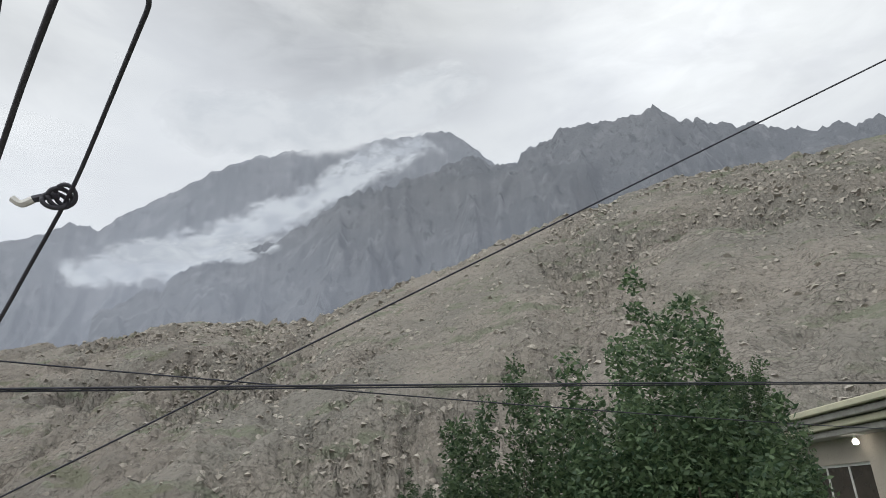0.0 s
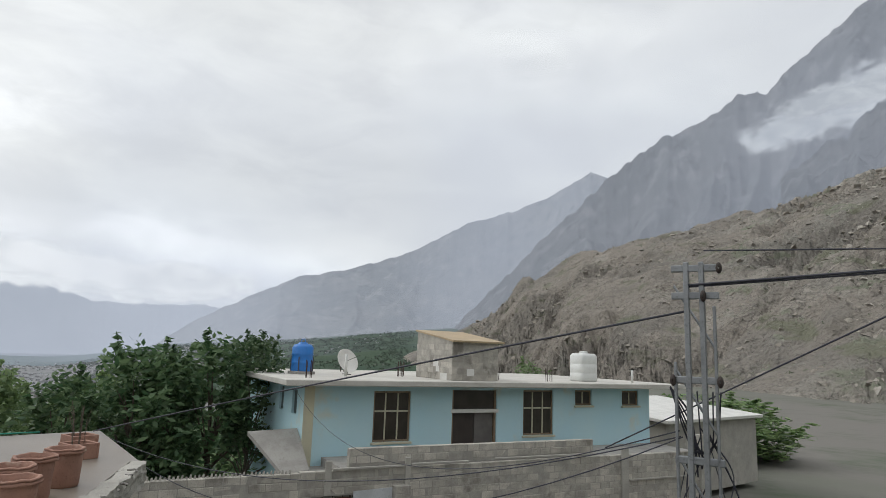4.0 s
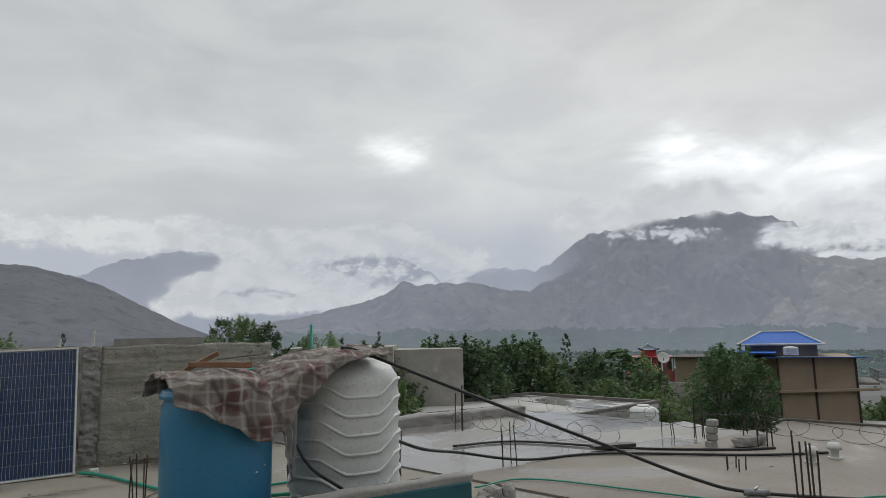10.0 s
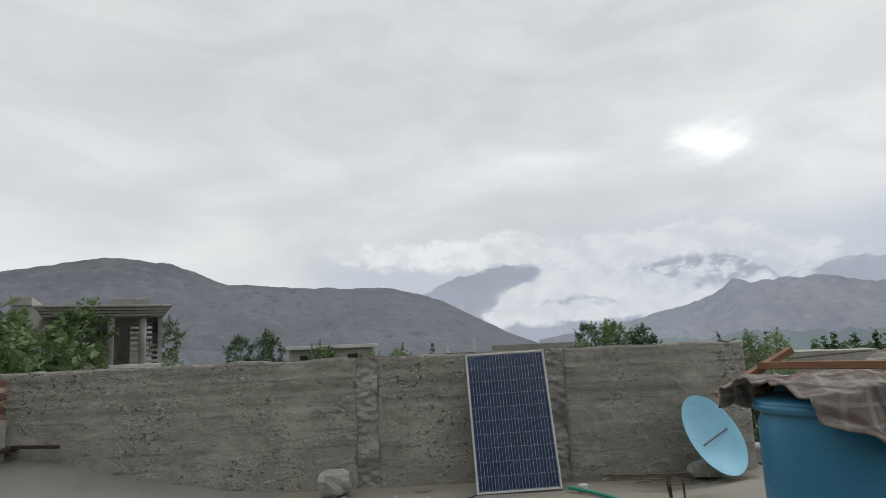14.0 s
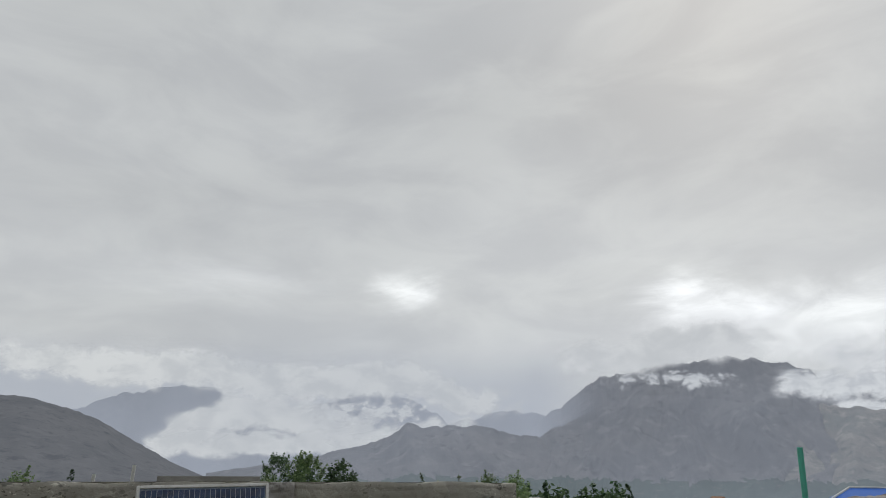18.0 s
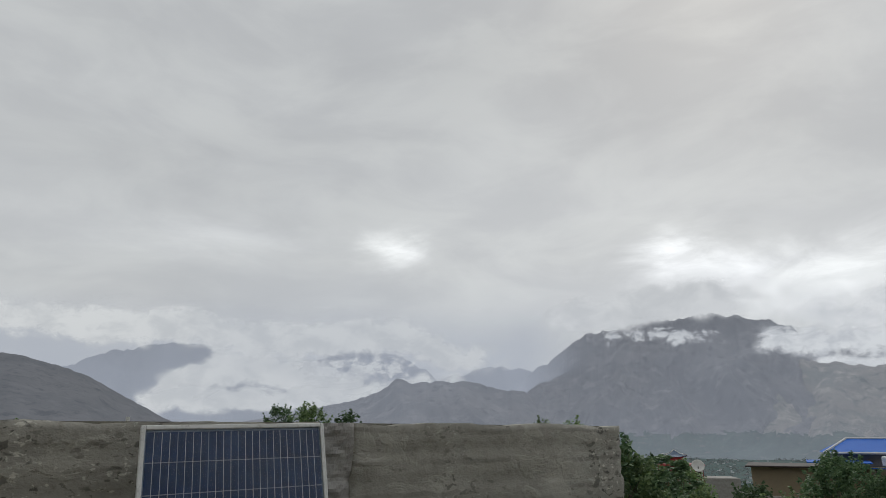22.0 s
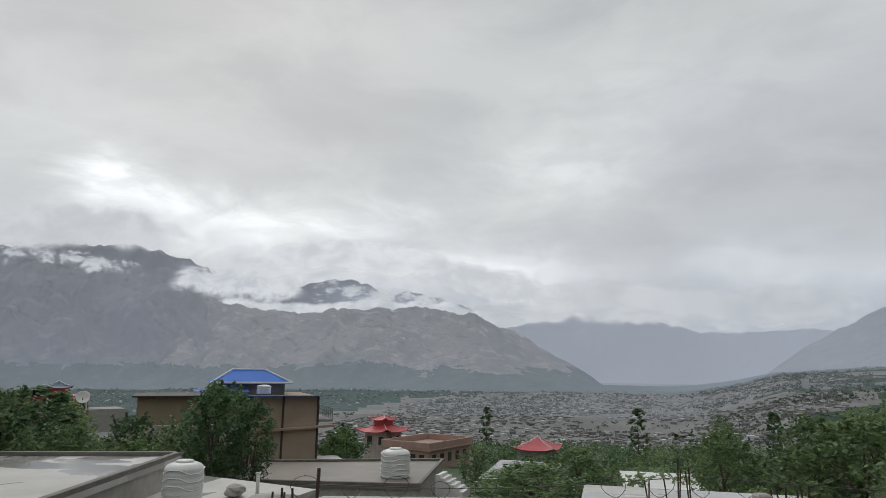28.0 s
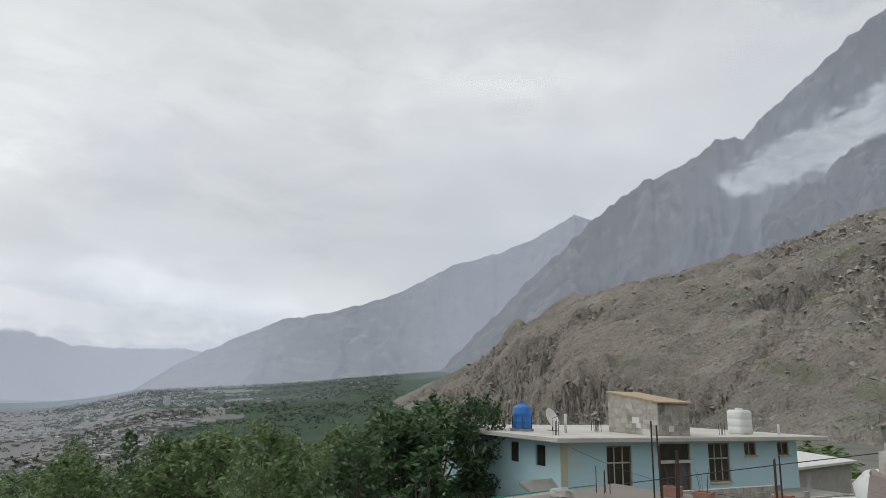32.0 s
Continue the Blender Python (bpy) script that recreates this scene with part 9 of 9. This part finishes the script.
# x, y, height of the top, width, kind
TREES = [
    (23.8, -12.5, 2.0, 5.2, "dark"), (22.4, -13.3, 2.0, 2.8, "dark"), (23.4, -10.8, 1.4, 2.8, "dark"), (26.7, -10.1, 0.5, 2.9, "pale"),
    (26.1, -8.3, -0.1, 2.3, "pale"), (60.5, -7.5, -2.0, 3.4, "pale"), (-3.9, -10.7, 4.1, 3.6, "near"), (-5.2, -11.1, 3.2, 2.0, "near"),
    (-2.4, -11.9, 3.1, 3.1, "near"), (-1.0, -12.1, 1.6, 1.3, "near"), (64.8, 68.1, -1.8, 9.4, "mid"), (67.9, 65.2, -0.9, 9.4, "poplar"),
    (74.3, 65.9, -1.5, 7.2, "mid"), (40.2, 27.0, 0.7, 4.5, "dark"),  (40.7, 30.2, -1.6, 3.3, "mid"),
    (57.7, 24.9, -3.5, 3.8, "mid"), (60.3, 8.6, -6.1, 6.5, "mid"), (61.0, 4.5, -5.1, 5.9, "mid"),
    (30.6, -9.1, -0.1, 4.0, "pale"), (27.4, -9.9, 0.5, 3.2, "mid"), (24.1, -10.4, 0.8, 3.2, "dark"),
    (49.7, 10.1, -5.5, 4.9, "mid"), (20.3, 28.7, 1.7, 4.8, "dark"), (23.0, 30.6, 1.3, 4.2, "dark"),
    (15.0, 29.6, 0.7, 4.5, "dark"), (25.8, 29.7, 0.9, 3.9, "mid"), (13.1, 25.7, 1.9, 2.4, "thin"), (9.7, 21.6, 1.9, 1.3, "thin"),
    (9.0, 21.2, 0.2, 2.6, "mid"), (41.4, 45.4, -1.3, 3.9, "poplar"), (52.5, 52.9, -1.0, 4.7, "poplar"), (54.7, 50.8, -0.8, 4.7, "poplar"),
    (7.7, 24.3, 2.4, 1.9, "dark"), (7.5, 27.4, 2.7, 1.6, "mid"), (13.5, 38.3, 1.7, 1.9, "mid"),
    (19.0, 29.9, 1.7, 4.8, "dark"), (18.6, 31.2, 1.4, 4.3, "mid"), (25.4, 30.4, 1.7, 5.0, "dark"), (27.0, 30.4, -0.7, 4.2, "mid"),
    (31.6, 30.3, -1.4, 3.6, "mid"), (15.4, 28.3, 1.0, 3.3, "mid"), (40.4, 44.0, 1.5, 0.9, "poplar"),
     (37.6, 26.0, 0.8, 3.6, "dark"), (38.5, 23.8, -0.3, 3.0, "dark"), 
    (-9.2, 10.6, 3.7, 0.9, "poplar"), (-8.2, 10.1, 3.4, 2.5, "mid"), (-7.8, 10.4, 3.1, 2.7, "near"), (-7.4, 11.3, 2.9, 3.0, "mid"), (-8.6, 11.6, 3.5, 3.0, "dark"), (-6.9, 10.6, 2.4, 2.2, "mid"),
    (-6.5, 11.2, 2.1, 2.0, "near"), (-15.8, 29.6, 4.8, 3.0, "mid"), (-17.4, 42.6, 4.8, 2.1, "mid"), (-8.2, 20.4, 2.0, 1.8, "pale"),
    (-12.7, 50.4, 4.0, 2.8, "dark"), (-14.8, 49.9, 3.6, 2.1, "dark"), (-9.2, 54.2, 3.0, 3.0, "mid"), (-1.9, 36.0, 2.2, 2.3, "pale"),
    (-3.6, 35.8, 2.0, 1.9, "mid"), (6.9, 29.2, 2.7, 1.3, "dark"), (7.9, 28.9, 2.4, 1.6, "dark"), (6.1, 27.3, 2.0, 1.8, "pale"),
    (5.4, 11.8, 1.8, 0.6, "pale"), (5.8, 11.6, 1.8, 0.7, "pale"), (0.1, 60.0, 2.4, 0.6, "poplar"), (43.3, 7.9, -4.0, 6.4, "mid"),
    (39.3, 5.5, -4.2, 4.4, "mid"), (46.1, 10.7, -5.8, 4.0, "mid"), (165.1, -13.7, -7.1, 5.0, "poplar"), (250.1, 31.3, -12.2, 5.4, "poplar"),
    (51.9, -5.9, -2.6, 6.1, "mid"), (31.1, -5.5, 0.2, 5.5, "mid"), (92.2, -21.3, -3.3, 1.9, "poplar"),
    (39.0, -7.1, -1.4, 3.9, "mid"), (19.7, -1.4, -0.6, 1.4, "pale"), (26.5, -5.9, 0.7, 4.0, "mid"), (59.6, 25.2, -3.3, 4.8, "dark"),
    (72.1, 14.6, -6.7, 4.4, "mid"), (56.9, -6.9, -3.4, 5.5, "mid"), (35.8, -7.2, -0.0, 5.8, "pale"), (32.3, -6.7, 0.5, 4.0, "pale"),
    (35.1, -5.2, -0.3, 4.0, "mid"), (62.2, -12.4, -1.9, 1.2, "poplar"), (42.1, -2.9, -1.6, 3.9, "mid"), (71.9, -6.8, -4.2, 4.4, "thin"),
    (23.5, -9.7, 1.7, 4.7, "dark"), (22.7, -7.5, 0.7, 3.9, "dark"), (24.6, -4.3, -0.3, 2.8, "pale"), (22.9, -50.1, -1.8, 10.8, "mid"),
    (22.8, -42.3, -0.7, 6.1, "mid"), (21.1, -48.7, -0.5, 8.1, "mid"), (30.0, -37.2, 1.4, 4.8, "pale"), (46.5, 47.5, 0.0, 5.9, "dark"),
    (11.4, 24.2, 0.1, 3.4, "dark"), (13.3, 24.6, 0.3, 3.6, "mid"), (9.9, 24.0, -0.2, 2.8, "mid"), (33.8, 28.0, -1.6, 4.2, "mid"), (35.5, 29.5, -1.0, 3.2, "dark"),
    (41.9, 40.6, -2.2, 7.0, "dark"), (46.4, 39.9, -3.7, 4.4, "mid"),
]
for k, row in enumerate(TREES):
    plant_tree(*row, k)

# undergrowth, woods and fields further down the slope
def stuff(name, label, category, b, mat):
    return tagged(part(name, raw_mesh(name, b, mat), None), label, category, kind="stuff")


rng = random.Random(5)
for name, mat, count, r0, r1, label in (("woodland", LEAF_DARK, 900, 50, 520, "dark green woods and orchards on the slope"), ("orchard", LEAF_MID, 900, 48, 480, "mid-green orchards and hedges on the slope"),
                                        ("hedge", LEAF_PALE, 200, 40, 300, "pale green hedges and bushes on the slope")):
    b = Build()
    for _ in range(count):
        r = r0 * (r1 / r0) ** rng.random()
        az = rng.uniform(28, 128) if r > 140 else rng.uniform(82, 120)
        if noise.noise(Vector(bearing(az, r)) * 0.012 + Vector((0, 0, r0))) < -0.25:
            continue
        x, y, _ = bearing(az, r)
        z = ground_z(az, r)
        if r < 140 and rng.random() < 0.45:
            continue
        hgt = rng.uniform(1.2, 4.2) * (1 + r / 600) * (0.62 if r < 130 else 1.0)
        w_ = hgt * rng.uniform(0.45, 0.8)
        n = 5 if r > 150 else 9
        for _c in range(n):
            leaf_blob(b, (x + rng.uniform(-w_, w_) * 0.6, y + rng.uniform(-w_, w_) * 0.6, z + hgt * rng.uniform(0.25, 0.9)), w_ * 0.45, 16 if r > 150 else 28, 0.16 + r * 0.0011)
    stuff(name, label, "woods", b, mat)
b = Build()
for k_ in range(8200):
    r = rng.uniform(480, 2700)
    az = rng.uniform(20, 128) if k_ < 2600 else rng.uniform(102, 129) if k_ < 5200 else rng.uniform(20, 98)
    if k_ >= 5200:
        r = rng.uniform(1150, 2650)
    dense = noise.noise(Vector(bearing(az, r)) * 0.004)
    if dense < -0.12:
        continue
    x, y, _ = bearing(az, r)
    z = ground_z(az, r)
    s = rng.uniform(2, 5) * (0.7 + r / 2400)
    leaf_blob(b, (x, y, z + s * 0.35), s, 12, s * 0.4, 0.45)
stuff("valley_trees", "tree rows and groves across the valley floor", "woods", b, leaves("leaf_far_green", (0.07, 0.1, 0.075), (0.11, 0.14, 0.1)))
# scrub on the rocky hill
b = Build()
for _ in range(900):
    az = rng.uniform(135, 232)
    k = rng.uniform(0.05, 0.98)
    i = min(range(len(hill_k)), key=lambda q: abs(hill_k[q] - k))
    r = hill_radius(hill_k[i])(az)
    x, y, _ = bearing(az, r)
    s = rng.uniform(0.25, 0.7) * (0.6 + r / 400)
    leaf_blob(b, (x, y, hill_height(az, r, i) + s * 0.3), s, 9, s * 0.4, 0.5)
stuff("scrub", "low scrub scattered over the rocky hillside", "scrub", b, LEAF_GREY)
# scree boulders on the hill, thick where the rock is bare
SCREE_DARK = land_material("scree_rock", ((0.36, 0.325, 0.28), (0.28, 0.255, 0.225), (0.16, 0.148, 0.133)), 0.05, 0.4, fine=0.5)
SCREE_PALE = land_material("pale_scree_rock", ((0.5, 0.46, 0.4), (0.4, 0.37, 0.33), (0.22, 0.205, 0.18)), 0.05, 0.4, fine=0.5)
for name, mat, az0, az1, count, label in (("scree", SCREE_DARK, 134, 186, 9000, "brown angular boulders and scree on the hillside"), ("pale_scree", SCREE_PALE, 164, 234, 12000, "pale angular boulders and scree on the hillside")):
    b = Build()
    while count:
        az = rng.uniform(az0, az1)
        i = min(len(hill_k) - 12, int(rng.uniform(0.02, 1.0) ** 0.75 * (HROWS - 12)))
        r = hill_radius(hill_k[i])(az)
        x, y, _ = bearing(az, r)
        if rng.random() > 0.12 + hill_bare(x, y):
            continue
        count -= 1
        s = (0.25 + 1.0 * rng.random() ** 3) * (0.45 + r / 300)
        z = hill_height(az, r, i)
        m = pose(x, y, z + s * 0.1, rng.uniform(-40, 40), rng.uniform(-40, 40), rng.uniform(0, 360))
        b.add([(s * 1.4, 0, -s * 0.5), (0, s, -s * 0.5), (-s, 0.2 * s, -s * 0.5), (0, -s * 0.9, -s * 0.5), (0.3 * s, 0.1 * s, s * 0.5), (-0.4 * s, -0.1 * s, s * 0.4)],
              [(0, 1, 4), (1, 5, 4), (1, 2, 5), (2, 3, 5), (3, 4, 5), (3, 0, 4), (3, 2, 1, 0)], m)
    stuff(name, label, "rocks", b, mat)

# the town on the valley floor
TOWN_A = surface("town_walls", (0.25, 0.245, 0.235), (0.19, 0.187, 0.18), 0.9, 0.02, 0.3, 0.0)
TOWN_B = surface("town_white", (0.56, 0.57, 0.58), (0.44, 0.45, 0.46), 0.7, 0.02, 0.3, 0.0)
for name, mat, count, label in (("town_houses", TOWN_A, 5200, "grey flat-roofed houses crowded on the plain"), ("white_houses", TOWN_B, 1500, "white roofs scattered through the valley town")):
    b = Build()
    for k_ in range(count):
        far = rng.random() < (0.3 if mat is TOWN_B else 0.08)
        az = rng.uniform(15, 126) if far else rng.uniform(56, 112)
        lim = max(1100, min(2450, 1250 + (az - 75) * 120))
        r = rng.uniform(1250, 2600) if far else 540 * (lim / 540) ** (rng.random() ** 0.8)
        if az > 112 and r < 700:
            continue
        if noise.noise(Vector(bearing(az, r)) * 0.004 + Vector((2, 0, 0))) < -0.28:
            continue
        x, y, _ = bearing(az, r)
        w_, d_, hh = rng.uniform(1.8, 4.6), rng.uniform(1.6, 3.4), rng.uniform(1.2, 2.8)
        b.box(-w_, w_, -d_, d_, -6, hh, 0, pose(x, y, ground_z(az, r), 0, 0, rng.uniform(0, 90)))
    stuff(name, label, "houses", b, mat)
t = thing("apartment_blocks", *bearing(109.5, 1350, ground_z(109.5, 1350)), "group of tall white blocks in the valley town", "buildings", turn=-20)
for k in range(4):
    part("block", Build().box(-26 + k * 16, -15 + k * 16, -6, 6, -4, 17 - 2 * (k % 2)), TOWN_B, t)
# viaduct on the plain
t = thing("viaduct", 0, 0, 0, "long pale concrete bridge on slim piers across the riverbed", "bridge")
p0, p1 = Vector(bearing(75.0, 1500, -80)), Vector(bearing(80.9, 1420, -80))
L = (p1 - p0).length
tm = Matrix.Translation(p0) @ pose(0, 0, 0, 0, 0, math.degrees(math.atan2(p1.y - p0.y, p1.x - p0.x)))
t.matrix_basis = tm
zb = 1.5 + math.tan(radians(-3.45)) * 1460 + 80
part("deck", Build().box(0, L, -4, 4, zb - 2.2, zb, 0.2), surface("far_concrete", (0.42, 0.43, 0.44), None, 0.9, 0.05, 1, 0.0), t)
for k in range(11):
    part("pier", Build().box(6 + k * (L - 12) / 10 - 1.6, 6 + k * (L - 12) / 10 + 1.6, -3, 3, -6, zb - 2.2), TOWN_A, t)
